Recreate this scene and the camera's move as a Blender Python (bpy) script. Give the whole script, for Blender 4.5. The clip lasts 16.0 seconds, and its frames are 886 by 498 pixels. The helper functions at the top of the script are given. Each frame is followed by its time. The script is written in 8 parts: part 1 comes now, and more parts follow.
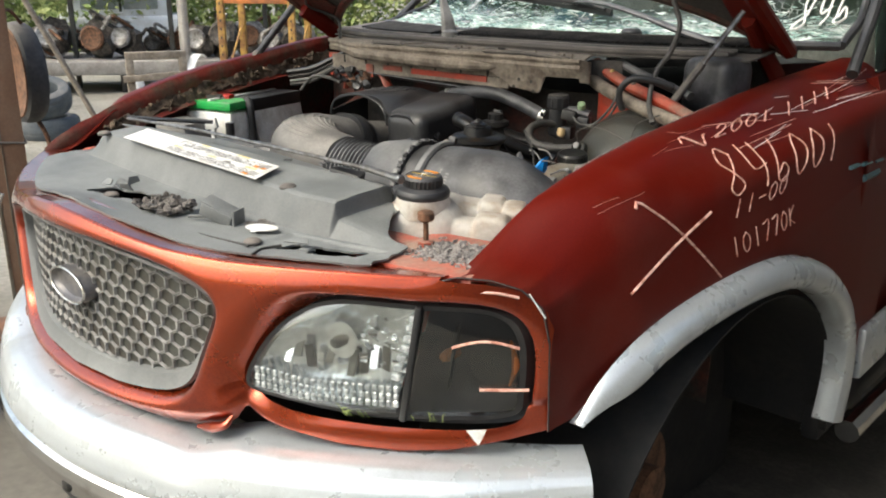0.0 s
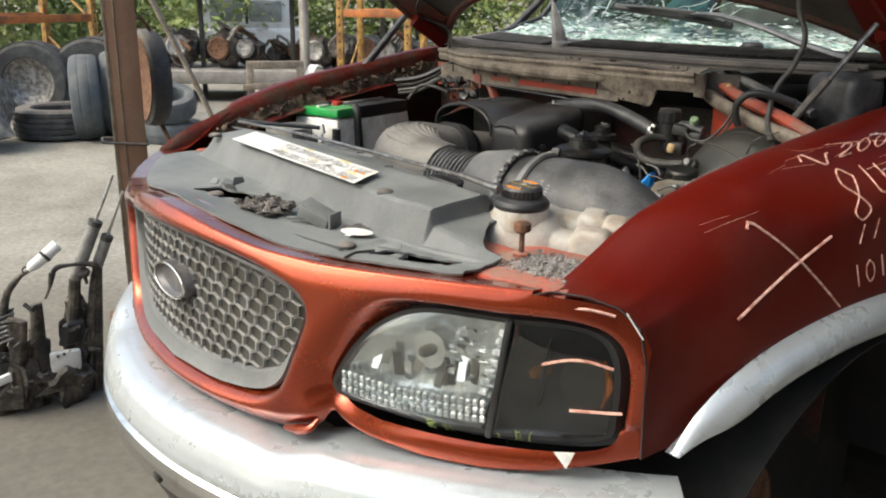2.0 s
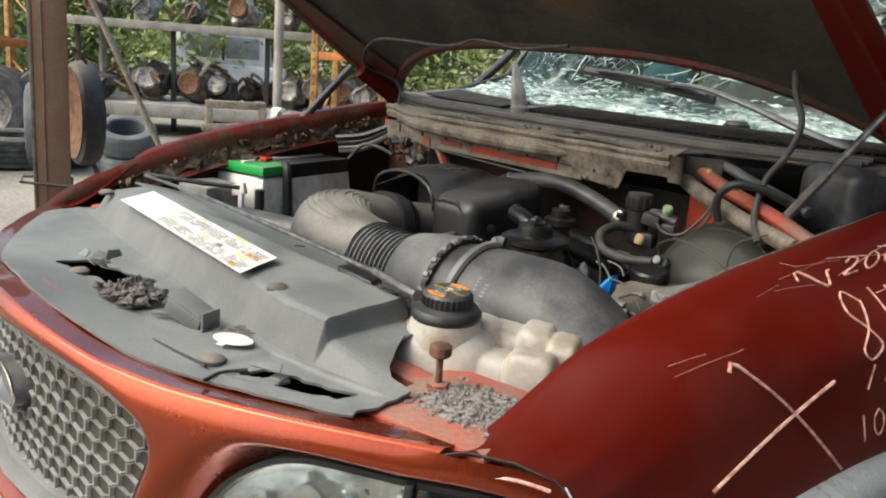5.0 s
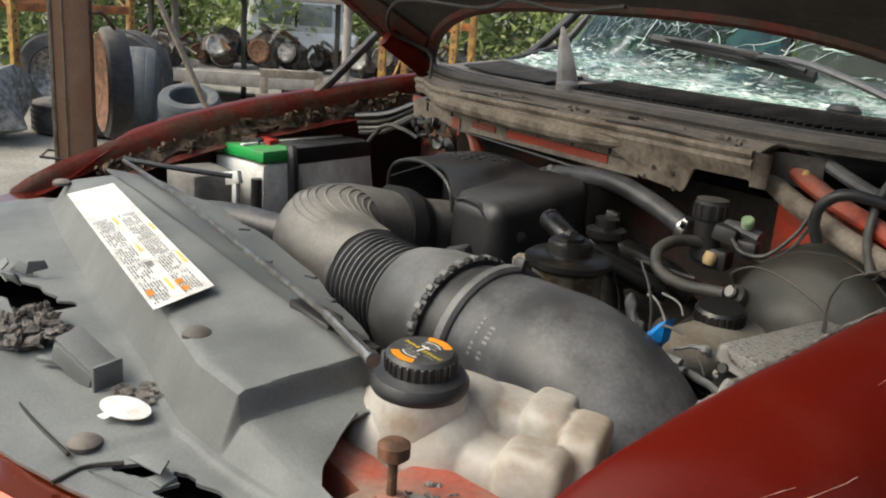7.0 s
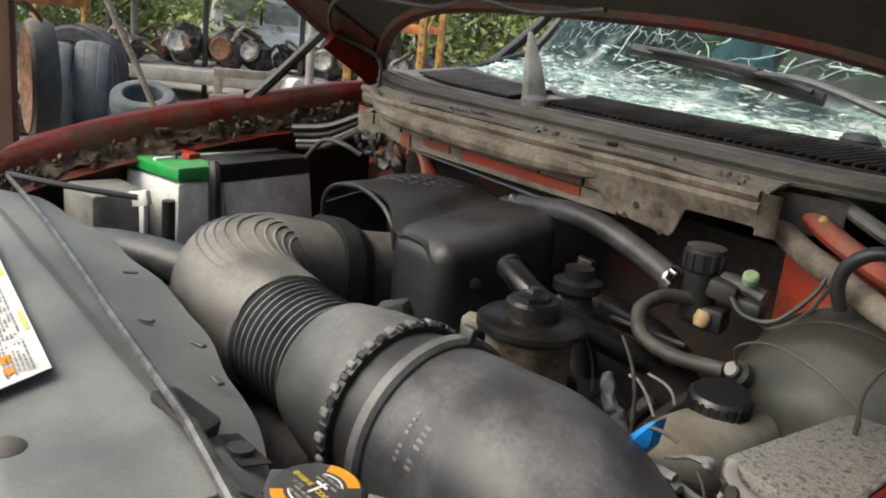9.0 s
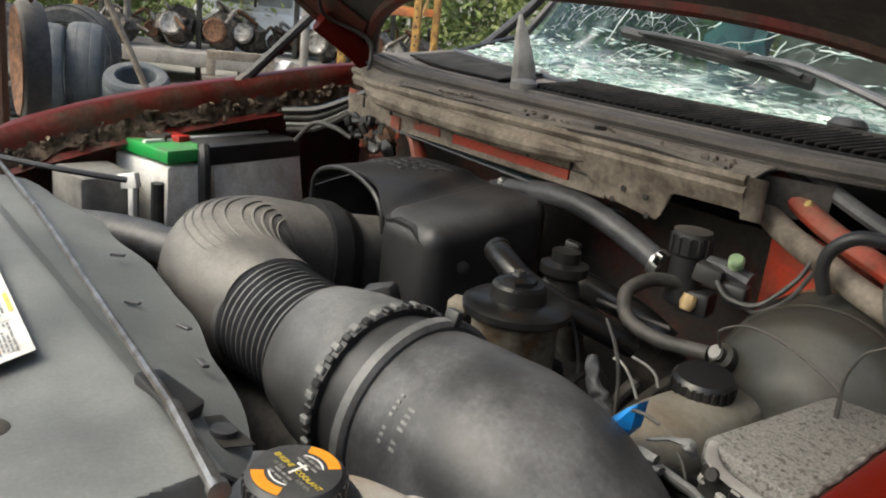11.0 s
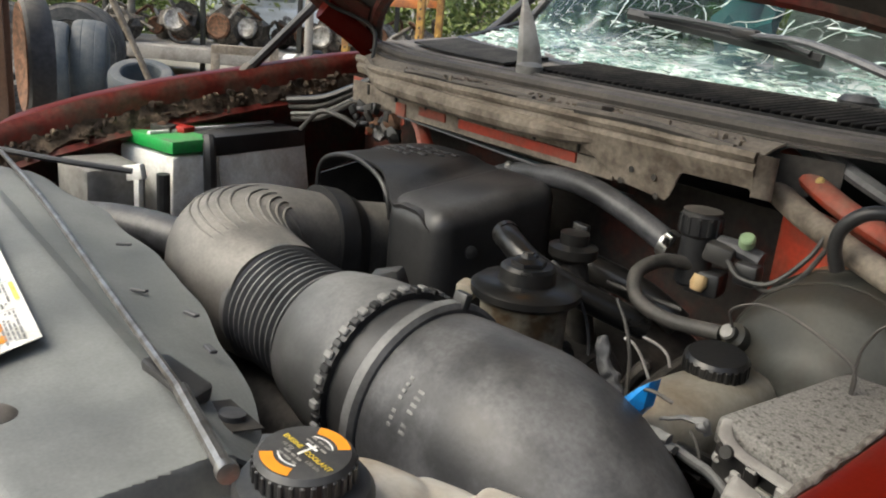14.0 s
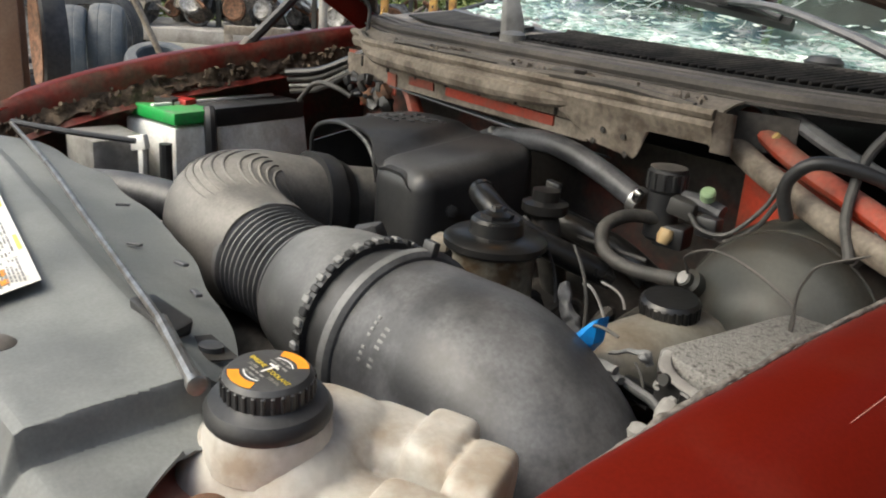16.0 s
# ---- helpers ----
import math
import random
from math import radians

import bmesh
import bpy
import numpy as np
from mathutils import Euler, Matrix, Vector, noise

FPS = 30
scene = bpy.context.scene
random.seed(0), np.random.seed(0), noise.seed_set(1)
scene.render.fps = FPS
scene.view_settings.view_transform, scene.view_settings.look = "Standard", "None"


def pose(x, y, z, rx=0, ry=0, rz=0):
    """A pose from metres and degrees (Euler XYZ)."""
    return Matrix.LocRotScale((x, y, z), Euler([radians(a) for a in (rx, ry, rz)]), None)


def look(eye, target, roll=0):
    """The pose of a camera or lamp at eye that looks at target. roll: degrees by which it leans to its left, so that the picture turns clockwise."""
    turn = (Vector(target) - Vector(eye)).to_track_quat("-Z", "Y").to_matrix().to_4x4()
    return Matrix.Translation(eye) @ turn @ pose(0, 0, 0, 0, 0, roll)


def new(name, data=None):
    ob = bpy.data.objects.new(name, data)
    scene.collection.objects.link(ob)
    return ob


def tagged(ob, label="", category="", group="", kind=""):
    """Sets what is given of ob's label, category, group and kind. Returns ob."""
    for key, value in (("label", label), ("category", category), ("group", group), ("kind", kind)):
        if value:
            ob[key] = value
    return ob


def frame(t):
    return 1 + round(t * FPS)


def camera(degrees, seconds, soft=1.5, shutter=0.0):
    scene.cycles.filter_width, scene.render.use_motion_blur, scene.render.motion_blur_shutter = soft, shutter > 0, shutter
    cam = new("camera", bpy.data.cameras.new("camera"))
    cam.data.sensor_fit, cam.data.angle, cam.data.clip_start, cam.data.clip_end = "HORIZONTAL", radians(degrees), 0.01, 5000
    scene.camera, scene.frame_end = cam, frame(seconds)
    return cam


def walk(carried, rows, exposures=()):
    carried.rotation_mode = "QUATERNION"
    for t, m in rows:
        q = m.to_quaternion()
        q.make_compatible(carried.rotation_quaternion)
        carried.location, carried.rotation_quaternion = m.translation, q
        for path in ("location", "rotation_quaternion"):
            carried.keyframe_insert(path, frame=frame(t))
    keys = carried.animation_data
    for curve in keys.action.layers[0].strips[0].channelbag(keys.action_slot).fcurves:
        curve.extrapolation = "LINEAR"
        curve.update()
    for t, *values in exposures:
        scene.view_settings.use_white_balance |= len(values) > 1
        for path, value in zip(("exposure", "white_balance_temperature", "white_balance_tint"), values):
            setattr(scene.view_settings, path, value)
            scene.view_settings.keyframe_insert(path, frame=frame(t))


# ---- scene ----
cam = camera(55.1, 16.0, soft=2.0)
PATH = [
    (0, (1.649, -0.914, 1.657), (0.354, 0.483, 1.047), 0.3),
    (0.5, (1.649, -0.9, 1.647), (0.285, 0.44, 1.061), -0.7),
    (1, (1.678, -0.873, 1.641), (0.239, 0.376, 1.034), 0.4),
    (1.5, (1.666, -0.872, 1.636), (0.215, 0.371, 1.043), 0.7),
    (2, (1.637, -0.874, 1.636), (0.163, 0.349, 1.059), 0.8),
    (2.5, (1.629, -0.873, 1.638), (0.161, 0.354, 1.055), 0.0),
    (3, (1.615, -0.863, 1.642), (0.147, 0.386, 1.108), 0.6),
    (3.5, (1.609, -0.845, 1.666), (0.203, 0.512, 1.24), 2.3),
    (6, (1.292, -0.388, 1.639), (-0.186, 0.859, 1.131), 5.3),
    (6.5, (1.253, -0.337, 1.64), (-0.2, 0.935, 1.119), 5.3),
    (7, (1.203, -0.239, 1.643), (-0.347, 0.897, 1.09), 4.4),
    (7.5, (1.167, -0.127, 1.641), (-0.382, 1.021, 1.109), 4.4),
    (8, (1.053, -0.082, 1.65), (-0.466, 1.107, 1.122), 6.5),
    (8.5, (1.005, -0.068, 1.645), (-0.501, 1.136, 1.114), 7.4),
    (9, (1.001, -0.044, 1.638), (-0.506, 1.156, 1.098), 6.1),
    (9.5, (1.004, -0.031, 1.64), (-0.491, 1.176, 1.083), 6.1),
    (10, (1.009, -0.033, 1.64), (-0.48, 1.175, 1.071), 6.5),
    (12.5, (1.009, -0.037, 1.633), (-0.481, 1.165, 1.055), 6.2),
    (13, (1.008, -0.038, 1.631), (-0.487, 1.159, 1.053), 6.1),
    (13.5, (1.005, -0.041, 1.632), (-0.511, 1.128, 1.053), 5.0),
    (14, (1.006, -0.032, 1.625), (-0.489, 1.157, 1.032), 5.3),
    (14.5, (1.023, -0.033, 1.621), (-0.461, 1.165, 1.02), 5.0),
    (15, (1.034, -0.042, 1.624), (-0.413, 1.195, 1.011), 5.5),
    (15.5, (1.051, -0.031, 1.62), (-0.423, 1.163, 0.983), 4.6),
    (16, (1.103, -0.029, 1.617), (-0.407, 1.116, 0.979), 4.4),
]
walk(cam, [(t, look(e, g, r)) for t, e, g, r in PATH], [(0, 1.04, 6450, 3), (1.5, 0.91, 6450, 3), (3.0, 0.94, 6450, 3), (3.5, 1.05, 6450, 3), (6, 0.80, 6450, 3), (7, 0.72, 6450, 3), (9, 0.85, 6450, 3), (13, 0.86, 6450, 3), (16, 1.05, 6450, 3)])

# ---- world and light: overcast daylight, brighter from the open side of the yard ----
world = bpy.data.worlds.new("world")
scene.world = world
world.use_nodes = True
wn = world.node_tree.nodes
sky = wn.new("ShaderNodeTexSky")
sky.sky_type, sky.sun_disc = "NISHITA", False
SUN_ELEV, SUN_AZ = radians(48), radians(200)
sky.sun_elevation, sky.sun_rotation = SUN_ELEV, SUN_AZ
sky.air_density, sky.dust_density, sky.ozone_density = 1.0, 6.0, 1.0
wn["Background"].inputs[1].default_value = 0.15
world.node_tree.links.new(sky.outputs[0], wn["Background"].inputs[0])
sun = new("sun", bpy.data.lights.new("sun", "SUN"))
sun.data.energy, sun.data.angle, sun.data.color = 0.55, radians(45), (1.0, 0.97, 0.93)
sun_dir = Vector((math.sin(SUN_AZ) * math.cos(SUN_ELEV), math.cos(SUN_AZ) * math.cos(SUN_ELEV), math.sin(SUN_ELEV)))
sun.matrix_world = look(sun_dir * 30, (0, 0, 0))


# ---- materials ----
def material(name, color, rough=0.6, metal=0.0, spots=None, amount=0.0, scale=6.0, grain=0.12, bump=0.15, fine=90.0,
             dust=None, dust_amount=0.0, coat=0.0):
    """Principled surface: grain at fine scale, patches of a second colour at a broad scale, dust lying on what faces up."""
    m = bpy.data.materials.new(name)
    m.use_nodes = True
    nt = m.node_tree
    n, link = nt.nodes, nt.links.new
    bsdf = n["Principled BSDF"]
    geo = n.new("ShaderNodeNewGeometry")
    broad = n.new("ShaderNodeTexNoise")
    broad.inputs["Scale"].default_value, broad.inputs["Detail"].default_value, broad.inputs["Roughness"].default_value = scale, 6, 0.62
    small = n.new("ShaderNodeTexNoise")
    small.inputs["Scale"].default_value, small.inputs["Detail"].default_value = fine, 4
    for t in (broad, small):
        link(geo.outputs["Position"], t.inputs["Vector"])
    base = n.new("ShaderNodeRGB")
    base.outputs[0].default_value = (*color, 1)
    last = base.outputs[0]
    if spots:
        ramp = n.new("ShaderNodeMapRange")
        ramp.inputs[1].default_value, ramp.inputs[2].default_value = 0.58 - 0.3 * amount, 0.72 - 0.2 * amount
        link(broad.outputs[0], ramp.inputs[0])
        mix = n.new("ShaderNodeMix")
        mix.data_type = "RGBA"
        link(ramp.outputs[0], mix.inputs[0]), link(last, mix.inputs[6])
        mix.inputs[7].default_value = (*spots, 1)
        last = mix.outputs[2]
    if dust:
        sep = n.new("ShaderNodeSeparateXYZ")
        link(geo.outputs["Normal"], sep.inputs[0])
        up = n.new("ShaderNodeMapRange")
        up.inputs[1].default_value, up.inputs[2].default_value, up.inputs[4].default_value = 0.1, 0.95, dust_amount
        link(sep.outputs[2], up.inputs[0])
        mul = n.new("ShaderNodeMath")
        mul.operation = "MULTIPLY"
        var = n.new("ShaderNodeMapRange")
        var.inputs[1].default_value, var.inputs[2].default_value, var.inputs[3].default_value = 0.33, 0.63, 0.22
        link(broad.outputs[0], var.inputs[0])
        link(up.outputs[0], mul.inputs[0]), link(var.outputs[0], mul.inputs[1])
        mix = n.new("ShaderNodeMix")
        mix.data_type = "RGBA"
        link(mul.outputs[0], mix.inputs[0]), link(last, mix.inputs[6])
        mix.inputs[7].default_value = (*dust, 1)
        last = mix.outputs[2]
        rmix = n.new("ShaderNodeMapRange")
        rmix.inputs[3].default_value, rmix.inputs[4].default_value = rough, min(1, rough + 0.35)
        link(mul.outputs[0], rmix.inputs[0])
        link(rmix.outputs[0], bsdf.inputs["Roughness"])
    else:
        rmix = n.new("ShaderNodeMapRange")
        rmix.inputs[3].default_value, rmix.inputs[4].default_value = max(0.03, rough - 0.1), min(1, rough + 0.12)
        link(broad.outputs[0], rmix.inputs[0])
        link(rmix.outputs[0], bsdf.inputs["Roughness"])
    hsv = n.new("ShaderNodeHueSaturation")
    val = n.new("ShaderNodeMapRange")
    val.inputs[1].default_value, val.inputs[2].default_value = 0.3, 0.7
    val.inputs[3].default_value, val.inputs[4].default_value = 1 - grain, 1 + grain
    link(small.outputs[0], val.inputs[0]), link(val.outputs[0], hsv.inputs["Value"]), link(last, hsv.inputs["Color"])
    link(hsv.outputs[0], bsdf.inputs["Base Color"])
    bsdf.inputs["Metallic"].default_value = metal
    bsdf.inputs["Coat Weight"].default_value = coat
    bsdf.inputs["Coat Roughness"].default_value = 0.12
    if bump:
        bp = n.new("ShaderNodeBump")
        bp.inputs["Strength"].default_value, bp.inputs["Distance"].default_value = bump, 0.003
        link(small.outputs[0], bp.inputs["Height"]), link(bp.outputs[0], bsdf.inputs["Normal"])
    return m


DUST = (0.33, 0.28, 0.22)
GREY_DUST = (0.24, 0.235, 0.22)
# Pinkish patches: faded paint, with the hazy reflection painted in as well
RED = material("red_paint", (0.096, 0.0060, 0.0028), 0.38, 0.0, (0.106, 0.017, 0.011), 0.40, 3.2, 0.08, 0.015, 300)
RED.node_tree.nodes["Principled BSDF"].inputs["Specular IOR Level"].default_value = 0.12
# Lit copy of the fenders' red metallic paint, brighter and more orange
LIT_RED = material("lit_red_metallic_paint", (0.34, 0.044, 0.008), 0.27, 0.80, (0.25, 0.032, 0.011), 0.40, 5, 0.12, 0.015, 260, None, 0, 1.0)
LIT_RED.node_tree.nodes["Principled BSDF"].inputs["Coat Roughness"].default_value = 0.06
LIT_RED.node_tree.nodes["Principled BSDF"].inputs["Coat IOR"].default_value = 1.45
RED_BAY = material("red_body_primer", (0.42, 0.045, 0.018), 0.55, 0.0, (0.20, 0.07, 0.045), 0.5, 9, 0.15, 0.1, 120, DUST, 0.5)
DIRTY_RED = material("dirty_red_sheet", (0.11, 0.012, 0.008), 0.6, 0.0, (0.055, 0.038, 0.026), 0.75, 12, 0.35, 0.5, 90, (0.22, 0.17, 0.12), 0.3)
CAKED = material("caked_brown_mud", (0.17, 0.125, 0.085), 0.95, 0.0, (0.05, 0.035, 0.025), 0.7, 22, 0.4, 0.9, 110)
SILVER = material("silver_grey_paint", (0.52, 0.56, 0.58), 0.28, 0.42, (0.42, 0.45, 0.465), 0.14, 9, 0.05, 0.02, 300, None, 0, 0.3)
SHIELD = material("dusty_grey_plastic", (0.105, 0.111, 0.110), 0.5, 0.0, (0.15, 0.156, 0.153), 0.55, 5, 0.09, 0.06, 260, (0.225, 0.235, 0.228), 0.75)
BLACK = material("black_plastic", (0.017, 0.0175, 0.019), 0.40, 0.0, (0.034, 0.034, 0.034), 0.4, 9, 0.10, 0.06, 220, (0.22, 0.22, 0.225), 0.20)
HOUSING = material("dusty_grey_housing", (0.045, 0.046, 0.047), 0.42, 0.0, (0.10, 0.10, 0.102), 0.5, 9, 0.12, 0.06, 200, (0.26, 0.262, 0.258), 0.55)
RUBBER = material("dusty_black_moulding", (0.024, 0.025, 0.028), 0.40, 0.0, (0.072, 0.073, 0.080), 0.50, 13, 0.16, 0.07, 200, (0.195, 0.195, 0.195), 0.40)
MATTE = material("matte_black_vent_plastic", (0.018, 0.018, 0.018), 0.9, 0.0, (0.035, 0.033, 0.030), 0.5, 16, 0.2, 0.15, 150, (0.12, 0.11, 0.10), 0.25)
MATTE.node_tree.nodes["Principled BSDF"].inputs["Specular IOR Level"].default_value = 0.15
BROWN_DUST_PLASTIC = material("brown_dusty_plastic", (0.05, 0.047, 0.044), 0.6, 0.0, (0.09, 0.08, 0.07), 0.5, 8, 0.12, 0.1, 180, (0.27, 0.235, 0.20), 0.65)
# Oily metal; sheets of it also paint the shade of hollows
DARK = material("oily_metal_and_shade_dark", (0.026, 0.025, 0.023), 0.65, 0.1, (0.060, 0.053, 0.046), 0.5, 14, 0.3, 0.4, 80)
CREAM = material("aged_cream_plastic", (0.49, 0.47, 0.425), 0.42, 0.0, (0.34, 0.28, 0.215), 0.32, 11, 0.07, 0.06, 120, (0.25, 0.22, 0.18), 0.22)
CREAM.node_tree.nodes["Principled BSDF"].inputs["Subsurface Weight"].default_value = 0.15
CREAM.node_tree.nodes["Principled BSDF"].inputs["Subsurface Radius"].default_value = (0.02, 0.015, 0.01)
BEIGE = material("dusty_beige_plastic", (0.27, 0.245, 0.20), 0.5, 0.0, (0.20, 0.17, 0.13), 0.5, 14, 0.12, 0.08, 150, DUST, 0.4)
TAN = material("dusty_tan_sheet_metal", (0.225, 0.192, 0.153), 0.75, 0.0, (0.085, 0.067, 0.050), 0.50, 13, 0.22, 0.25, 120, (0.35, 0.302, 0.245), 0.55)
GREY_METAL = material("grey_painted_drum", (0.070, 0.072, 0.063), 0.5, 0.2, (0.055, 0.048, 0.038), 0.5, 12, 0.10, 0.06, 160, DUST, 0.2)
STEEL = material("bright_steel", (0.55, 0.55, 0.54), 0.3, 0.9, (0.3, 0.28, 0.25), 0.4, 20, 0.1, 0.05, 200)
CHROME = material("chrome", (0.75, 0.75, 0.74), 0.14, 1.0, (0.55, 0.53, 0.5), 0.2, 15, 0.04, 0.01, 200)
RUST = material("rusty_steel", (0.20, 0.10, 0.055), 0.8, 0.2, (0.09, 0.05, 0.03), 0.6, 25, 0.25, 0.4, 120)
GRILLE = material("weathered_grey_grille", (0.34, 0.34, 0.33), 0.5, 0.1, (0.15, 0.148, 0.14), 0.5, 14, 0.12, 0.08, 200, (0.40, 0.385, 0.35), 0.5)
GREEN = material("green_battery_lid", (0.02, 0.36, 0.07), 0.45, 0.0, (0.05, 0.25, 0.08), 0.4, 15, 0.1, 0.05, 150, DUST, 0.3)
BATT = material("dirty_white_case", (0.82, 0.82, 0.79), 0.5, 0.0, (0.62, 0.60, 0.55), 0.3, 12, 0.1, 0.05, 150)
WHITE = material("white_paper", (0.80, 0.80, 0.78), 0.55, 0.0, (0.62, 0.60, 0.55), 0.35, 30, 0.06, 0.02, 200)
PRINT = material("grey_print", (0.20, 0.195, 0.18), 0.6, 0.0, None, 0, 5, 0.1, 0)
YELLOW = material("yellow_print", (0.70, 0.52, 0.06), 0.55, 0.0, None, 0, 5, 0.1, 0)
ORANGE = material("orange_print", (0.80, 0.29, 0.02), 0.5, 0.0, None, 0, 5, 0.08, 0)
BLUE = material("blue_connector", (0.01, 0.22, 0.62), 0.35, 0.0, (0.02, 0.12, 0.35), 0.3, 40, 0.1, 0.05)
CHALK = material("pink_wax_marker", (0.72, 0.44, 0.36), 0.7, 0.0, (0.36, 0.12, 0.08), 0.42, 60, 0.15, 0.1)
CHALK_WHITE = material("white_wax_marker", (0.85, 0.85, 0.82), 0.7, 0.0, None, 0, 5, 0.1, 0.1)
CABLE = material("grey_cable", (0.036, 0.035, 0.033), 0.55, 0.0, (0.065, 0.060, 0.054), 0.5, 30, 0.1, 0.05, 150, GREY_DUST, 0.20)
DIRT = material("dry_dirt", (0.165, 0.150, 0.135), 0.95, 0.0, (0.07, 0.060, 0.052), 0.5, 90, 0.3, 0.8, 150)
CLOTH = material("grey_seat_cloth", (0.20, 0.19, 0.18), 0.9, 0.0, (0.14, 0.13, 0.12), 0.5, 8, 0.15, 0.3)
TYRE = material("weathered_tyre", (0.045, 0.047, 0.05), 0.8, 0.0, (0.09, 0.09, 0.088), 0.5, 6, 0.15, 0.3, 60, DUST, 0.35)
TYRE_BLUE = material("faded_blue_grey_tyre", (0.068, 0.082, 0.094), 0.8, 0.0, (0.105, 0.115, 0.122), 0.5, 5, 0.12, 0.3, 60, DUST, 0.25)
POST = material("brown_painted_steel", (0.23, 0.130, 0.078), 0.65, 0.0, (0.26, 0.165, 0.108), 0.5, 5, 0.10, 0.1, 100)
POST_EDGE = material("bare_weathered_edge", (0.24, 0.21, 0.16), 0.7, 0.1, (0.16, 0.12, 0.08), 0.5, 12, 0.15, 0.2)
RACK = material("yellow_rack_paint", (0.50, 0.30, 0.075), 0.6, 0.1, (0.24, 0.12, 0.05), 0.6, 9, 0.15, 0.15)
RACK_ORANGE = material("orange_rack_paint", (0.55, 0.19, 0.05), 0.6, 0.1, (0.28, 0.11, 0.05), 0.5, 6, 0.15, 0.15)
SCRAP = material("greasy_scrap_metal", (0.06, 0.056, 0.05), 0.55, 0.5, (0.16, 0.14, 0.12), 0.5, 18, 0.3, 0.3, 60, DUST, 0.3)
ALLOY = material("cast_alloy", (0.38, 0.37, 0.35), 0.5, 0.5, (0.15, 0.14, 0.13), 0.6, 16, 0.2, 0.3, 70)
CONCRETE = material("grey_concrete_kerb", (0.34, 0.32, 0.29), 0.9, 0.0, (0.24, 0.22, 0.20), 0.5, 4, 0.15, 0.3, 50)
WOOD = material("weathered_timber", (0.20, 0.165, 0.125), 0.85, 0.0, (0.30, 0.26, 0.21), 0.5, 12, 0.2, 0.3, 80)
VAN = material("white_vehicle_paint", (0.62, 0.64, 0.65), 0.4, 0.0, (0.5, 0.5, 0.48), 0.4, 3, 0.05, 0.02)
REFLECT = material("vacuum_metal_reflector", (0.80, 0.82, 0.83), 0.16, 0.85, (0.50, 0.53, 0.55), 0.4, 22, 0.06, 0.5, 34)
ROD = material("worn_steel_rod", (0.30, 0.295, 0.285), 0.32, 0.85, (0.15, 0.135, 0.12), 0.5, 30, 0.15, 0.1)
GRIMY = material("grimy_firewall", (0.040, 0.034, 0.029), 0.75, 0.0, (0.10, 0.028, 0.018), 0.30, 7, 0.3, 0.3, 90, DUST, 0.2)
TARP = material("dull_blue_plastic_sheet", (0.012, 0.075, 0.11), 0.5, 0.0, (0.02, 0.12, 0.15), 0.5, 12, 0.2, 0.3)
CAB_WINDOW = material("sky_grey_window", (0.30, 0.33, 0.33), 0.12, 0.0, (0.20, 0.23, 0.22), 0.4, 3, 0.05, 0)
PRISM = material("moulded_lens_prisms", (0.34, 0.36, 0.37), 0.10, 0.2, (0.80, 0.82, 0.83), 0.4, 60, 0.15, 0.2, 120)
SHADE_SOIL = material("shade_dark_soil", (0.035, 0.032, 0.027), 0.9, 0.0, (0.055, 0.05, 0.042), 0.5, 8, 0.3, 0.6, 60)
TWIG = material("dry_twig", (0.20, 0.16, 0.10), 0.9, 0.0, (0.13, 0.10, 0.06), 0.5, 30)
STUB = material("dusty_grey_arm", (0.26, 0.255, 0.24), 0.6, 0.0, (0.18, 0.17, 0.16), 0.5, 18, 0.1, 0.1)
EMBLEM = material("dull_dark_oval", (0.10, 0.10, 0.11), 0.4, 0.3, (0.18, 0.17, 0.16), 0.5, 20, 0.1, 0.05)
LEAF = material("leaf_green", (0.155, 0.215, 0.06), 0.8, 0.0, (0.245, 0.28, 0.10), 0.55, 2.5, 0.35, 0.2, 20)
LEAF_DARK = material("dark_leaf_green", (0.08, 0.13, 0.035), 0.75, 0.0, (0.13, 0.18, 0.045), 0.5, 2.5, 0.35, 0.2, 20)


def ground_material():
    m = material("packed_yard_dirt", (0.315, 0.295, 0.25), 0.95, 0.0, (0.21, 0.195, 0.16), 0.5, 0.8, 0.22, 0.6, 30)
    nt = m.node_tree
    n, link = nt.nodes, nt.links.new
    bsdf = n["Principled BSDF"]
    base = bsdf.inputs["Base Color"].links[0].from_socket
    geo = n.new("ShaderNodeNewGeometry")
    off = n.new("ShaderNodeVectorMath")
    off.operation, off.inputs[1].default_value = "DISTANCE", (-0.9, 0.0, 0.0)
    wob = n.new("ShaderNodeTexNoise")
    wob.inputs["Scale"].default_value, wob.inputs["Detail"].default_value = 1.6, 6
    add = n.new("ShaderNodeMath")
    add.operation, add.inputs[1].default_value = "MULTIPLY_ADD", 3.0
    # dirt mixed darker towards a point beside the truck's nose, with a ragged border
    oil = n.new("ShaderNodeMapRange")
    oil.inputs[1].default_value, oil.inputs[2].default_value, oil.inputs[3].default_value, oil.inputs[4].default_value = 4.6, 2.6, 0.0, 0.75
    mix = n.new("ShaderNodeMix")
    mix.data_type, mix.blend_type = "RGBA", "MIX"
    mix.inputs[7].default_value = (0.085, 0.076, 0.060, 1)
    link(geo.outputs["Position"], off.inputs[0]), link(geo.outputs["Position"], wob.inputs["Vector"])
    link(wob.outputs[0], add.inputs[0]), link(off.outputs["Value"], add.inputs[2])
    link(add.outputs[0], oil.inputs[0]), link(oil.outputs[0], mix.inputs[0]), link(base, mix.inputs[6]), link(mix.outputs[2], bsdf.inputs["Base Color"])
    return m


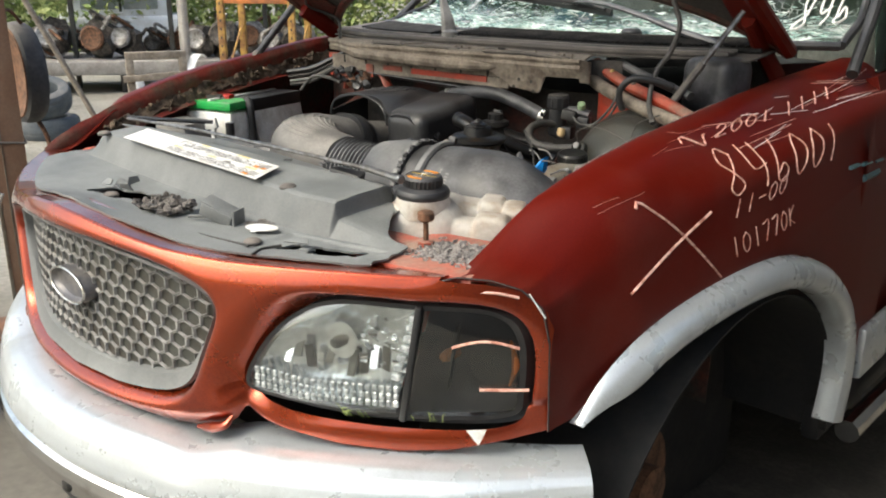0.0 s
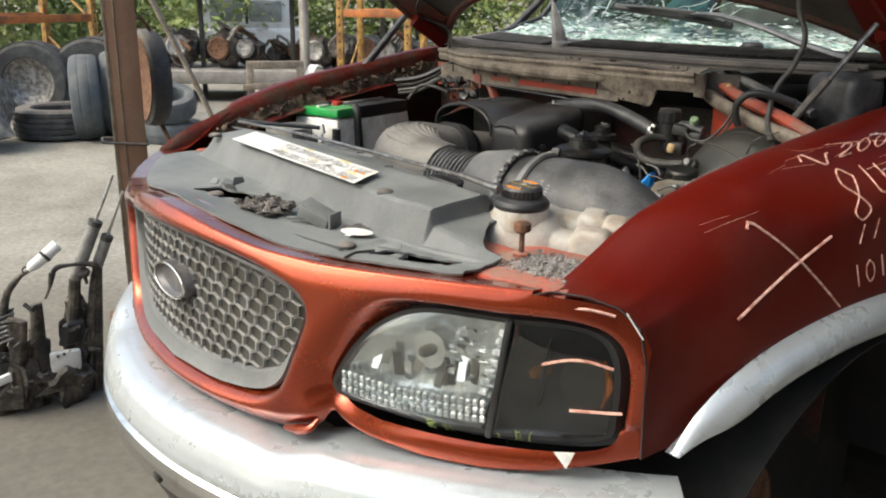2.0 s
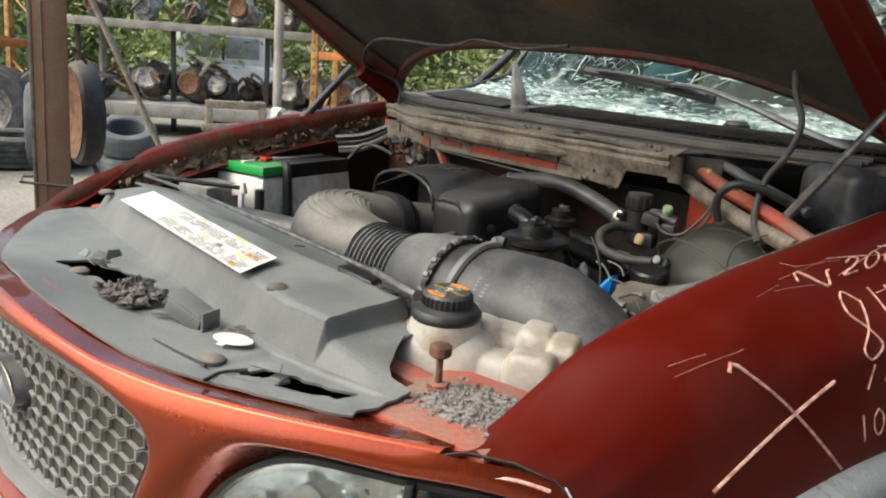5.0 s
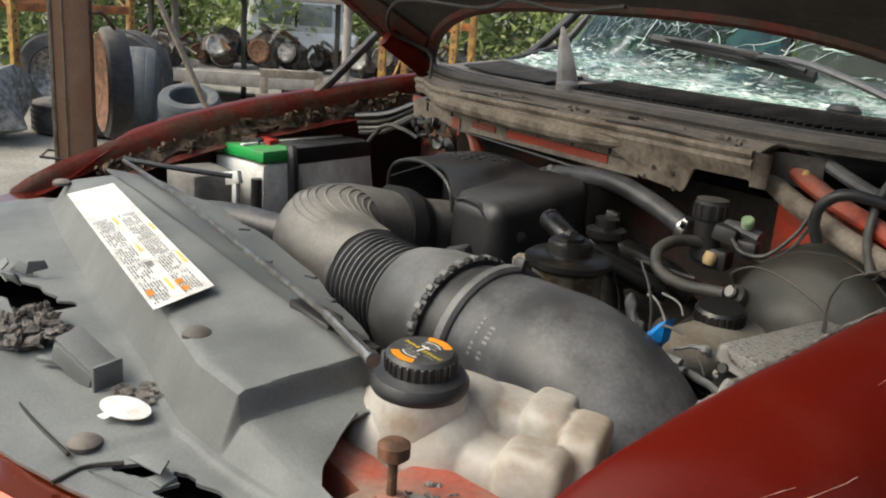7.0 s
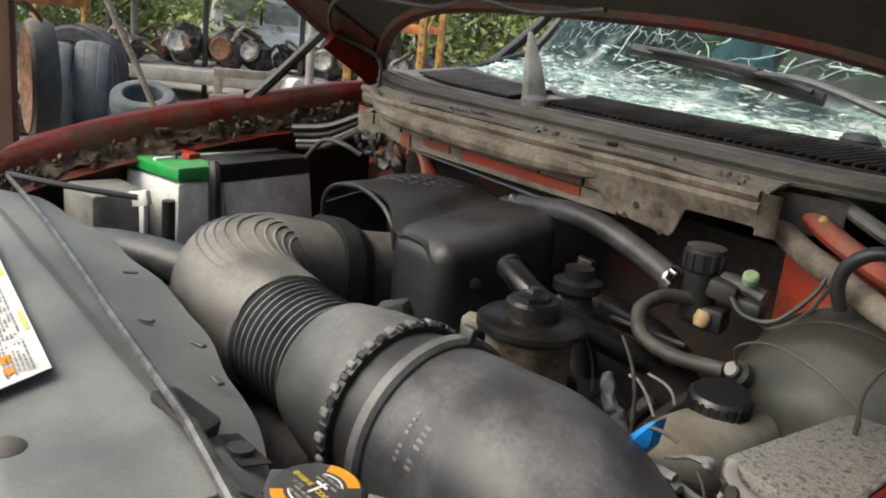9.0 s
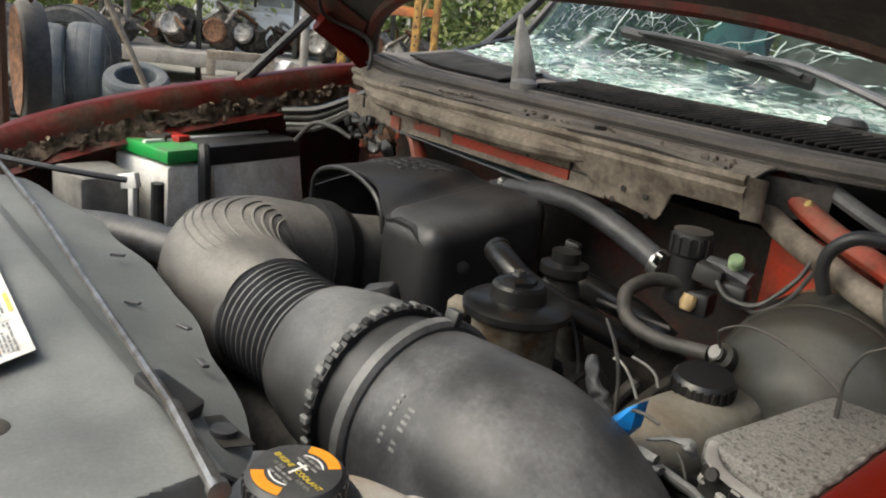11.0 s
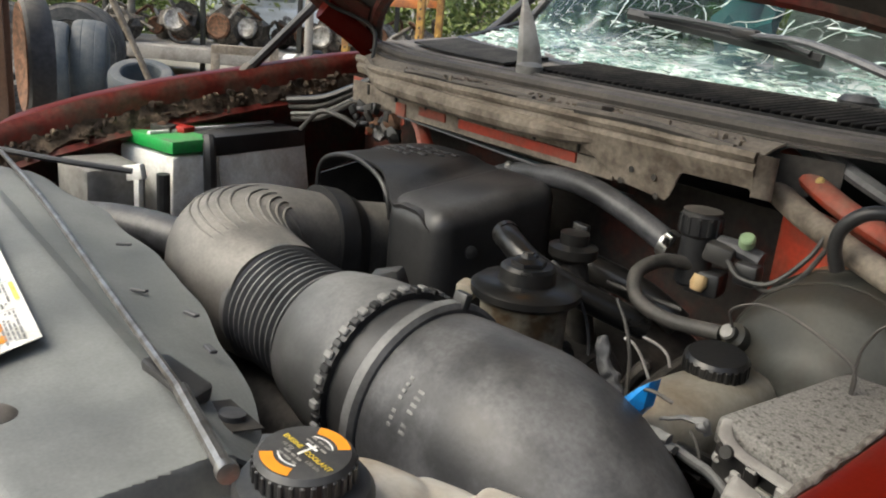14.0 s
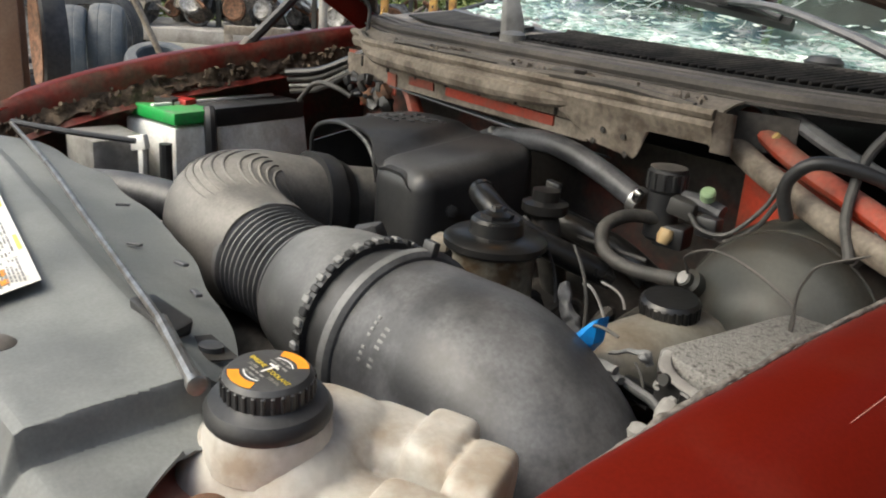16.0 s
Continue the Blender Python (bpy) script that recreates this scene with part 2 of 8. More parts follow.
def sheen(nt, low=0.03, high=0.4):
    """Share of gloss on a thin pane: weak seen square on, strong at a slant."""
    lw_node, pw, mr = nt.nodes.new("ShaderNodeLayerWeight"), nt.nodes.new("ShaderNodeMath"), nt.nodes.new("ShaderNodeMapRange")
    pw.operation, pw.inputs[1].default_value = "POWER", 4
    mr.inputs[3].default_value, mr.inputs[4].default_value = low, high
    nt.links.new(lw_node.outputs["Facing"], pw.inputs[0]), nt.links.new(pw.outputs[0], mr.inputs[0])
    return mr.outputs[0]


def glass_clear(name, tint, rough=0.03, low=0.03, high=0.4):
    m = bpy.data.materials.new(name)
    m.use_nodes = True
    nt = m.node_tree
    n, link = nt.nodes, nt.links.new
    out = n["Material Output"]
    n.remove(n["Principled BSDF"])
    tr, gl, mix = n.new("ShaderNodeBsdfTransparent"), n.new("ShaderNodeBsdfGlossy"), n.new("ShaderNodeMixShader")
    tr.inputs[0].default_value = (*tint, 1)
    gl.inputs["Roughness"].default_value = rough
    link(sheen(nt, low, high), mix.inputs[0]), link(tr.outputs[0], mix.inputs[1]), link(gl.outputs[0], mix.inputs[2])
    link(mix.outputs[0], out.inputs[0])
    return m


def shattered_glass():
    """Laminated glass: crushed to white-green crumbs along the bottom, clear with a web of white cracks above."""
    m = bpy.data.materials.new("shattered_laminated_glass")
    m.use_nodes = True
    nt = m.node_tree
    n, link = nt.nodes, nt.links.new
    out, bsdf = n["Material Output"], n["Principled BSDF"]
    geo = n.new("ShaderNodeNewGeometry")

    def stretched(sx, sy, sz, warp):
        mul = n.new("ShaderNodeVectorMath")
        mul.operation = "MULTIPLY"
        mul.inputs[1].default_value = (sx, sy, sz)
        ns = n.new("ShaderNodeTexNoise")
        ns.inputs["Scale"].default_value, ns.inputs["Detail"].default_value = 7, 3
        add = n.new("ShaderNodeVectorMath")
        add.operation = "MULTIPLY_ADD"
        add.inputs[1].default_value = (warp, warp, warp)
        link(geo.outputs["Position"], mul.inputs[0]), link(geo.outputs["Position"], ns.inputs["Vector"])
        link(ns.outputs["Color"], add.inputs[0]), link(mul.outputs[0], add.inputs[2])
        return add.outputs[0]

    def edges(vec, scale, wide):
        v = n.new("ShaderNodeTexVoronoi")
        v.feature = "DISTANCE_TO_EDGE"
        v.inputs["Scale"].default_value = scale
        link(vec, v.inputs["Vector"])
        r = n.new("ShaderNodeMapRange")
        r.inputs[1].default_value, r.inputs[2].default_value, r.inputs[3].default_value, r.inputs[4].default_value = 0, wide, 1, 0
        link(v.outputs["Distance"], r.inputs[0])
        return r.outputs[0]

    def math_node(op, a, b):
        k = n.new("ShaderNodeMath")
        k.operation, k.use_clamp = op, True
        for i, x in enumerate((a, b)):
            if isinstance(x, (int, float)):
                k.inputs[i].default_value = x
            else:
                link(x, k.inputs[i])
        return k.outputs[0]

    def noise_range(scale, lo, hi, vec, detail=4):
        t = n.new("ShaderNodeTexNoise")
        t.inputs["Scale"].default_value, t.inputs["Detail"].default_value = scale, detail
        link(vec, t.inputs["Vector"])
        r = n.new("ShaderNodeMapRange")
        r.inputs[1].default_value, r.inputs[2].default_value = lo, hi
        link(t.outputs[0], r.inputs[0])
        return r.outputs[0]

    plain, long = stretched(1, 1, 1, 0.10), stretched(0.45, 1.5, 1.5, 0.16)
    web = math_node("MULTIPLY", edges(plain, 34, 0.06), noise_range(4, 0.46, 0.62, geo.outputs["Position"]))
    # crumb zone: low on the pane, with a ragged border
    sep = n.new("ShaderNodeSeparateXYZ")
    link(geo.outputs["Position"], sep.inputs[0])
    zr = n.new("ShaderNodeMapRange")
    zr.inputs[1].default_value, zr.inputs[2].default_value, zr.inputs[3].default_value, zr.inputs[4].default_value = 1.50, 1.562, 1.0, 0.0
    link(sep.outputs[2], zr.inputs[0])
    crumb = math_node("MULTIPLY", math_node("ADD", zr.outputs[0], noise_range(5, 0.62, 0.78, geo.outputs["Position"])), noise_range(9, 0.30, 0.5, long))
    cells = n.new("ShaderNodeTexVoronoi")
    cells.inputs["Scale"].default_value = 105
    link(long, cells.inputs["Vector"])
    sc = n.new("ShaderNodeSeparateColor")
    link(cells.outputs["Color"], sc.inputs[0])
    ramp = n.new("ShaderNodeValToRGB")
    e = ramp.color_ramp.elements
    e[0].position, e[0].color = 0.0, (0.07, 0.14, 0.12, 1)
    e[1].position, e[1].color = 0.92, (0.95, 0.97, 0.96, 1)
    mid = ramp.color_ramp.elements.new(0.42)
    mid.color = (0.36, 0.51, 0.45, 1)
    mid = ramp.color_ramp.elements.new(0.62)
    mid.color = (0.70, 0.82, 0.77, 1)
    mixv = math_node("ADD", math_node("MULTIPLY", sc.outputs[0], 0.55), math_node("MULTIPLY", noise_range(22, 0.35, 0.68, long, 5), 0.55))
    link(mixv, ramp.inputs[0])
    colmix = n.new("ShaderNodeMix")
    colmix.data_type = "RGBA"
    link(math_node("MULTIPLY", web, math_node("SUBTRACT", 1.0, crumb)), colmix.inputs[0]), link(ramp.outputs[0], colmix.inputs[6])
    colmix.inputs[7].default_value = (0.85, 0.93, 0.90, 1)
    link(colmix.outputs[2], bsdf.inputs["Base Color"])
    bsdf.inputs["Roughness"].default_value = 0.18
    bsdf.inputs["Coat Weight"].default_value = 0.5
    bp = n.new("ShaderNodeBump")
    bp.inputs["Strength"].default_value, bp.inputs["Distance"].default_value = 1.0, 0.012
    link(math_node("ADD", sc.outputs[1], web), bp.inputs["Height"])
    body = math_node("MAXIMUM", math_node("MULTIPLY", crumb, 0.95), math_node("MULTIPLY", web, 0.85))
    tr, gl = n.new("ShaderNodeBsdfTransparent"), n.new("ShaderNodeBsdfGlossy")
    tr.inputs[0].default_value = (0.50, 0.64, 0.57, 1)
    gl.inputs["Roughness"].default_value = 0.05
    mix, mix2 = n.new("ShaderNodeMixShader"), n.new("ShaderNodeMixShader")
    link(bp.outputs[0], bsdf.inputs["Normal"])
    link(sheen(nt), mix2.inputs[0]), link(tr.outputs[0], mix2.inputs[1]), link(gl.outputs[0], mix2.inputs[2])
    link(body, mix.inputs[0]), link(mix2.outputs[0], mix.inputs[1]), link(bsdf.outputs[0], mix.inputs[2])
    link(mix.outputs[0], out.inputs[0])
    return m


GLASS = glass_clear("clear_lens", (0.95, 0.97, 0.97), 0.06, 0.10, 0.6)
SMOKED = glass_clear("smoked_lens", (0.62, 0.64, 0.66), 0.05, 0.07, 0.5)
SIDE_GLASS = glass_clear("green_side_glass", (0.5, 0.66, 0.6))
SHATTERED = shattered_glass()
GROUND = ground_material()


# ---- mesh kit: everything is drawn in world metres; a part is moved into its thing's own frame ----
def thing(name, at, label, category, group="", kind=""):
    ob = new(name)
    ob.empty_display_size = 0.1
    ob.location = at
    ob["home"] = tuple(at)
    return tagged(ob, label, category, group, kind)


def home_of(ob):
    while ob.parent:
        ob = ob.parent
    return Vector(ob["home"]) if "home" in ob else Vector((0, 0, 0))


def part(name, bm, mat, parent=None, label="", flat=False, sharp=0.6, fix=True):
    if fix:
        bmesh.ops.recalc_face_normals(bm, faces=bm.faces)
    if parent:
        bmesh.ops.translate(bm, verts=bm.verts, vec=-home_of(parent))
    for e in bm.edges:
        e.smooth = len(e.link_faces) == 2 and e.calc_face_angle(0) < sharp
    for f in bm.faces:
        f.smooth = not flat
    me = bpy.data.meshes.new(name)
    bm.to_mesh(me)
    bm.free()
    me.materials.append(mat)
    ob = new(name, me)
    ob.parent = parent
    if label:
        ob["label"] = label
    return ob


def one(name, bm, mat, label, category, group="", kind="", **kw):
    return tagged(part(name, bm, mat, **kw), label, category, group, kind)


def join(*bms):
    out = bms[0]
    for b in bms[1:]:
        me = bpy.data.meshes.new("tmp")
        b.to_mesh(me)
        b.free()
        out.from_mesh(me)
        bpy.data.meshes.remove(me)
    return out


def box(size, at=(0, 0, 0), turn=(0, 0, 0), bevel=0.004, segs=2, taper=1.0):
    bm = bmesh.new()
    bmesh.ops.create_cube(bm, size=1)
    for v in bm.verts:
        k = taper if v.co.z > 0 else 1
        v.co = Vector((v.co.x * size[0] * k, v.co.y * size[1] * k, v.co.z * size[2]))
    if bevel:
        bmesh.ops.bevel(bm, geom=bm.edges, offset=min(bevel, min(size) * 0.45), segments=segs, affect="EDGES", profile=0.5)
    bm.transform(pose(*at, *turn))
    return bm


def loft(rings, closed=True, cap=True):
    bm = bmesh.new()
    vs = [[bm.verts.new(p) for p in r] for r in rings]
    n = len(rings[0])
    for a, b in zip(vs, vs[1:]):
        for i in range(n if closed else n - 1):
            j = (i + 1) % n
            bm.faces.new((a[i], a[j], b[j], b[i]))
    if cap and closed:
        bm.faces.new(vs[0][::-1])
        bm.faces.new(vs[-1])
    return bm


def sheet(fn, nu, nv, thick=0.0):
    """Surface fn(u, v), u and v from 0 to 1, with a thickness."""
    bm = loft([[fn(i / nu, j / nv) for j in range(nv + 1)] for i in range(nu + 1)], closed=False)
    if thick:
        bmesh.ops.recalc_face_normals(bm, faces=bm.faces)
        bmesh.ops.solidify(bm, geom=bm.faces[:], thickness=thick)
    return bm


def smooth_line(pts, per=8):
    pts = [Vector(p) for p in pts]
    if len(pts) == 2:
        return [pts[0].lerp(pts[1], i / per) for i in range(per + 1)]
    ext = [2 * pts[0] - pts[1]] + pts + [2 * pts[-1] - pts[-2]]
    out = []
    for i in range(1, len(ext) - 2):
        p0, p1, p2, p3 = ext[i - 1:i + 3]
        for k in range(per):
            t = k / per
            out.append(0.5 * (2 * p1 + (p2 - p0) * t + (2 * p0 - 5 * p1 + 4 * p2 - p3) * t * t + (3 * p1 - p0 - 3 * p2 + p3) * t ** 3))
    return out + [pts[-1]]


def tube(pts, r, n=10, per=8, cap=True, flat=1.0, straight=False, square=1.0):
    """Round bar along a smooth line; r one radius or one per given point; square below 1 boxes the section."""
    line = [Vector(p) for p in pts] if straight else smooth_line(pts, per)
    m = len(line)
    rs = np.interp(np.linspace(0, 1, m), np.linspace(0, 1, len(r)), r) if isinstance(r, (list, tuple)) else [r] * m
    rings, side = [], None
    for i, p in enumerate(line):
        d = (line[min(i + 1, m - 1)] - line[max(i - 1, 0)]).normalized()
        if side is None:
            side = d.cross(Vector((0, 0, 1)))
            if side.length < 0.05:
                side = d.cross(Vector((1, 0, 0)))
        side = (side - d * side.dot(d)).normalized()
        up = side.cross(d)
        rings.append([p + (side * math.copysign(abs(math.cos(a)) ** square, math.cos(a)) + up * math.copysign(abs(math.sin(a)) ** square, math.sin(a)) * flat) * rs[i] for a in (2 * math.pi * k / n for k in range(n))])
    return loft(rings, True, cap)


def turned(profile, at, axis=(0, 0, 1), n=24, cap=True):
    """Lathe: profile of (radius, height) about an axis through at."""
    q = Vector(axis).to_track_quat("Z", "Y").to_matrix().to_4x4()
    m = Matrix.Translation(at) @ q
    rings = [[m @ Vector((max(r, 0.0005) * math.cos(2 * math.pi * k / n), max(r, 0.0005) * math.sin(2 * math.pi * k / n), h)) for k in range(n)] for r, h in profile]
    return loft(rings, True, cap)


def plate(outline, thick, m=None, bevel=0.0):
    """Flat plate from an outline in x, y, as thick as given, at the pose m."""
    bm = bmesh.new()
    f = bm.faces.new([bm.verts.new((x, y, 0)) for x, y in outline])
    up = bmesh.ops.extrude_face_region(bm, geom=[f])
    bmesh.ops.translate(bm, verts=[v for v in up["geom"] if isinstance(v, bmesh.types.BMVert)], vec=(0, 0, thick))
    if bevel:
        bmesh.ops.bevel(bm, geom=bm.edges, offset=bevel, segments=2, affect="EDGES", profile=0.5)
    if m:
        bm.transform(m)
    return bm


def rough_up(bm, size, scale, seed=0):
    for v in bm.verts:
        v.co += Vector(noise.noise_vector(v.co * scale + Vector((seed, seed * 2, 0)))) * size
    return bm


def lump(at, size, seed=0, sub=2, rough=0.35, scale=2.0):
    bm = bmesh.new()
    bmesh.ops.create_icosphere(bm, subdivisions=sub, radius=1)
    for v in bm.verts:
        v.co *= 1 + rough * noise.noise(v.co * scale + Vector((seed * 3.1, seed, 0)))
        v.co = Vector((v.co.x * size[0], v.co.y * size[1], v.co.z * size[2])) + Vector(at)
    return bm


def interp(t, xs, ys):
    return float(np.interp(t, xs, ys))


def smoothstep(a, b, x):
    t = min(1, max(0, (x - a) / (b - a)))
    return t * t * (3 - 2 * t)


# ---- the yard's ground ----
def ground_sheet():
    bm = bmesh.new()
    xs = [-900, -300, -100, -40, -24] + [-16 + 0.4 * i for i in range(56)] + [8, 14, 30, 100, 300, 900]
    ys = [-900, -300, -100, -30, -12] + [-6 + 0.4 * i for i in range(46)] + [14, 20, 40, 100, 300, 900]
    vs = [[bm.verts.new((x, y, 0.03 * noise.noise((x * 0.5, y * 0.5, 0)) + 0.012 * noise.noise((x * 2.1, y * 2.1, 3)) if abs(x) < 20 and abs(y) < 20 else 0)) for y in ys] for x in xs]
    for a, b in zip(vs, vs[1:]):
        for i in range(len(ys) - 1):
            bm.faces.new((a[i], b[i], b[i + 1], a[i + 1]))
    return bm


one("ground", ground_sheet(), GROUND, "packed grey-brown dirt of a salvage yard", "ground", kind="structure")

# ---- the red pickup ----
truck = thing("pickup_truck", (0, 1.5, 0), "wrecked dark red pickup truck with open hood and shattered windshield", "pickup truck")


def nose_y(x):
    return -0.258 + 0.274 * (abs(x) / 0.724) ** 1.95


def side_x(y):
    return 0.895 + 0.10 * smoothstep(-0.1, 0.9, y)


def rim_z(y, side=1):
    """Height of the fender's inner top edge, beside the hood; the far one is bent up towards its hinge."""
    lift = interp(y, [0.2, 0.45, 0.6, 0.75, 1.02], [0.006, 0.013, 0.024, 0.032, 0.046]) if side < 0 else 0.0
    return lift + interp(y, [-0.05, 0.03, 0.089, 0.161, 0.25, 0.35, 0.45, 0.60, 0.80, 1.05, 1.30, 1.70], [1.12, 1.176, 1.212, 1.246, 1.277, 1.308, 1.332, 1.354, 1.374, 1.399, 1.418, 1.440])


def seam_x(y):
    return interp(y, [0.03, 0.12, 0.30, 0.48], [0.742, 0.748, 0.764, 0.775])


# wheel opening: ridge line of the flare from the bumper end over the top and down behind the wheel
ARCH = [(0.216, 0.912), (0.276, 0.972), (0.380, 1.030), (0.520, 1.070), (0.700, 1.090), (0.880, 1.078), (1.060, 1.030), (1.220, 0.955), (1.350, 0.855), (1.435, 0.735), (1.465, 0.600), (1.440, 0.470)]
ARCH_LINE = smooth_line([(0, y, z) for y, z in ARCH], 6)
ARCH_Y, ARCH_Z, ARCH_A, ARCH_B = 0.84, 0.48, 0.60, 0.50


def arch_z(y):
    over = [p for p in ARCH_LINE if p.z > 0.60]
    return interp(y, [p.y for p in over], [p.z - 0.028 for p in over]) if over[0].y < y < over[-1].y else 0.0


def fender_point(y, s, side=1):
    """s 0 at the hood seam, 1 at the lower edge."""
    zt, xs, xi = rim_z(y, side), side_x(y), seam_x(y)
    low = max(0.62 if y > 0.6 else 0.912, arch_z(y))
    pts = [(xi, zt - 0.012), (xi + 0.015, zt + 0.002), (xi + 0.066, zt - 0.002), (min(0.895, xs - 0.052), zt - 0.030), (xs - 0.021, zt - 0.085), (xs - 0.008, zt - 0.16), (xs, zt - 0.25),
           (xs, max(low, zt - 0.34) * 0.5 + (zt - 0.25) * 0.5), (xs - 0.004, low)]
    k = s * (len(pts) - 1)
    i = min(int(k), len(pts) - 2)
    f = k - i
    a, b, c, d = (Vector(pts[max(0, min(len(pts) - 1, i + j))]) for j in (-1, 0, 1, 2))
    q = 0.5 * (2 * b + (c - a) * f + (2 * a - 5 * b + 4 * c - d) * f * f + (3 * b - a - 3 * c + d) * f ** 3)
    return Vector((side * q.x, y, q.y))


def fender_skin(u, v, side=1):
    """The fender from its joint with the lamp surround (u 0) to the door (u 1)."""
    xf = interp(v, [0, 0.125, 0.25, 0.375, 0.5, 0.625, 1.0], [0.744, 0.780, 0.824, 0.862, 0.888, 0.899, 0.902])
    zf = interp(v, [0, 0.125, 0.25, 0.375, 0.5, 0.625, 0.75, 0.875, 1.0], [1.176, 1.190, 1.186, 1.171, 1.140, 1.075, 1.02, 0.965, 0.912])
    yf = nose_y(xf) - 0.002
    y = yf + u ** 1.35 * (1.70 - yf)
    p = fender_point(y, v, side)
    w = smoothstep(0.0, 0.24, y - yf)
    return Vector((side * xf, y, zf)).lerp(p, w) if w < 1 else p


def fender(side):
    return sheet(lambda u, v: fender_skin(u, v, side), 110, 48, 0.003)


part("fender", fender(1), RED, truck, "dark red front fender with wax-marker writing")
part("fender", fender(-1), RED, truck, "dark red front fender with dirt along its edge")


def flare(side):
    rings = []
    for i, p in enumerate(ARCH_LINE):
        a, b = ARCH_LINE[max(0, i - 1)], ARCH_LINE[min(len(ARCH_LINE) - 1, i + 1)]
        d = (b - a).normalized()
        inward = Vector((0, d.z, -d.y))
        k = i / (len(ARCH_LINE) - 1)
        wide = smoothstep(-0.04, 0.16, k) * (1 + 0.35 * smoothstep(0.72, 0.95, k))
        ring = []
        for off, out in ((-0.004, 0.000), (0.000, 0.016), (0.012, 0.029), (0.032, 0.037), (0.052, 0.036), (0.066, 0.026), (0.072, 0.010), (0.073, -0.030), (0.062, -0.034), (0.030, -0.006)):
            q = p + inward * off * wide
            ring.append(Vector((side * (side_x(q.y) + out * (0.35 + 0.65 * min(1, wide))), q.y, q.z)))
        rings.append(ring)
    return loft(rings)


part("fender_flare", flare(1), SILVER, truck, "silver-grey wheel arch flare")
part("fender_flare", flare(-1), SILVER, truck, "silver-grey wheel arch flare")


def liner(side):
    def fn(u, v):
        a = math.pi * (0.02 + 0.99 * u)
        x = side_x(0.8) - 0.02 - 0.42 * v
        return Vector((side * x, ARCH_Y - (ARCH_A + 0.02) * math.cos(a), ARCH_Z - 0.06 + (ARCH_B + 0.05) * math.sin(a)))
    return join(sheet(fn, 28, 4, 0.004), sheet(lambda u, v: Vector((side * 0.655, 0.10 + 1.45 * u, 0.12 + 0.92 * v)), 6, 6, 0.004))


WELL = material("black_wheel_well", (0.010, 0.0105, 0.011), 0.85, 0.0, (0.022, 0.021, 0.019), 0.4, 7, 0.2, 0.3, 60)
part("wheel_liner", liner(1), WELL, truck, "dark muddy wheel housing, wheel missing")
part("wheel_liner", liner(-1), WELL, truck)
part("brake_rotor", turned([(0.03, -0.02), (0.15, -0.02), (0.16, -0.01), (0.16, 0.01), (0.07, 0.015), (0.07, 0.06), (0.03, 0.065)], (0.72, 0.80, 0.42), (1, 0, 0), 28), RUST, truck, "rusty bare hub and rotor")
part("axle_arm", tube([(0.72, 0.8, 0.42), (0.5, 0.82, 0.40), (0.2, 0.8, 0.38)], 0.04), DARK, truck)
part("axle_arm", tube([(-0.72, 0.8, 0.42), (-0.5, 0.82, 0.40), (-0.2, 0.8, 0.38)], 0.04), DARK, truck)
part("frame_rail", box((0.09, 3.2, 0.14), (0.42, 1.7, 0.48), bevel=0.01), DARK, truck)
part("frame_rail", box((0.09, 3.2, 0.14), (-0.42, 1.7, 0.48), bevel=0.01), DARK, truck)


# Near-black mound: the shade under the truck's front is put into its colour
one("shade_soil", rough_up(sheet(lambda u, v: Vector((0.10 + 1.35 * u, 0.02 + 2.5 * v, 0.02 + 0.10 * math.sin(math.pi * u) * math.sin(math.pi * v))), 40, 60, 0.01), 0.03, 6), SHADE_SOIL, "dark soil standing for the shade under the front of the truck", "soil", kind="stuff")
trnd = random.Random(33)
twigs = thing("dry_twigs", (0.80, 0.40, 0.5), "thin dry twigs hanging in the empty wheel arch", "twigs")
for k in range(12):
    x, y, z = trnd.uniform(0.70, 0.92), trnd.uniform(0.22, 0.55), trnd.uniform(0.45, 0.85)
    part("twig", tube([(x, y, z), (x + trnd.uniform(-0.03, 0.03), y + trnd.uniform(-0.04, 0.04), z - 0.05), (x + trnd.uniform(-0.05, 0.05), y + trnd.uniform(-0.06, 0.08), z - trnd.uniform(0.08, 0.16))], [0.003, 0.0022, 0.001], 5), TWIG, twigs)


# header panel: a ring round the grille and a bezel round each lamp
def outline_grille(grow, n=96):
    pts = []
    for k in range(n):
        a = 2 * math.pi * k / n
        c, s = math.cos(a), math.sin(a)
        u, w = math.copysign(abs(c) ** 0.30, c), math.copysign(abs(s) ** 0.34, s)
        half = 0.384 + 0.046 * w + grow
        z = 1.022 + 0.116 * w + grow * 0.9 * w
        z += 0.048 * (1 - u * u) if w > 0 else -0.014 * (1 - u * u)
        pts.append((u * half, z))
    return pts


# headlight and corner lamp opening: slanted round inner end, rounded outer end
LAMP_RIM = [(0.444, 0.955), (0.470, 1.030), (0.526, 1.100), (0.600, 1.139), (0.720, 1.138), (0.822, 1.131), (0.862, 1.085), (0.866, 0.985), (0.845, 0.930), (0.700, 0.918), (0.520, 0.931)]


def lamp_outline(grow, side=1, n=8):
    """The opening's outline, set in or out by grow, which is less across the ends."""
    line = smooth_line([(x, z, 0) for x, z in LAMP_RIM[-2:] + LAMP_RIM + LAMP_RIM[:2]], n)[2 * n:13 * n]
    pts = []
    for i, p in enumerate(line):
        d = (line[(i + 1) % len(line)] - line[i - 1]).normalized()
        nx, nz = -d.y * (0.45 if grow > 0 else 1), d.x
        pts.append((side * (p.x + nx * grow), p.y + nz * grow))
    return pts


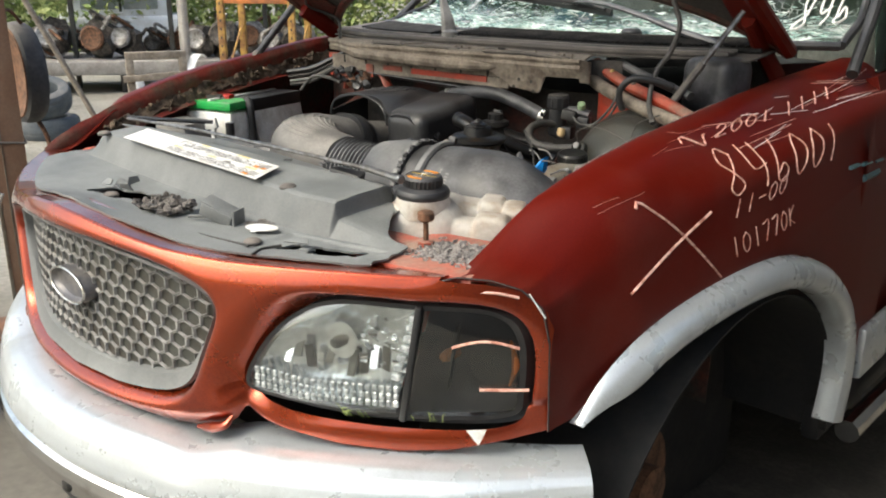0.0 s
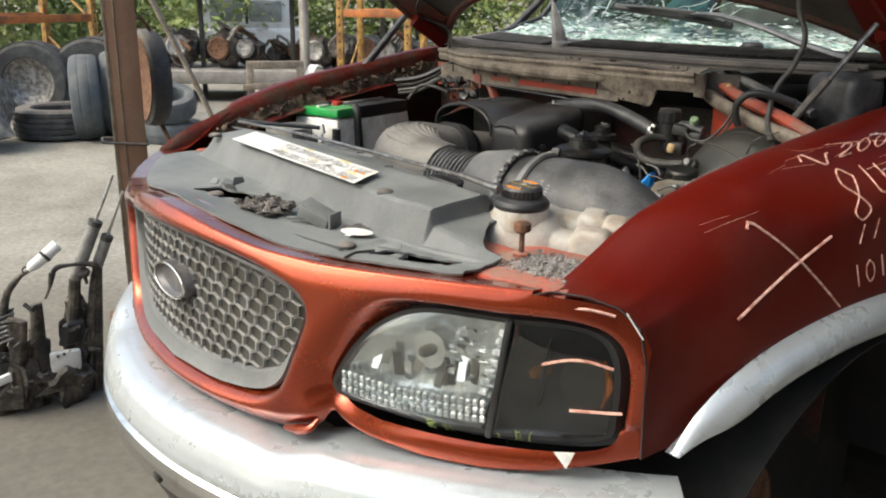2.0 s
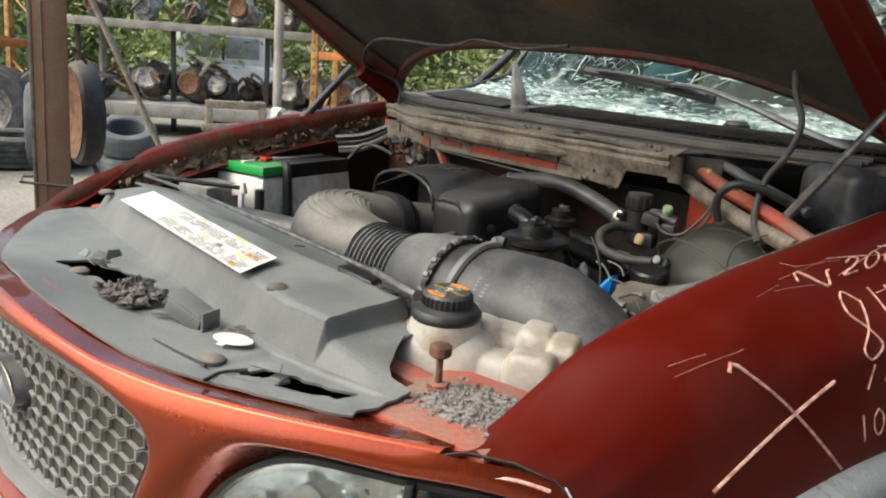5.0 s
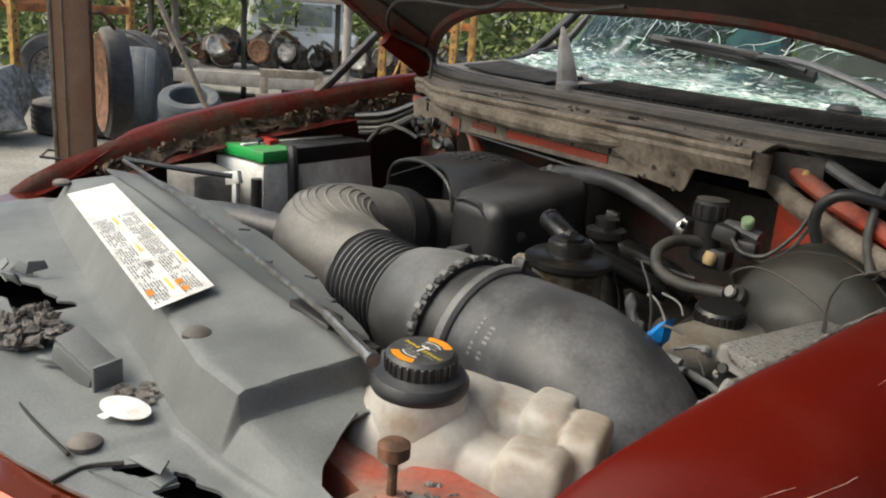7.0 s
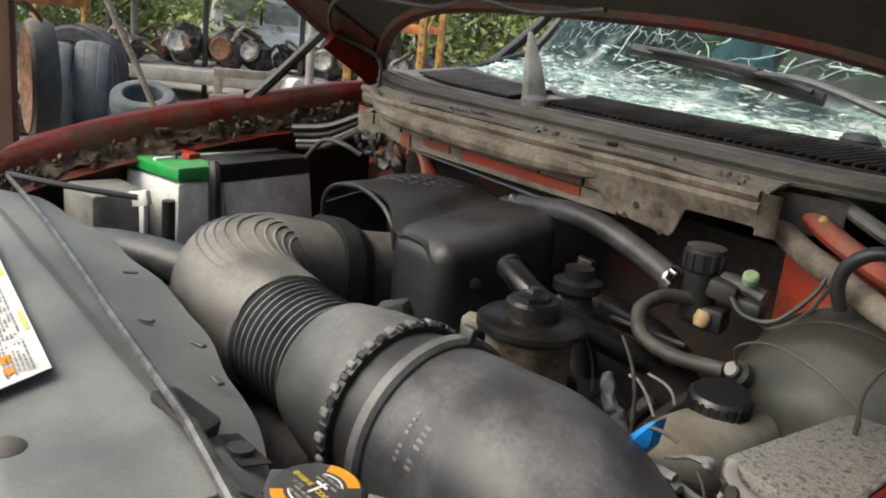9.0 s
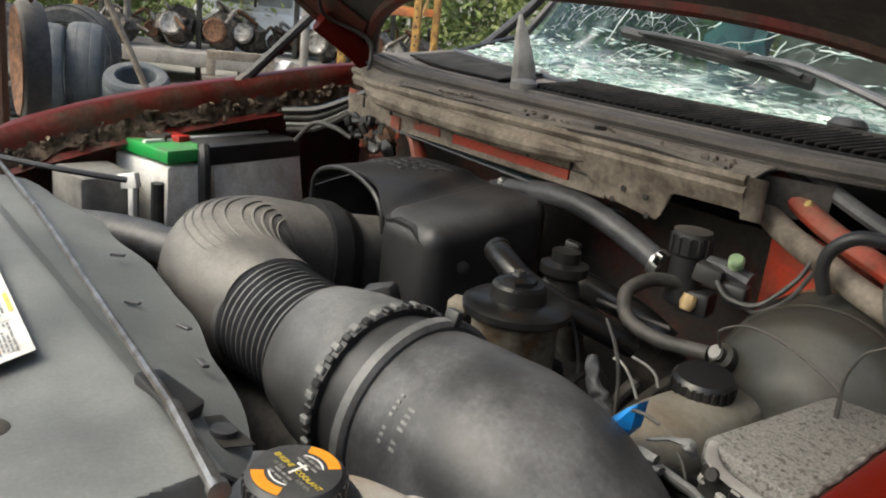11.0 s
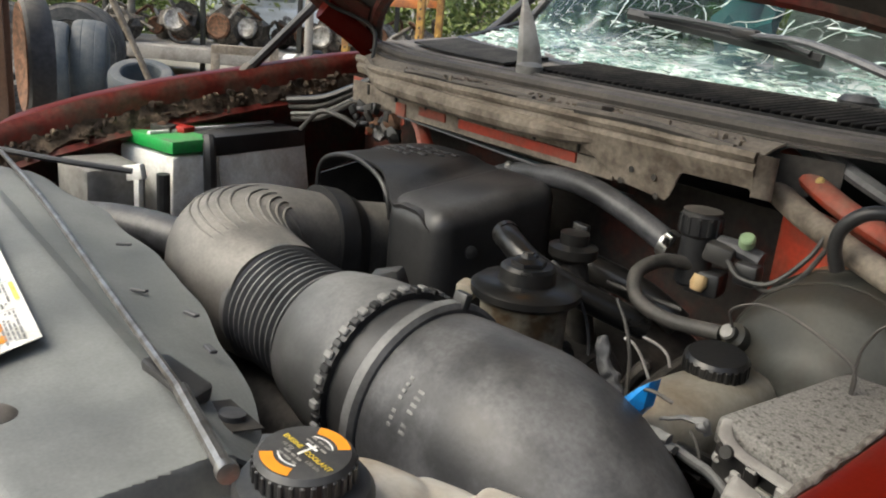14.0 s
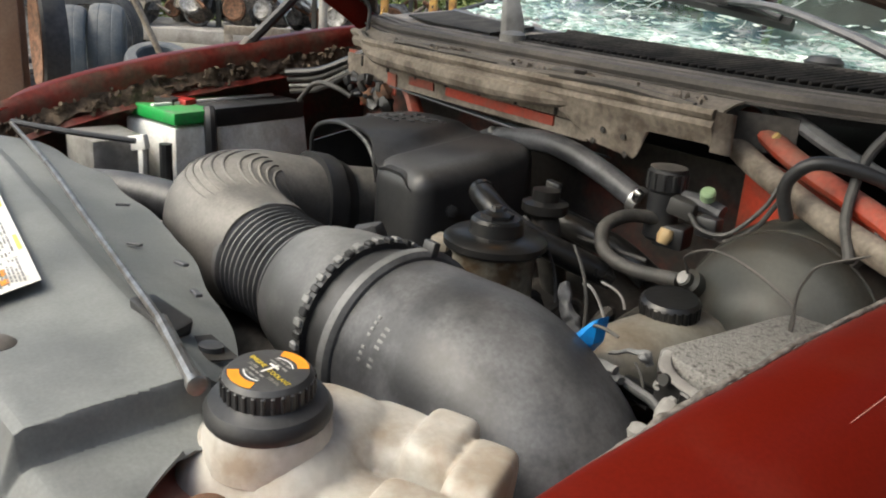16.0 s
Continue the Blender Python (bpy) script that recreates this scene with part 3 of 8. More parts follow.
def lamp_hole(side=1, n=90):
    """The panel's opening: the lamp's outline, lower by an open joint along the bottom."""
    return [(x, z - 0.013 * (1 - smoothstep(0.925, 0.965, z)) * smoothstep(0.46, 0.54, abs(x))) for x, z in lamp_outline(0.0, side, n)]


def swept(prof, u, v, half, zf, tall=lambda x: 1.0):
    x = -half + 2 * half * u
    k = v * (len(prof) - 1)
    i = min(int(k), len(prof) - 2)
    f = k - i
    d, z = prof[i][0] * (1 - f) + prof[i + 1][0] * f, prof[i][1] * (1 - f) + prof[i + 1][1] * f
    return Vector((x, nose_y(x) + d, zf(x) + z * tall(x)))


def panel_low(x):
    """Lower edge: a lip under the grille, a pinched foot, then the edge under the lamp."""
    return interp(abs(x), [0, 0.20, 0.30, 0.36, 0.418, 0.432, 0.446, 0.470, 0.52, 0.61, 0.70, 0.775, 0.85, 0.905], [0.850, 0.848, 0.850, 0.857, 0.874, 0.888, 0.914, 0.902, 0.884, 0.867, 0.863, 0.871, 0.892, 0.912])


def panel_high(x):
    return interp(abs(x), [0, 0.1, 0.2, 0.31, 0.43, 0.62, 0.76, 0.815, 0.860, 0.878, 0.889, 0.899], [1.232, 1.225, 1.210, 1.195, 1.188, 1.188, 1.186, 1.182, 1.170, 1.152, 1.137, 1.10])


def header_panel():
    """Painted front panel: one skin with a grille opening and two lamp openings, its edges rolled inwards."""
    def fill(ring):
        # points every millimetre or so along the outline
        out = []
        for a, b in zip(ring, ring[1:] + ring[:1]):
            n = max(1, int(math.hypot(b[0] - a[0], b[1] - a[1]) / 0.001))
            out += [(a[0] + (b[0] - a[0]) * k / n, a[1] + (b[1] - a[1]) * k / n) for k in range(n)]
        return np.array(out)

    holes = [fill(outline_grille(0.0, 400))] + [fill(lamp_hole(k, 40)) for k in (1, -1)]

    def inside(x, z, ring):
        a, b = ring, np.roll(ring, -1, 0)
        cross = (a[:, 1] > z) != (b[:, 1] > z)
        with np.errstate(divide="ignore", invalid="ignore"):
            at = (b[:, 0] - a[:, 0]) * (z - a[:, 1]) / (b[:, 1] - a[:, 1]) + a[:, 0]
        return np.count_nonzero(cross & (x < at)) % 2 == 1

    bm = bmesh.new()
    nu, nv = 300, 66
    rows = []
    for i in range(nu + 1):
        x = -0.900 + 1.800 * i / nu
        lo, hi = panel_low(x), panel_high(x)
        rows.append([bm.verts.new((x, 0, lo + (hi - lo) * j / nv)) for j in range(nv + 1)])
    edge_gap = {}
    for r in rows:
        for j, v in enumerate(r):
            p = np.array((v.co.x, v.co.z))
            near = [float(np.min(np.hypot(*(h - p).T))) * (-1 if inside(p[0], p[1], h) else 1) for h in holes]
            edge_gap[v] = (near[0], min(near[1:]), (1 - j / nv) * (panel_high(v.co.x) - panel_low(v.co.x)), j / nv * (panel_high(v.co.x) - panel_low(v.co.x)))
    border = set()
    for a, b in zip(rows, rows[1:]):
        for j in range(nv):
            quad = (a[j], b[j], b[j + 1], a[j + 1])
            if sum(min(edge_gap[q][:2]) for q in quad) > 0:
                bm.faces.new(quad)
            else:
                border.update(quad)
    for v, (g, l, top, low) in edge_gap.items():
        if v in border and v.link_faces:
            # draw the stepped grid edge onto the true outline
            p = np.array((v.co.x, v.co.z))
            ring = holes[0] if g < l else holes[1 if v.co.x > 0 else 2]
            q = ring[int(np.argmin(np.hypot(*(ring - p).T)))]
            v.co.x, v.co.z = float(q[0]), float(q[1])
            g, l = (0.0, l) if g < l else (g, 0.0)
        g, l = max(g, 0.0), max(l, 0.0)
        x = v.co.x
        far = abs(x)
        roll = 0.026 * max(0.0, 1 - g / 0.020) ** 2 + 0.040 * max(0.0, 1 - l / (0.018 + 0.034 * (1 - smoothstep(0.50, 0.62, far)))) ** 2
        under = smoothstep(0.44, 0.50, far) * (1 - smoothstep(0.05, 0.07, low))
        roll = roll * (1 - 0.85 * under) + 0.014 * under
        roll += 0.026 * max(0.0, 1 - low / 0.042) ** 2 * (1 - 0.8 * under) + 0.016 * max(0.0, 1 - top / 0.046) ** 2 * (1 - 0.6 * smoothstep(0.70, 0.80, far))
        bulge = 0.012 * (1 - smoothstep(0.80, 0.89, far)) + 0.006 * smoothstep(0, 0.03, min(g, l)) * (1 - smoothstep(0.75, 0.88, far))
        v.co.y = nose_y(x) - bulge + roll
    bmesh.ops.delete(bm, geom=[v for v in bm.verts if not v.link_faces], context="VERTS")
    bmesh.ops.recalc_face_normals(bm, faces=bm.faces)
    bmesh.ops.solidify(bm, geom=bm.faces[:], thickness=0.003)
    return bm


header = part("header_panel", header_panel(), LIT_RED, truck, "glossy red front panel round grille and lamps", sharp=1.2)
part("top_rail", sheet(lambda u, v: swept([(-0.006, -0.004), (-0.003, 0.001), (0.003, 0.004), (0.012, 0.003), (0.05, 0.000), (0.085, -0.006)], u, v, 0.758, panel_high), 70, 20, 0.003), LIT_RED, header, "chipped red edge behind the grille")
for sgn in (1, -1):
    part("torn_foot", tube([(sgn * 0.36, nose_y(0.36) - 0.004, 0.858), (sgn * 0.40, nose_y(0.40) - 0.012, 0.868), (sgn * 0.428, nose_y(0.428) - 0.016, 0.880), (sgn * 0.434, nose_y(0.434) - 0.006, 0.896)], [0.004, 0.011, 0.008, 0.002], 8), LIT_RED, header, "pinched broken end of the panel's foot")


# honeycomb grille
def hexes():
    bm = bmesh.new()
    r, wall, deep, flatten = 0.0203, 0.0016, 0.006, 0.88
    dx, dz = r * math.sqrt(3), r * 1.5 * flatten
    for row in range(-8, 9):
        for col in range(-15, 16):
            x = (col + 0.5 * (row % 2)) * dx
            z = 1.020 + row * dz + 0.034 * (1 - (x / 0.43) ** 2)
            lim = 0.366 + 0.40 * (z - 1.03)
            if abs(x) > lim or not 0.932 - 0.010 * (1 - (x / 0.4) ** 2) < z < 1.130 + 0.040 * (1 - (x / 0.43) ** 2):
                continue
            if (x / 0.080) ** 2 + ((z - 1.062) / 0.034) ** 2 < 1:
                continue
            loops = []
            for rad, back in ((r, 0.0), (r - wall, 0.0), (r - wall * 1.6, deep)):
                loops.append([bm.verts.new((x + rad * math.sin(math.pi / 3 * k), nose_y(x + rad * math.sin(math.pi / 3 * k)) + 0.026 + back, z + rad * math.cos(math.pi / 3 * k) * flatten)) for k in range(6)])
            for a, b in zip(loops, loops[1:]):
                for k in range(6):
                    bm.faces.new((a[k], a[(k + 1) % 6], b[(k + 1) % 6], b[k]))
    return bm


grille = part("grille", hexes(), GRILLE, truck, "dusty grey honeycomb grille", flat=True, fix=False)


def grille_rim():
    rings = []
    for grow, back, low in ((-0.002, 0.006, 0), (-0.005, 0.0, 0), (-0.009, 0.004, 0), (-0.012, 0.014, 0.022), (-0.014, 0.030, 0.026)):
        rings.append([Vector((x, nose_y(x) + back + 0.004, z + low * (1 - smoothstep(0.96, 1.06, z)))) for x, z in outline_grille(grow)])
    return loft(rings, True, False)


part("grille_rim", grille_rim(), SHIELD, grille, "grey plastic rim of the grille")
part("grille_back", sheet(lambda u, v: Vector((-0.46 + 0.92 * u, nose_y(-0.46 + 0.92 * u) + 0.0325, 0.90 + 0.27 * v)), 24, 4, 0.004), GREY_METAL, grille)
emb = turned([(0.001, 0.0), (0.058, 0.0), (0.066, 0.004), (0.072, 0.012), (0.076, 0.010), (0.079, 0.0), (0.079, -0.02)], (0, 0, 0), (0, -1, 0), 40)
emb.transform(Matrix.Translation((0, nose_y(0) + 0.020, 1.062)) @ Matrix.Diagonal((1, 1, 0.46, 1)))
badge = part("badge", emb, EMBLEM, grille, "blank dull oval badge")
rim_pts = [(0.074 * math.cos(2 * math.pi * k / 40), nose_y(0) + 0.008, 1.062 + 0.0345 * math.sin(2 * math.pi * k / 40)) for k in range(41)]
part("badge_rim", tube(rim_pts, 0.0028, 6, straight=True), CHROME, badge)


# headlights
def lamp_part(inner, outer, grow, back, side, bulge=0.0, n=26, thick=0.003, lean=0.0):
    """Part of the lamp opening between two x limits; bulge forwards, or a bowl backwards when negative.
    lean slants the edge beside the divider: above 0 the outer edge, below 0 the inner one."""
    outline = lamp_outline(grow, 1, 24)
    a, b = min(range(len(outline)), key=lambda i: outline[i][0]), max(range(len(outline)), key=lambda i: outline[i][0])
    ring = outline[a:] + outline[:a]
    k = (b - a) % len(outline)
    tops, lows = ring[:k + 1], sorted(ring[k:] + ring[:1])

    def fn(u, v):
        x = inner + (outer - inner) * u
        lo, hi = interp(x, *zip(*lows)), interp(x, *zip(*tops))
        x -= abs(lean) * (1 - v) * (u if lean > 0 else (1 - u if lean < 0 else 0))
        dome = math.sqrt(max(0, math.sin(math.pi * v) * math.sin(math.pi * u))) if bulge > 0 else math.sin(math.pi * v) * math.sin(math.pi * u)
        return Vector((side * x, nose_y(x) + back - bulge * dome, lo + (hi - lo) * v))
    return sheet(fn, n, 14, thick)


def headlight(side):
    hl = part("headlight", lamp_part(0.458, 0.722, -0.011, 0.012, side, 0.012, lean=0.040), GLASS, truck, "clear headlight lens with ribbed lower band")
    part("gasket", loft([[Vector((x, nose_y(x) + 0.040, z)) for x, z in lamp_hole(side, 8)]] + [[Vector((x, nose_y(x) + back, z)) for x, z in lamp_outline(grow, side)] for grow, back in ((-0.002, 0.030), (-0.004, 0.014), (-0.012, 0.014), (-0.013, 0.045))], True, False), BLACK, hl, "dark gap and seal round the lens")
    part("reflector", lamp_part(0.460, 0.720, -0.012, 0.026, side, -0.034, lean=0.040), REFLECT, hl, "bright faceted reflector bowl")
    bowl = part("bulb_bowl", turned([(0.010, -0.012), (0.022, -0.006), (0.030, 0.004), (0.033, 0.008)], (side * 0.592, nose_y(0.592) + 0.046, 1.052), (0.2 * side, -0.9, 0.1), 22), CHROME, hl)
    part("bulb_tip", turned([(0.002, 0.022), (0.008, 0.020), (0.011, 0.012), (0.011, -0.01)], (side * 0.592, nose_y(0.592) + 0.040, 1.052), (0, -1, 0), 16), GREY_METAL, bowl)
    hrnd = random.Random(4)
    for k in range(12):
        # stepped mirrors round the bulb; bright and dark reflections are set by material
        x, z = 0.505 + 0.017 * k, 1.018 + 0.012 * math.sin(1.7 * k)
        part("facet", box((0.016, 0.003, hrnd.uniform(0.03, 0.055)), (side * x, nose_y(x) + 0.042, z), (hrnd.uniform(-35, 30), 0, side * hrnd.uniform(0, 50)), bevel=0.001, segs=1), (REFLECT, GREY_METAL, DARK, CHROME, GREY_METAL)[k % 5], hl)
    for k in range(24):
        # small steps down the outer half of the bowl, reflections again set by material
        x, z = 0.625 + 0.050 * hrnd.random(), 1.000 + 0.105 * hrnd.random()
        part("facet", box((hrnd.uniform(0.006, 0.018), 0.003, hrnd.uniform(0.003, 0.010)), (side * x, nose_y(x) + 0.036, z), (hrnd.uniform(-25, 25), 0, side * hrnd.uniform(5, 40)), bevel=0.001, segs=1), (REFLECT, CHROME, PRISM, DARK)[k % 4], hl)
    for k in range(22):
        x = 0.468 + 0.0105 * k
        for r in range(3):
            part("lens_rib", box((0.0096, 0.007, 0.0125), (side * x, nose_y(x) + 0.014, 0.948 + 0.0142 * r + 0.012 * (1 - smoothstep(0.47, 0.56, x))), (0, 0, side * 18), bevel=0.002, segs=1), PRISM, hl)
    for k in range(7):
        x = 0.686 + 0.0045 * k
        part("inner_step", box((0.017, 0.012, 0.010), (side * x, nose_y(x) + 0.018, 0.998 + 0.0185 * k), (0, 0, side * 25), bevel=0.003), PRISM, hl)
    cl = part("corner_lamp", lamp_part(0.728, 0.854, -0.011, 0.012, side, 0.012, lean=-0.040), SMOKED, truck, "smoked corner lamp with wax-marker strokes")
    part("lamp_back", lamp_part(0.729, 0.853, -0.012, 0.030, side, -0.040, lean=-0.040), HOUSING, cl)
    part("bulb_cup", turned([(0.005, -0.01), (0.030, 0.0), (0.045, 0.02), (0.047, 0.024)], (side * 0.805, nose_y(0.805) + 0.060, 1.03), (0.5 * side, -0.85, 0), 20), GREY_METAL, cl)
    part("amber_bulb", turned([(0.001, 0.02), (0.008, 0.017), (0.011, 0.005), (0.010, -0.02)], (side * 0.752, nose_y(0.752) + 0.034, 1.040), (0, -1, 0), 14), material("faded_amber", (0.40, 0.14, 0.03), 0.5), cl)
    part("side_reflector", tube([(side * 0.840, nose_y(0.840) + 0.020, 0.99), (side * 0.847, nose_y(0.847) + 0.020, 1.03), (side * 0.840, nose_y(0.840) + 0.020, 1.075)], [0.002, 0.007, 0.002], 8), material("dull_amber", (0.62, 0.17, 0.02), 0.4), cl, "amber side reflector")
    # grey bar modelled in place of a highlight on the socket
    part("socket_glint", tube([(side * 0.838, nose_y(0.838) + 0.030, 1.045), (side * 0.832, nose_y(0.832) + 0.030, 1.022), (side * 0.836, nose_y(0.836) + 0.030, 1.008)], 0.004, 8), GREY_METAL, cl)
    part("inner_fin", box((0.004, 0.03, 0.12), (side * 0.760, nose_y(0.760) + 0.030, 1.04), (0, 8 * side, side * 30), bevel=0.001), GREY_METAL, cl)
    part("lamp_divider", box((0.012, 0.03, 0.218), (side * 0.708, nose_y(0.708) + 0.020, 1.026), (0, side * 8, side * 30), bevel=0.003), BLACK, hl)


headlight(1)
headlight(-1)
for sgn in (1, -1):
    part("seam_gap", tube([fender_skin(0, v / 24, sgn) + Vector((0, -0.001, 0.001)) for v in range(25)], 0.0015, 6, straight=True), DARK, truck, "dark joint between fender and lamp surround")
wrnd = random.Random(31)
weed = thing("weed", (0.70, nose_y(0.70), 0.93), "small green weeds growing under the headlight", "weeds")
for k in range(16):
    x = wrnd.choice((0.625, 0.66, 0.735, 0.76)) + wrnd.uniform(-0.014, 0.014)
    h = wrnd.uniform(0.012, 0.03)
    part("blade", tube([(x, nose_y(x) - 0.004, 0.926), (x + wrnd.uniform(-0.006, 0.006), nose_y(x) - 0.010, 0.926 + h * 0.6), (x + wrnd.uniform(-0.016, 0.016), nose_y(x) - 0.014, 0.926 + h)], [0.0012, 0.0016, 0.0005], 5, flat=0.5), LEAF, weed)


# front bumper
def bumper_line(x, d):
    """Point of the bumper's plan, d outwards from the line of the nose."""
    slope = 0.274 * 1.95 / 0.724 * (abs(x) / 0.724) ** 0.95 * (1 if x > 0 else -1)
    nl = math.sqrt(1 + slope * slope)
    return Vector((x + d * slope / nl, nose_y(x) - d / nl))


def bumper_top(x):
    return interp(abs(x), [0, 0.30, 0.37, 0.45, 0.70, 0.85, 0.95], [0.842, 0.842, 0.832, 0.858, 0.858, 0.860, 0.862])


def bumper_crease(x):
    return interp(abs(x), [0, 0.4, 0.75, 0.95], [0.752, 0.742, 0.770, 0.815])


def bumper_sheet(prof, n=100, half=0.952):
    """Skin swept along the nose; heights run from 1 at the top line to 0 at the crease, below it in metres."""
    def fn(u, v):
        x = -half + 2 * half * u
        k = v * (len(prof) - 1)
        i = min(int(k), len(prof) - 2)
        f = k - i
        d, h = prof[i][0] * (1 - f) + prof[i + 1][0] * f, prof[i][1] * (1 - f) + prof[i + 1][1] * f
        q = bumper_line(x, d * (1 - 0.25 * smoothstep(0.75, 0.95, abs(x))))
        zc = bumper_crease(x)
        return Vector((q.x, q.y, zc + h * (bumper_top(x) - zc) if h > 0 else zc + h))
    return sheet(fn, n, 4 * (len(prof) - 1), 0.004)


bumper = part("front_bumper", bumper_sheet([(-0.06, 0.97), (0.000, 0.99), (0.022, 0.985), (0.046, 0.95), (0.066, 0.85), (0.080, 0.68), (0.090, 0.42), (0.096, 0.12), (0.094, 0.03)]), SILVER, truck, "silver-grey front bumper cover")
part("bumper_bar", bumper_sheet([(0.090, -0.003), (0.100, -0.010), (0.104, -0.035), (0.094, -0.075), (0.070, -0.095)]), CHROME, bumper, "dull chrome lower bumper edge")
part("valance", bumper_sheet([(0.068, -0.096), (0.050, -0.15), (0.015, -0.22), (-0.05, -0.24)]), BLACK, bumper, "dark lower air dam")
for x in (-0.45, 0.1, 0.62):
    part("bumper_bolt", turned([(0.0, 0.006), (0.012, 0.004), (0.016, 0.0), (0.016, -0.01)], (*bumper_line(x, 0.098), bumper_crease(x) - 0.055), (0, -1, 0), 12), DARK, bumper)

# cab: doors, pillars, roof


def cab_side(side):
    def low(u, v):
        y, z = 1.56 + 1.35 * u, 0.45 + 0.96 * v
        return Vector((side * (0.985 - 0.05 * smoothstep(0.85, 1.0, v) - 0.03 * (1 - v)), y, z + 0.05 * u * (v > 0.99)))
    d = part("door", sheet(low, 14, 16, 0.03), RED, truck, "dark red cab door")
    part("rocker", box((0.06, 1.5, 0.13), (side * 0.93, 2.2, 0.42), bevel=0.02), BLACK, truck)
    part("running_board", tube([(side * 1.02, 1.50, 0.40), (side * 1.03, 2.2, 0.40), (side * 1.02, 2.9, 0.40)], 0.035), CHROME, truck, "chrome running board tube")
    part("cladding", box((0.03, 1.2, 0.16), (side * 1.0, 2.16, 0.62), bevel=0.012), SILVER, d, "silver-grey lower door cladding")
    part("a_pillar", tube([(side * 0.90, 1.46, 1.42), (side * 0.86, 1.72, 1.64), (side * 0.80, 1.95, 1.93), (side * 0.70, 2.05, 2.0)], 0.016, 10), BLACK, truck)
    part("side_window", sheet(lambda u, v: Vector((side * (0.90 - 0.16 * v), 1.66 + 1.2 * u + 0.28 * v * (1 - u), 1.41 + 0.52 * v)), 6, 6, 0.004), SIDE_GLASS, d)
    part("b_pillar", tube([(side * 0.93, 2.90, 1.38), (side * 0.76, 2.86, 1.98)], 0.045, 8), RED, truck)
    if side > 0:
        part("mirror", box((0.20, 0.06, 0.20), (side * 1.10, 1.72, 1.50), (0, 0, side * 10), bevel=0.03, segs=3), BLACK, truck, "black door mirror")


cab_side(1)
cab_side(-1)
part("roof", sheet(lambda u, v: Vector((-0.74 + 1.48 * u, 1.98 + 1.0 * v, 2.00 + 0.045 * math.sin(math.pi * u) + 0.01 * math.sin(math.pi * v))), 16, 10, 0.03), RED, truck)
part("cab_back", sheet(lambda u, v: Vector(((-0.93 + 1.86 * u) * (1 - 0.2 * v), 2.98, 0.5 + 1.5 * v)), 10, 8, 0.03), RED, truck)
part("cab_floor", box((1.8, 1.5, 0.05), (0, 2.2, 0.55)), DARK, truck)
part("cargo_bed", join(box((0.05, 2.0, 0.55), (0.96, 4.05, 0.95), bevel=0.015), box((0.05, 2.0, 0.55), (-0.96, 4.05, 0.95), bevel=0.015),
                             box((1.9, 0.05, 0.55), (0, 3.06, 0.95), bevel=0.015), box((1.9, 0.05, 0.55), (0, 5.04, 0.95), bevel=0.015), box((1.9, 2.0, 0.04), (0, 4.05, 0.70), bevel=0.01)), RED, truck)
for sx in (-1, 1):
    wheel = part("rear_wheel", turned([(0.20, -0.11), (0.33, -0.12), (0.375, -0.09), (0.385, 0), (0.375, 0.09), (0.33, 0.12), (0.20, 0.11)], (sx * 0.80, 4.2, 0.37), (1, 0, 0), 32), TYRE, truck)
    part("rim", turned([(0.02, 0.02), (0.16, 0.02), (0.20, 0.08), (0.215, 0.10), (0.20, -0.10)], (sx * 0.80, 4.2, 0.37), (sx, 0, 0), 28), ALLOY, wheel)


# windshield, crumpled and shattered
def screen(u, v):
    x = -0.77 + 1.64 * u
    bow = 1 - (x / 0.80) ** 2
    # the pane has slumped: nearly flat over the cowl, then steep up to the roof
    rise = interp(v, [0, 0.28, 0.45, 1.0], [0, 0.055, 0.17, 0.56])
    y = 1.40 - 0.215 * bow + interp(v, [0, 0.28, 0.45, 1.0], [0, 0.20, 0.30, 0.64])
    fold = noise.noise(Vector((x * 4, v * 5, 1.0))) * 0.035 + noise.noise(Vector((x * 9, v * 16, 4.0))) * 0.020 + noise.noise(Vector((x * 24, v * 40, 9.0))) * 0.009
    edge = min(1, 6 * min(u, 1 - u)) * min(1, 8 * min(v, 1 - v) + 0.1)
    return Vector((x * (1 - 0.10 * v), y + fold * edge * 0.6, 1.492 + rise + fold * edge * 0.8))


windshield = part("windshield", sheet(screen, 150, 90), SHATTERED, truck, "shattered sagging green-tinted windshield")
windshield.visible_shadow = False
CRACK = material("white_glass_fracture", (0.62, 0.74, 0.69), 0.3, 0.0, (0.45, 0.60, 0.54), 0.4, 30, 0.15, 0)
grnd = random.Random(14)


def crack(bms, u, v, a, steps, size, drift):
    """One fracture line that wanders over the pane."""
    pts = []
    for _ in range(steps):
        if not (0.01 < u < 0.99 and 0.10 < v < 0.98):
            break
        pts.append(screen(u, v) + Vector((0, -0.003, 0.003)))
        a += grnd.uniform(-0.22, 0.22) + drift
        u, v = u + 0.012 * math.cos(a), v + 0.020 * math.sin(a)
    if len(pts) > 2:
        bms.append(tube(pts, [size, size * 0.7, size * 0.3], 4, straight=True))


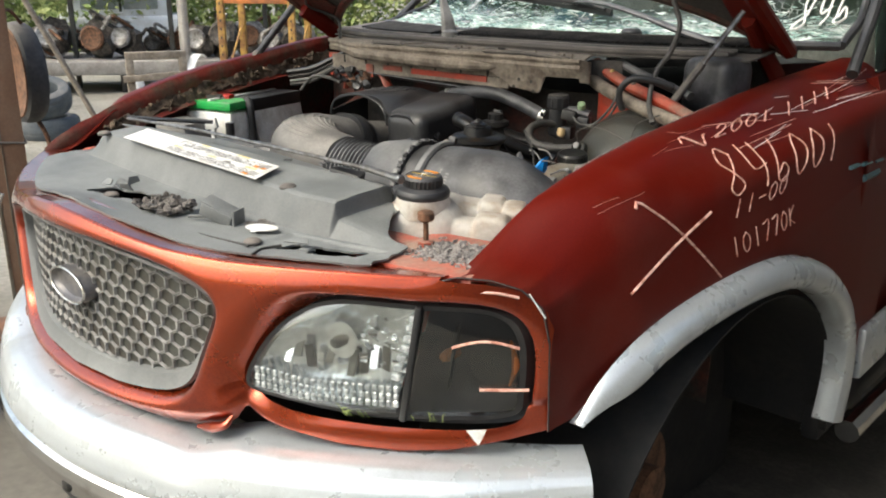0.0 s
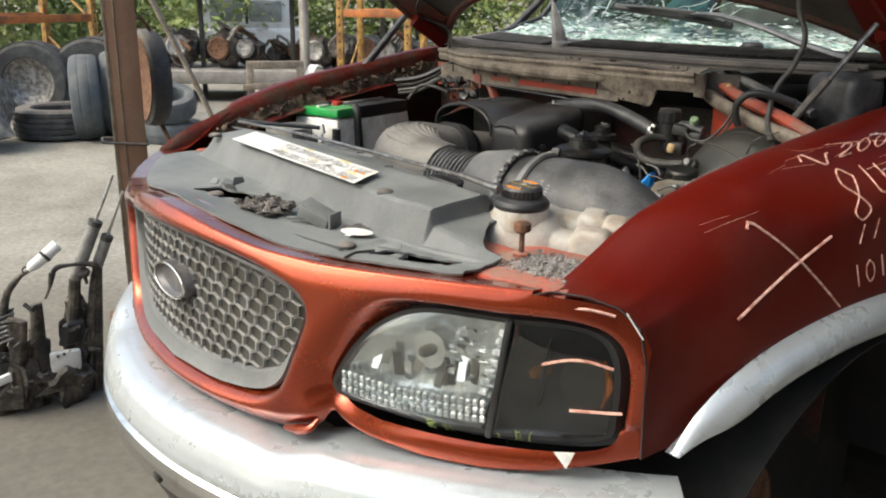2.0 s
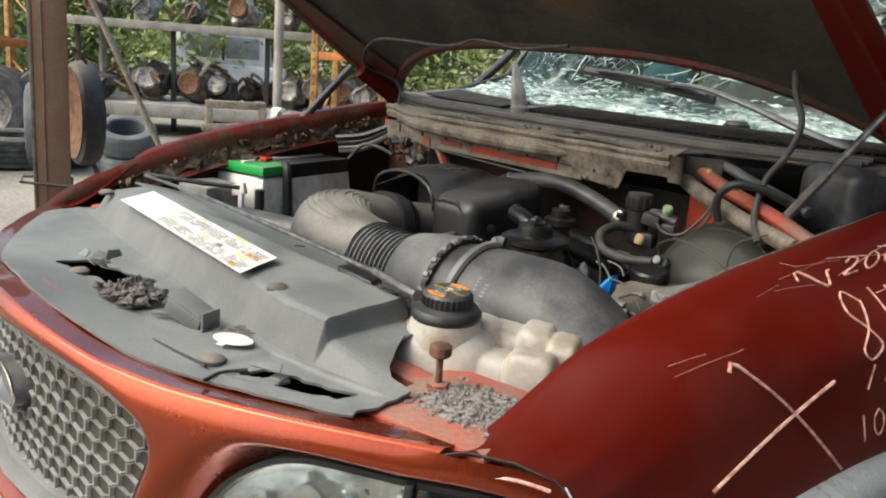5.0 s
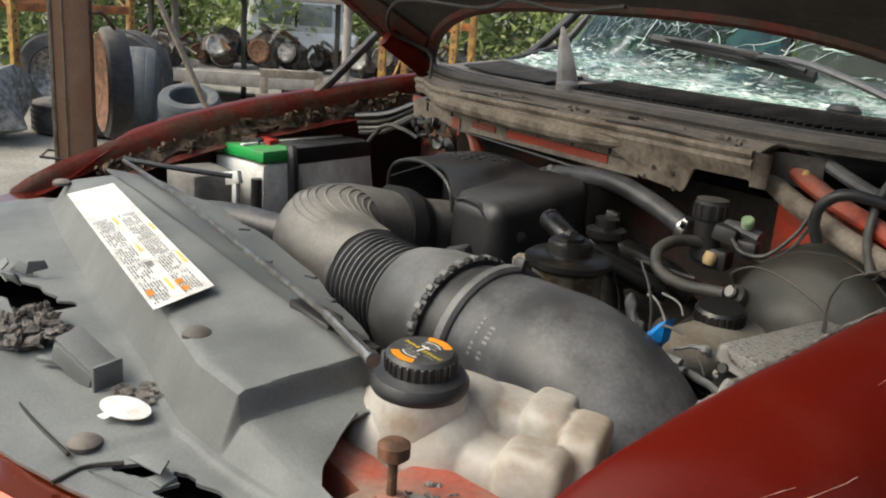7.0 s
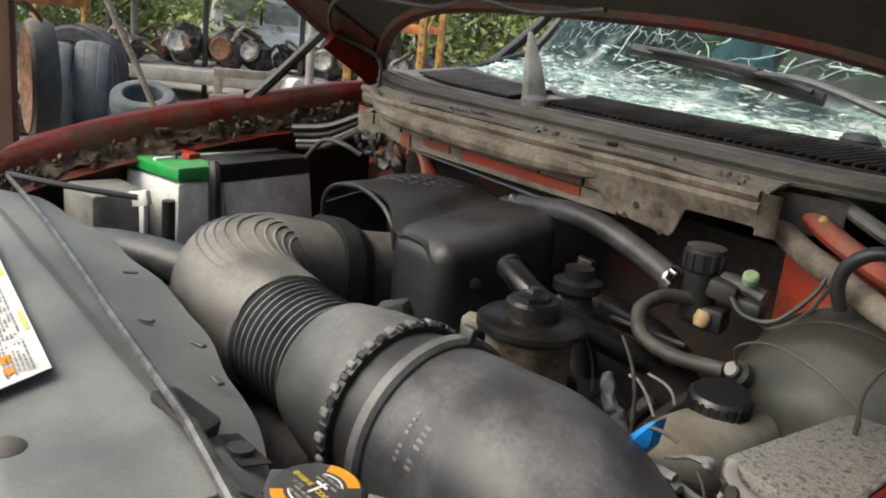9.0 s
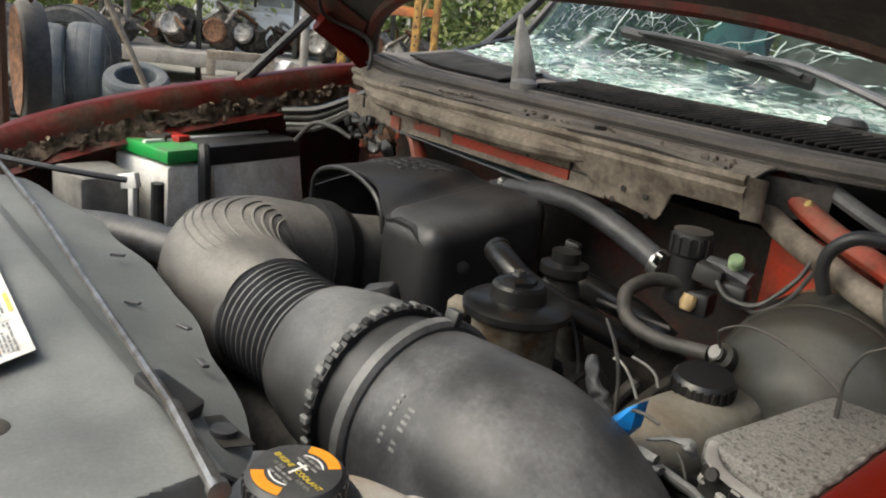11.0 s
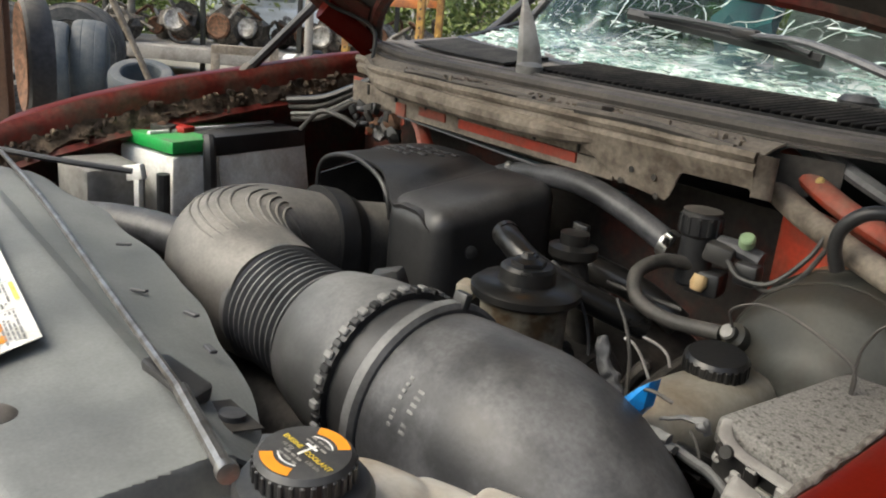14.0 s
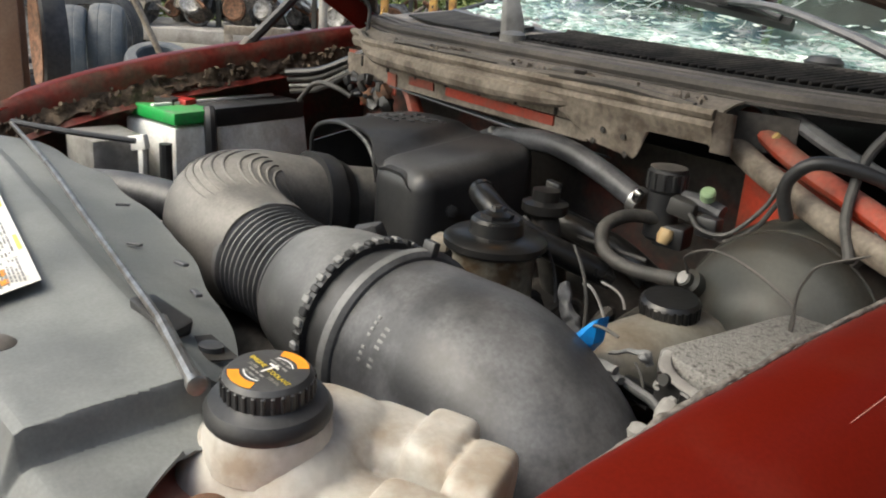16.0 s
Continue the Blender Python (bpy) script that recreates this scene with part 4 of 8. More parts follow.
for cu, cv, rays in ((0.40, 0.46, 11), (0.55, 0.42, 9), (0.70, 0.50, 9), (0.86, 0.52, 9), (0.27, 0.55, 8), (0.94, 0.36, 8)):
    bms = []
    for k in range(rays):
        a = 2 * math.pi * (k + grnd.uniform(-0.8, 0.8)) / rays
        r0 = grnd.uniform(0.5, 3.5)
        crack(bms, cu + 0.020 * r0 * math.cos(a), cv + 0.034 * r0 * math.sin(a), a + grnd.uniform(-0.6, 0.6), grnd.randint(4, 15), grnd.uniform(0.0009, 0.0026), grnd.uniform(-0.07, 0.07))
    for k in range(9):
        # broken rings round the blow
        a, r = grnd.uniform(0, 6.28), grnd.uniform(0.02, 0.09)
        crack(bms, cu + r * math.cos(a), cv + 1.6 * r * math.sin(a), a + 1.57, grnd.randint(4, 9), grnd.uniform(0.0005, 0.0011), 0.012 / r)
    part("cracks", join(*bms), CRACK, windshield, "white fracture lines round a blow")
shards = bmesh.new()
for k in range(1000):
    u, v = grnd.uniform(0.03, 0.97), (0.015 + 0.32 * grnd.random() ** 1.3) if k % 3 else grnd.uniform(0.012, 0.12)
    c = screen(u, v) + Vector((0, -0.002, grnd.uniform(0.002, 0.010)))
    along = Vector((grnd.uniform(0.6, 1), grnd.uniform(-0.35, 0.35), grnd.uniform(-0.15, 0.15))).normalized() * grnd.uniform(0.005, 0.030)
    across = Vector((grnd.uniform(-0.4, 0.4), grnd.uniform(0.2, 1), grnd.uniform(-0.5, 0.9))).normalized() * grnd.uniform(0.001, 0.0045)
    vs = [shards.verts.new(c + d) for d in (along, across, -along * grnd.uniform(0.3, 1), -across * 0.6, Vector((0, 0, -0.003)))]
    for f in ((0, 1, 4), (1, 2, 4), (2, 3, 4), (3, 0, 4), (3, 2, 1, 0)):
        shards.faces.new([vs[i] for i in f])
SHARD = material("green_white_glass_crumb", (0.26, 0.40, 0.355), 0.16, 0.0, (0.80, 0.90, 0.86), 0.48, 26, 0.25, 0, 180)
part("crushed_glass", shards, SHARD, windshield, "white-green shards lying on the crushed pane", flat=True).visible_shadow = False
part("screen_seal", tube([screen(u / 30, 0) + Vector((0, -0.012, 0)) for u in range(31)], 0.012, 8, straight=True), BLACK, windshield)
part("screen_seal", tube([screen(0, v / 14) for v in range(15)], 0.012, 8, straight=True), BLACK, windshield)
part("screen_seal", tube([screen(1, v / 14) for v in range(15)], 0.012, 8, straight=True), BLACK, windshield)

# cab interior seen through the glass
dash = thing("dashboard", (0, 1.6, 1.3), "dark dashboard behind the broken windshield", "dashboard")
part("top", sheet(lambda u, v: Vector((-0.72 + 1.44 * u, 1.30 + 0.40 * v + 0.10 * (2 * u - 1) ** 2, 1.43 - 0.02 * v + 0.02 * math.sin(9 * u))), 20, 8, 0.03), BLACK, dash)
part("face", box((1.44, 0.05, 0.35), (0, 1.76, 1.24), bevel=0.02), BLACK, dash)
wheel_pts = [(0.36 + 0.19 * math.cos(2 * math.pi * k / 32), 1.95 + 0.08 * math.sin(2 * math.pi * k / 32), 1.40 + 0.17 * math.sin(2 * math.pi * k / 32)) for k in range(33)]
part("steering_rim", tube(wheel_pts, 0.015, 8, straight=True), BLACK, dash, "black steering wheel rim")
part("steering_column", tube([(0.36, 1.70, 1.28), (0.36, 1.95, 1.40)], 0.05), BLACK, dash)


def seat(x):
    s = thing("cab_seat", (x, 2.4, 0.6), "grey cloth cab seat with headrest", "seat", "cab seats")
    part("cushion", box((0.52, 0.55, 0.16), (x, 2.30, 1.0), bevel=0.05, segs=3), CLOTH, s)
    part("backrest", box((0.50, 0.15, 0.62), (x, 2.62, 1.36), (-12, 0, 0), bevel=0.05, segs=3), CLOTH, s)
    part("headrest", box((0.28, 0.11, 0.18), (x, 2.70, 1.76), (-12, 0, 0), bevel=0.04, segs=3), CLOTH, s)
    part("base", box((0.44, 0.45, 0.36), (x, 2.32, 0.76), bevel=0.02), DARK, s)


seat(0.38)
seat(-0.38)
rag = thing("blue_tarp", (-0.30, 1.8, 1.50), "crumpled dull blue plastic sheet behind the windshield", "tarp")
part("folds", rough_up(lump((-0.26, 1.86, 1.56), (0.075, 0.07, 0.12), 3, 3, 0.6), 0.02, 14), TARP, rag)


# hood, standing open
HOOD_L0, HOOD_L1 = Vector((-0.735, 1.085, 1.455)), Vector((-0.765, 0.10, 2.13))
HOOD_R0, HOOD_R1 = Vector((0.80, 1.27, 1.470)), Vector((0.765, 0.14, 2.13))


def hood_point(u, v, lift=0.0):
    """u 0 to 1 across, v 0 at the rear edge, 1 at the front."""
    cut = 0.235 * (1 - abs(2 * u - 1) ** 3.2)
    w = cut + (1 - cut) * v
    a, b = HOOD_L0.lerp(HOOD_L1, w), HOOD_R0.lerp(HOOD_R1, w)
    nrm = Vector((0, 0.55, 0.83))
    crown = 0.035 * (1 - (2 * u - 1) ** 4)
    return a.lerp(b, u) + nrm * (lift + crown)


hood = part("hood", sheet(lambda u, v: hood_point(u, v, 0.03), 40, 30, 0.004), RED, truck, "open dark red hood")
part("inner_panel", sheet(lambda u, v: hood_point(0.02 + 0.96 * u, 0.01 + 0.97 * v, 0.012 + 0.012 * math.sin(u * 25) * math.sin(math.pi * v) ** 2), 60, 30, 0.004), material("dusty_underhood_felt", (0.060, 0.055, 0.049), 0.95, 0.0, (0.035, 0.031, 0.027), 0.5, 5, 0.2, 0.3, 90), hood, "black insulated underside of the hood")
part("rear_edge", tube([hood_point(k / 40, 0.0, 0.014) for k in range(41)], 0.016, 8, straight=True), DIRTY_RED, hood, "dull red rear edge of the hood")
part("side_edge", tube([hood_point(0.0, k / 20, 0.014) for k in range(21)], 0.020, 8, straight=True), DIRTY_RED, hood)
part("side_edge", tube([hood_point(1.0, k / 20, 0.014) for k in range(21)], 0.020, 8, straight=True), RED, hood)
part("corner_flange", sheet(lambda u, v: hood_point(0.0 + 0.09 * u * (1 - 0.7 * v), 0.02 + 0.5 * v, 0.004), 6, 12, 0.004), DIRTY_RED, hood)
part("corner_flange", sheet(lambda u, v: hood_point(1.0 - 0.055 * u * (1 - 0.5 * v), 0.02 + 0.6 * v, 0.004), 6, 12, 0.004), RED, hood)
for sgn, p0 in ((-1, HOOD_L0), (1, HOOD_R0)):
    part("hinge_arm", tube([p0 + Vector((-sgn * 0.04, -0.16, 0.10)), p0 + Vector((-sgn * 0.05, -0.04, 0.02)), p0 + Vector((-sgn * 0.03, 0.03, -0.06))], 0.018, 8, flat=1.6), RED, hood)
lampbulb = part("hood_lamp", turned([(0.001, 0.010), (0.0055, 0.0085), (0.009, 0.0045), (0.010, 0.0), (0.009, -0.0045), (0.0055, -0.0085), (0.001, -0.010)], (0.172, 0.788, 1.770), (0, -0.6, -0.8), 16), ORANGE, hood, "lit amber lamp bulb under the hood")
lm = bpy.data.materials.new("glowing_bulb")
lm.use_nodes = True
lm.node_tree.nodes["Principled BSDF"].inputs["Emission Color"].default_value = (1.0, 0.55, 0.12, 1)
lm.node_tree.nodes["Principled BSDF"].inputs["Emission Strength"].default_value = 12
lampbulb.data.materials[0] = lm
glow = new("hood_bulb_light", bpy.data.lights.new("hood_bulb_light", "POINT"))
glow.data.energy, glow.data.color, glow.data.shadow_soft_size = 0.05, (1.0, 0.36, 0.05), 0.01
glow.location = (0.172, 0.765, 1.745)

# ---- engine bay shell ----
part("firewall", sheet(lambda u, v: Vector((-0.76 + 1.52 * u, 1.10 - 0.02 * math.sin(6 * u), 0.55 + 0.80 * v)), 20, 8, 0.004), GRIMY, truck, "grimy dark firewall with traces of red paint")
FLANGE_RED = material("dusty_red_flange", (0.19, 0.026, 0.016), 0.55, 0.0, (0.13, 0.075, 0.05), 0.5, 14, 0.25, 0.3, 90)
for sgn in (1, -1):
    def apron(u, v, sgn=sgn):
        y = 0.24 + 0.91 * u
        return Vector((sgn * ((0.775 - 0.16 * smoothstep(0.05, 0.8, v)) if sgn > 0 else (0.800 + 0.05 * smoothstep(0.2, 0.8, v))), y, rim_z(y, sgn) - 0.012 - 0.34 * v))
    part("inner_apron", sheet(apron, 26, 14, 0.003), DIRTY_RED, truck, "dirt-caked inner fender panel")
    low, tall = (0.030, 0.035) if sgn > 0 else (0.038, 0.040)
    part("mud_band", rough_up(sheet(lambda u, v, sgn=sgn: Vector((sgn * (0.764 - 0.018 * v), 0.24 + 0.84 * u, rim_z(0.24 + 0.84 * u, sgn) - low - (tall + 0.012 * math.sin(u * 23)) * v)), 120, 8, 0.004), 0.010, 45), CAKED, truck)
part("inner_flange", rough_up(sheet(lambda u, v: Vector((-0.772 + 0.010 * v + 0.004 * math.sin(4 * v), 0.05 + 1.03 * u, rim_z(0.05 + 1.03 * u, -1) + 0.002 - 0.045 * v)), 90, 8, 0.003), 0.003, 16), FLANGE_RED, truck, "dusty red upright flange of the far fender")
part("lower_flange", rough_up(sheet(lambda u, v: Vector((-0.750 + 0.012 * v, 0.20 + 0.70 * u, rim_z(0.20 + 0.70 * u, -1) - 0.074 - 0.010 * v)), 60, 2, 0.003), 0.003, 16), FLANGE_RED, truck)


crust_rnd = random.Random(77)
crust = [lump((-0.752 + crust_rnd.uniform(-0.008, 0.010), y, rim_z(y, -1) - crust_rnd.uniform(0.036, 0.078)), [crust_rnd.uniform(0.003, 0.009) for _ in range(3)], k, 1, 1.2, 3.0)
         for k in range(170) for y in (crust_rnd.uniform(0.22, 1.06),)]
one("mud_crust", join(*crust), CAKED, "crumbly brown mud crust along the inner fender edge", "mud", kind="stuff", sharp=0.4)


def cowl_lip(u, v):
    """Tan sheet-metal lip across the rear of the bay: flat top, rolled edge, upright face."""
    x = -0.64 + 1.055 * u
    y0 = 0.90 + 0.035 * (x + 0.45) + 0.10 * smoothstep(-0.40, -0.64, x)
    prof = [(0.060, 1.470), (0.035, 1.466), (0.012, 1.458), (-0.004, 1.448), (-0.010, 1.436), (-0.004, 1.42), (0.0, 1.40), (0.004, 1.385), (0.006, 1.34)]
    k = v * (len(prof) - 1)
    i = min(int(k), len(prof) - 2)
    f = k - i
    d, z = prof[i][0] * (1 - f) + prof[i + 1][0] * f, prof[i][1] * (1 - f) + prof[i + 1][1] * f
    low = interp(x, [-0.64, 0.10, 0.12, 0.165, 0.19, 0.285, 0.305, 0.41, 0.415], [1.412, 1.412, 1.405, 1.378, 1.360, 1.350, 1.400, 1.402, 1.394])
    return Vector((x, y0 + d, max(z, low + 0.002 * i)))


cowl = part("cowl_lip", sheet(cowl_lip, 150, 24, 0.003), TAN, truck, "dusty tan metal lip in front of the cowl")
part("lip_bead", tube([cowl_lip(k / 40, 0.36) + Vector((0, -0.004, 0.004)) for k in range(41)], 0.008, 6, straight=True), TAN, cowl)
part("lip_pipe", tube([(-0.56, 0.985, 1.432), (-0.40, 0.905, 1.430), (-0.2, 0.898, 1.425), (-0.02, 0.905, 1.422), (0.10, 0.918, 1.424), (0.19, 0.935, 1.428)], [0.016, 0.018, 0.018, 0.017, 0.014, 0.008], 10), TAN, cowl)
for x, z in ((0.222, 1.396), (0.205, 1.376), (0.262, 1.393), (0.270, 1.368)):
    part("bolt_hole", turned([(0.0048, 0.0), (0.0048, 0.0005)], (x, 0.893 + 0.035 * (x + 0.45) + 0.006, z), (0, -1, 0), 12), DARK, cowl)
part("lip_end", sheet(lambda u, v: Vector((0.415 + 0.016 * math.sin(2.6 * u), 0.925 + 0.035 * u, 1.458 - 0.006 * u - 0.055 * v)), 6, 6, 0.003), TAN, cowl)
part("slotted_strip", sheet(lambda u, v: Vector((-0.56 + 0.70 * u, 0.936 + 0.035 * (-0.11 + 0.70 * u), 1.416 - 0.024 * v)), 20, 3, 0.003), TAN, cowl)
for x0, x1, z0, tall in ((-0.62, -0.43, 1.412, 0.075), (-0.40, -0.37, 1.392, 0.040), (-0.325, -0.245, 1.395, 0.016), (-0.205, 0.085, 1.393, 0.016)):
    # bright red paint shows only where the dusty skin has flaked or ends
    part("red_strip", sheet(lambda u, v, x0=x0, x1=x1, z0=z0, tall=tall: Vector((x0 + (x1 - x0) * u, (0.934 if x0 > -0.42 else 0.975) + 0.035 * (x0 + 0.45 + (x1 - x0) * u), z0 - tall * v - 0.010 * (x0 + (x1 - x0) * u + 0.2))), 16, 3, 0.003), RED_BAY, cowl, "bright red strip under the metal lip")
part("lower_skin", sheet(lambda u, v: Vector((-0.56 + 0.72 * u, 0.938 + 0.035 * (-0.11 + 0.70 * u), 1.395 - 0.026 * v - 0.006 * u)), 20, 3, 0.003), TAN, cowl)
for k in range(7):
    part("slot", box((0.005, 0.006, 0.022), (-0.50 + 0.098 * k, 0.932 + 0.035 * (-0.05 + 0.098 * k), 1.404), bevel=0.001, segs=1), DARK, cowl)
part("lower_ledge", sheet(lambda u, v: Vector((-0.60 + 0.75 * u, 0.93 + 0.10 * v, 1.375 - 0.025 * v - 0.02 * u)), 12, 3, 0.003), RUBBER, cowl)
for a, b in (((-0.34, 1.462), (-0.20, 1.459)), ((-0.19, 1.462), (0.0, 1.461)), ((-0.02, 1.458), (0.14, 1.464)), ((0.11, 1.464), (0.38, 1.458))):
    part("lip_strip", tube([(a[0], 0.91, a[1]), ((a[0] + b[0]) / 2, 0.915, a[1] + 0.002), (b[0], 0.925, b[1])], 0.006, 6), BROWN_DUST_PLASTIC, cowl)
part("lip_clip", rough_up(box((0.05, 0.03, 0.014), (0.13, 0.93, 1.468), bevel=0.004), 0.004, 40), BROWN_DUST_PLASTIC, cowl)
drnd = random.Random(52)
debris = [lump((x, 0.922 + 0.03 * (x + 0.3) + drnd.uniform(-0.012, 0.016), 1.466 + drnd.uniform(-0.003, 0.003)), [drnd.uniform(0.0015, 0.005) for _ in range(3)], k, 1, 1.2, 3.0) for k in range(150) for x in (drnd.choice((drnd.uniform(-0.36, 0.40), drnd.gauss(0.12, 0.022), drnd.gauss(-0.17, 0.03))),)]
one("cowl_debris", join(*debris), TAN, "dry dirt and leaf crumbs on the metal lip", "dirt", kind="stuff", sharp=0.4)

# driver-side brace: red channel with a dusty pipe along it
brace = part("side_brace", tube([(0.390, 1.035, 1.444), (0.475, 1.000, 1.414), (0.55, 0.975, 1.394), (0.65, 0.940, 1.374), (0.78, 0.890, 1.340)], 0.017, 12, flat=0.8), RED_BAY, truck, "red body brace beside the cowl")
part("side_panel", sheet(lambda u, v: Vector((0.40 + 0.37 * u, 1.045 - 0.09 * u, 1.392 - 0.05 * u - 0.20 * v)), 10, 8, 0.004), RED_BAY, brace, "bright red inner panel behind the booster")
part("brace_pipe", tube([(0.370, 1.012, 1.418), (0.445, 0.985, 1.390), (0.515, 0.962, 1.372), (0.59, 0.936, 1.356), (0.72, 0.895, 1.335)], 0.0165, 16), TAN, brace)
# dark sheet painted in for the shade of the hollow beside the lip
part("cavity_shade", sheet(lambda u, v: Vector((0.40 + 0.08 * u, 0.99 + 0.03 * u, 1.455 - 0.05 * v)), 3, 3, 0.004), DARK, brace)
part("upper_cover", tube([(0.425, 1.045, 1.462), (0.52, 1.020, 1.432), (0.60, 1.000, 1.412), (0.70, 0.970, 1.390)], 0.013, 10, flat=0.8), HOUSING, brace)
for t in (0.12, 0.45, 0.8):
    part("rivet", turned([(0.0, 0.006), (0.006, 0.004), (0.007, 0.0)], (0.432 + 0.25 * t, 1.010 - 0.085 * t, 1.436 - 0.065 * t), (-0.3, -0.6, 0.7), 8), material("yellow_clip", (0.55, 0.40, 0.15), 0.6) if t < 0.2 else TAN, brace)

# cowl cover with its black vent slats
cover = thing("cowl_vent_panel", (0, 1.15, 1.48), "dusty black cowl panel with vent slats under the windshield", "cowl panel")


def cowl_floor(x, t):
    """Cowl panel: t 0 at the lip, 1 under the glass; it climbs towards the glass."""
    y0, y1 = 0.955 + 0.045 * (x + 0.45) * 0.7 + 0.10 * smoothstep(0.40, 0.75, abs(x)), 1.235 + 0.20 * (x / 0.80) ** 2
    return Vector((x, y0 + (y1 - y0) * t, 1.470 + 0.034 * t))


part("panel", sheet(lambda u, v: cowl_floor(-0.78 + 1.56 * u, v), 40, 8, 0.004), BROWN_DUST_PLASTIC, cover)
for t, r in ((0.06, 0.010), (0.15, 0.006), (0.21, 0.008)):
    part("front_seal", tube([cowl_floor(-0.72 + 1.44 * k / 24, t) + Vector((0, 0, 0.006)) for k in range(25)], r, 8, straight=True), BROWN_DUST_PLASTIC, cover, "dusty rubber hood seal")
slat = None
for k in range(58):
    x = -0.12 + 0.0155 * k
    spot = cowl_floor(x, 0.52) + Vector((0, 0, 0.010))
    if slat is None:
        slat = part("slat", box((0.006, 0.125, 0.014), (0, 0, 0), (7, 28, -12), bevel=0.0015, segs=1), MATTE, None)
        slat.parent = cover
        slat.location = spot - Vector(cover["home"])
    else:
        o = slat.copy()
        scene.collection.objects.link(o)
        o.location = spot - Vector(cover["home"])
# dark sheet under the slats paints the shade between them
part("vent_shade", sheet(lambda u, v: cowl_floor(-0.14 + 0.91 * u, 0.28 + 0.48 * v) + Vector((0, 0, 0.0045)), 20, 4), DARK, cover)
for t in (0.27, 0.78):
    part("vent_frame", tube([cowl_floor(-0.14 + 0.91 * k / 24, t) + Vector((0, 0, 0.008)) for k in range(25)], 0.007, 6, straight=True), MATTE, cover)
part("flat_cover", sheet(lambda u, v: cowl_floor(-0.66 + 0.42 * u, 0.35 + 0.40 * v) + Vector((0, 0, 0.010)), 8, 3, 0.004), MATTE, cover)
part("arm_boss", turned([(0.03, 0.0), (0.03, 0.012), (0.022, 0.02), (0.001, 0.022)], cowl_floor(0.36, 0.92), (0, 0, 1), 18), BLACK, cover)

wiper = thing("wiper", (0.30, 1.24, 1.49), "black windshield wiper bent off the glass", "wiper", "wipers")
part("arm", tube([(0.66, 1.20, 1.495), (0.52, 1.22, 1.525), (0.396, 1.245, 1.557), (0.25, 1.27, 1.586), (0.13, 1.29, 1.588)], [0.016, 0.015, 0.013, 0.011, 0.009], 8, flat=0.6), RUBBER, wiper)
part("blade", tube([(-0.175, 1.325, 1.602), (0.057, 1.315, 1.582), (0.260, 1.305, 1.560)], 0.007, 6, flat=1.8), BLACK, wiper)
part("bridge", tube([(-0.12, 1.31, 1.606), (0.0, 1.300, 1.602), (0.13, 1.295, 1.592), (0.24, 1.30, 1.570)], 0.007, 6, flat=0.7), BLACK, wiper)
part("joint", box((0.05, 0.02, 0.018), (0.12, 1.29, 1.590), (0, 4, 0), bevel=0.004), BLACK, wiper)
wiper2 = thing("wiper", (-0.135, 1.035, 1.48), "grey wiper arm stub standing upright on the cowl", "wiper", "wipers")
part("arm", tube([(-0.135, 1.035, 1.487), (-0.148, 1.04, 1.53), (-0.172, 1.05, 1.575), (-0.190, 1.055, 1.615)], [0.026, 0.022, 0.015, 0.004], 8, flat=0.7), STUB, wiper2)
part("knuckle", turned([(0.024, -0.006), (0.024, 0.012), (0.016, 0.018), (0.001, 0.02)], (-0.13, 1.03, 1.488), (0, 0, 1), 14), STUB, wiper2)

# ---- radiator support and the plastic shield over it ----
support = part("radiator_support", join(box((1.46, 0.05, 0.30), (0, 0.16, 1.04), bevel=0.01), box((0.20, 0.21, 0.025), (0.682, 0.150, 1.1775), (0, 0, 12), bevel=0.008)), RED_BAY, truck, "red radiator support")
shield = thing("radiator_shield", (0, 0.05, 1.17), "dusty dark grey plastic radiator cover with torn edges", "radiator cover")


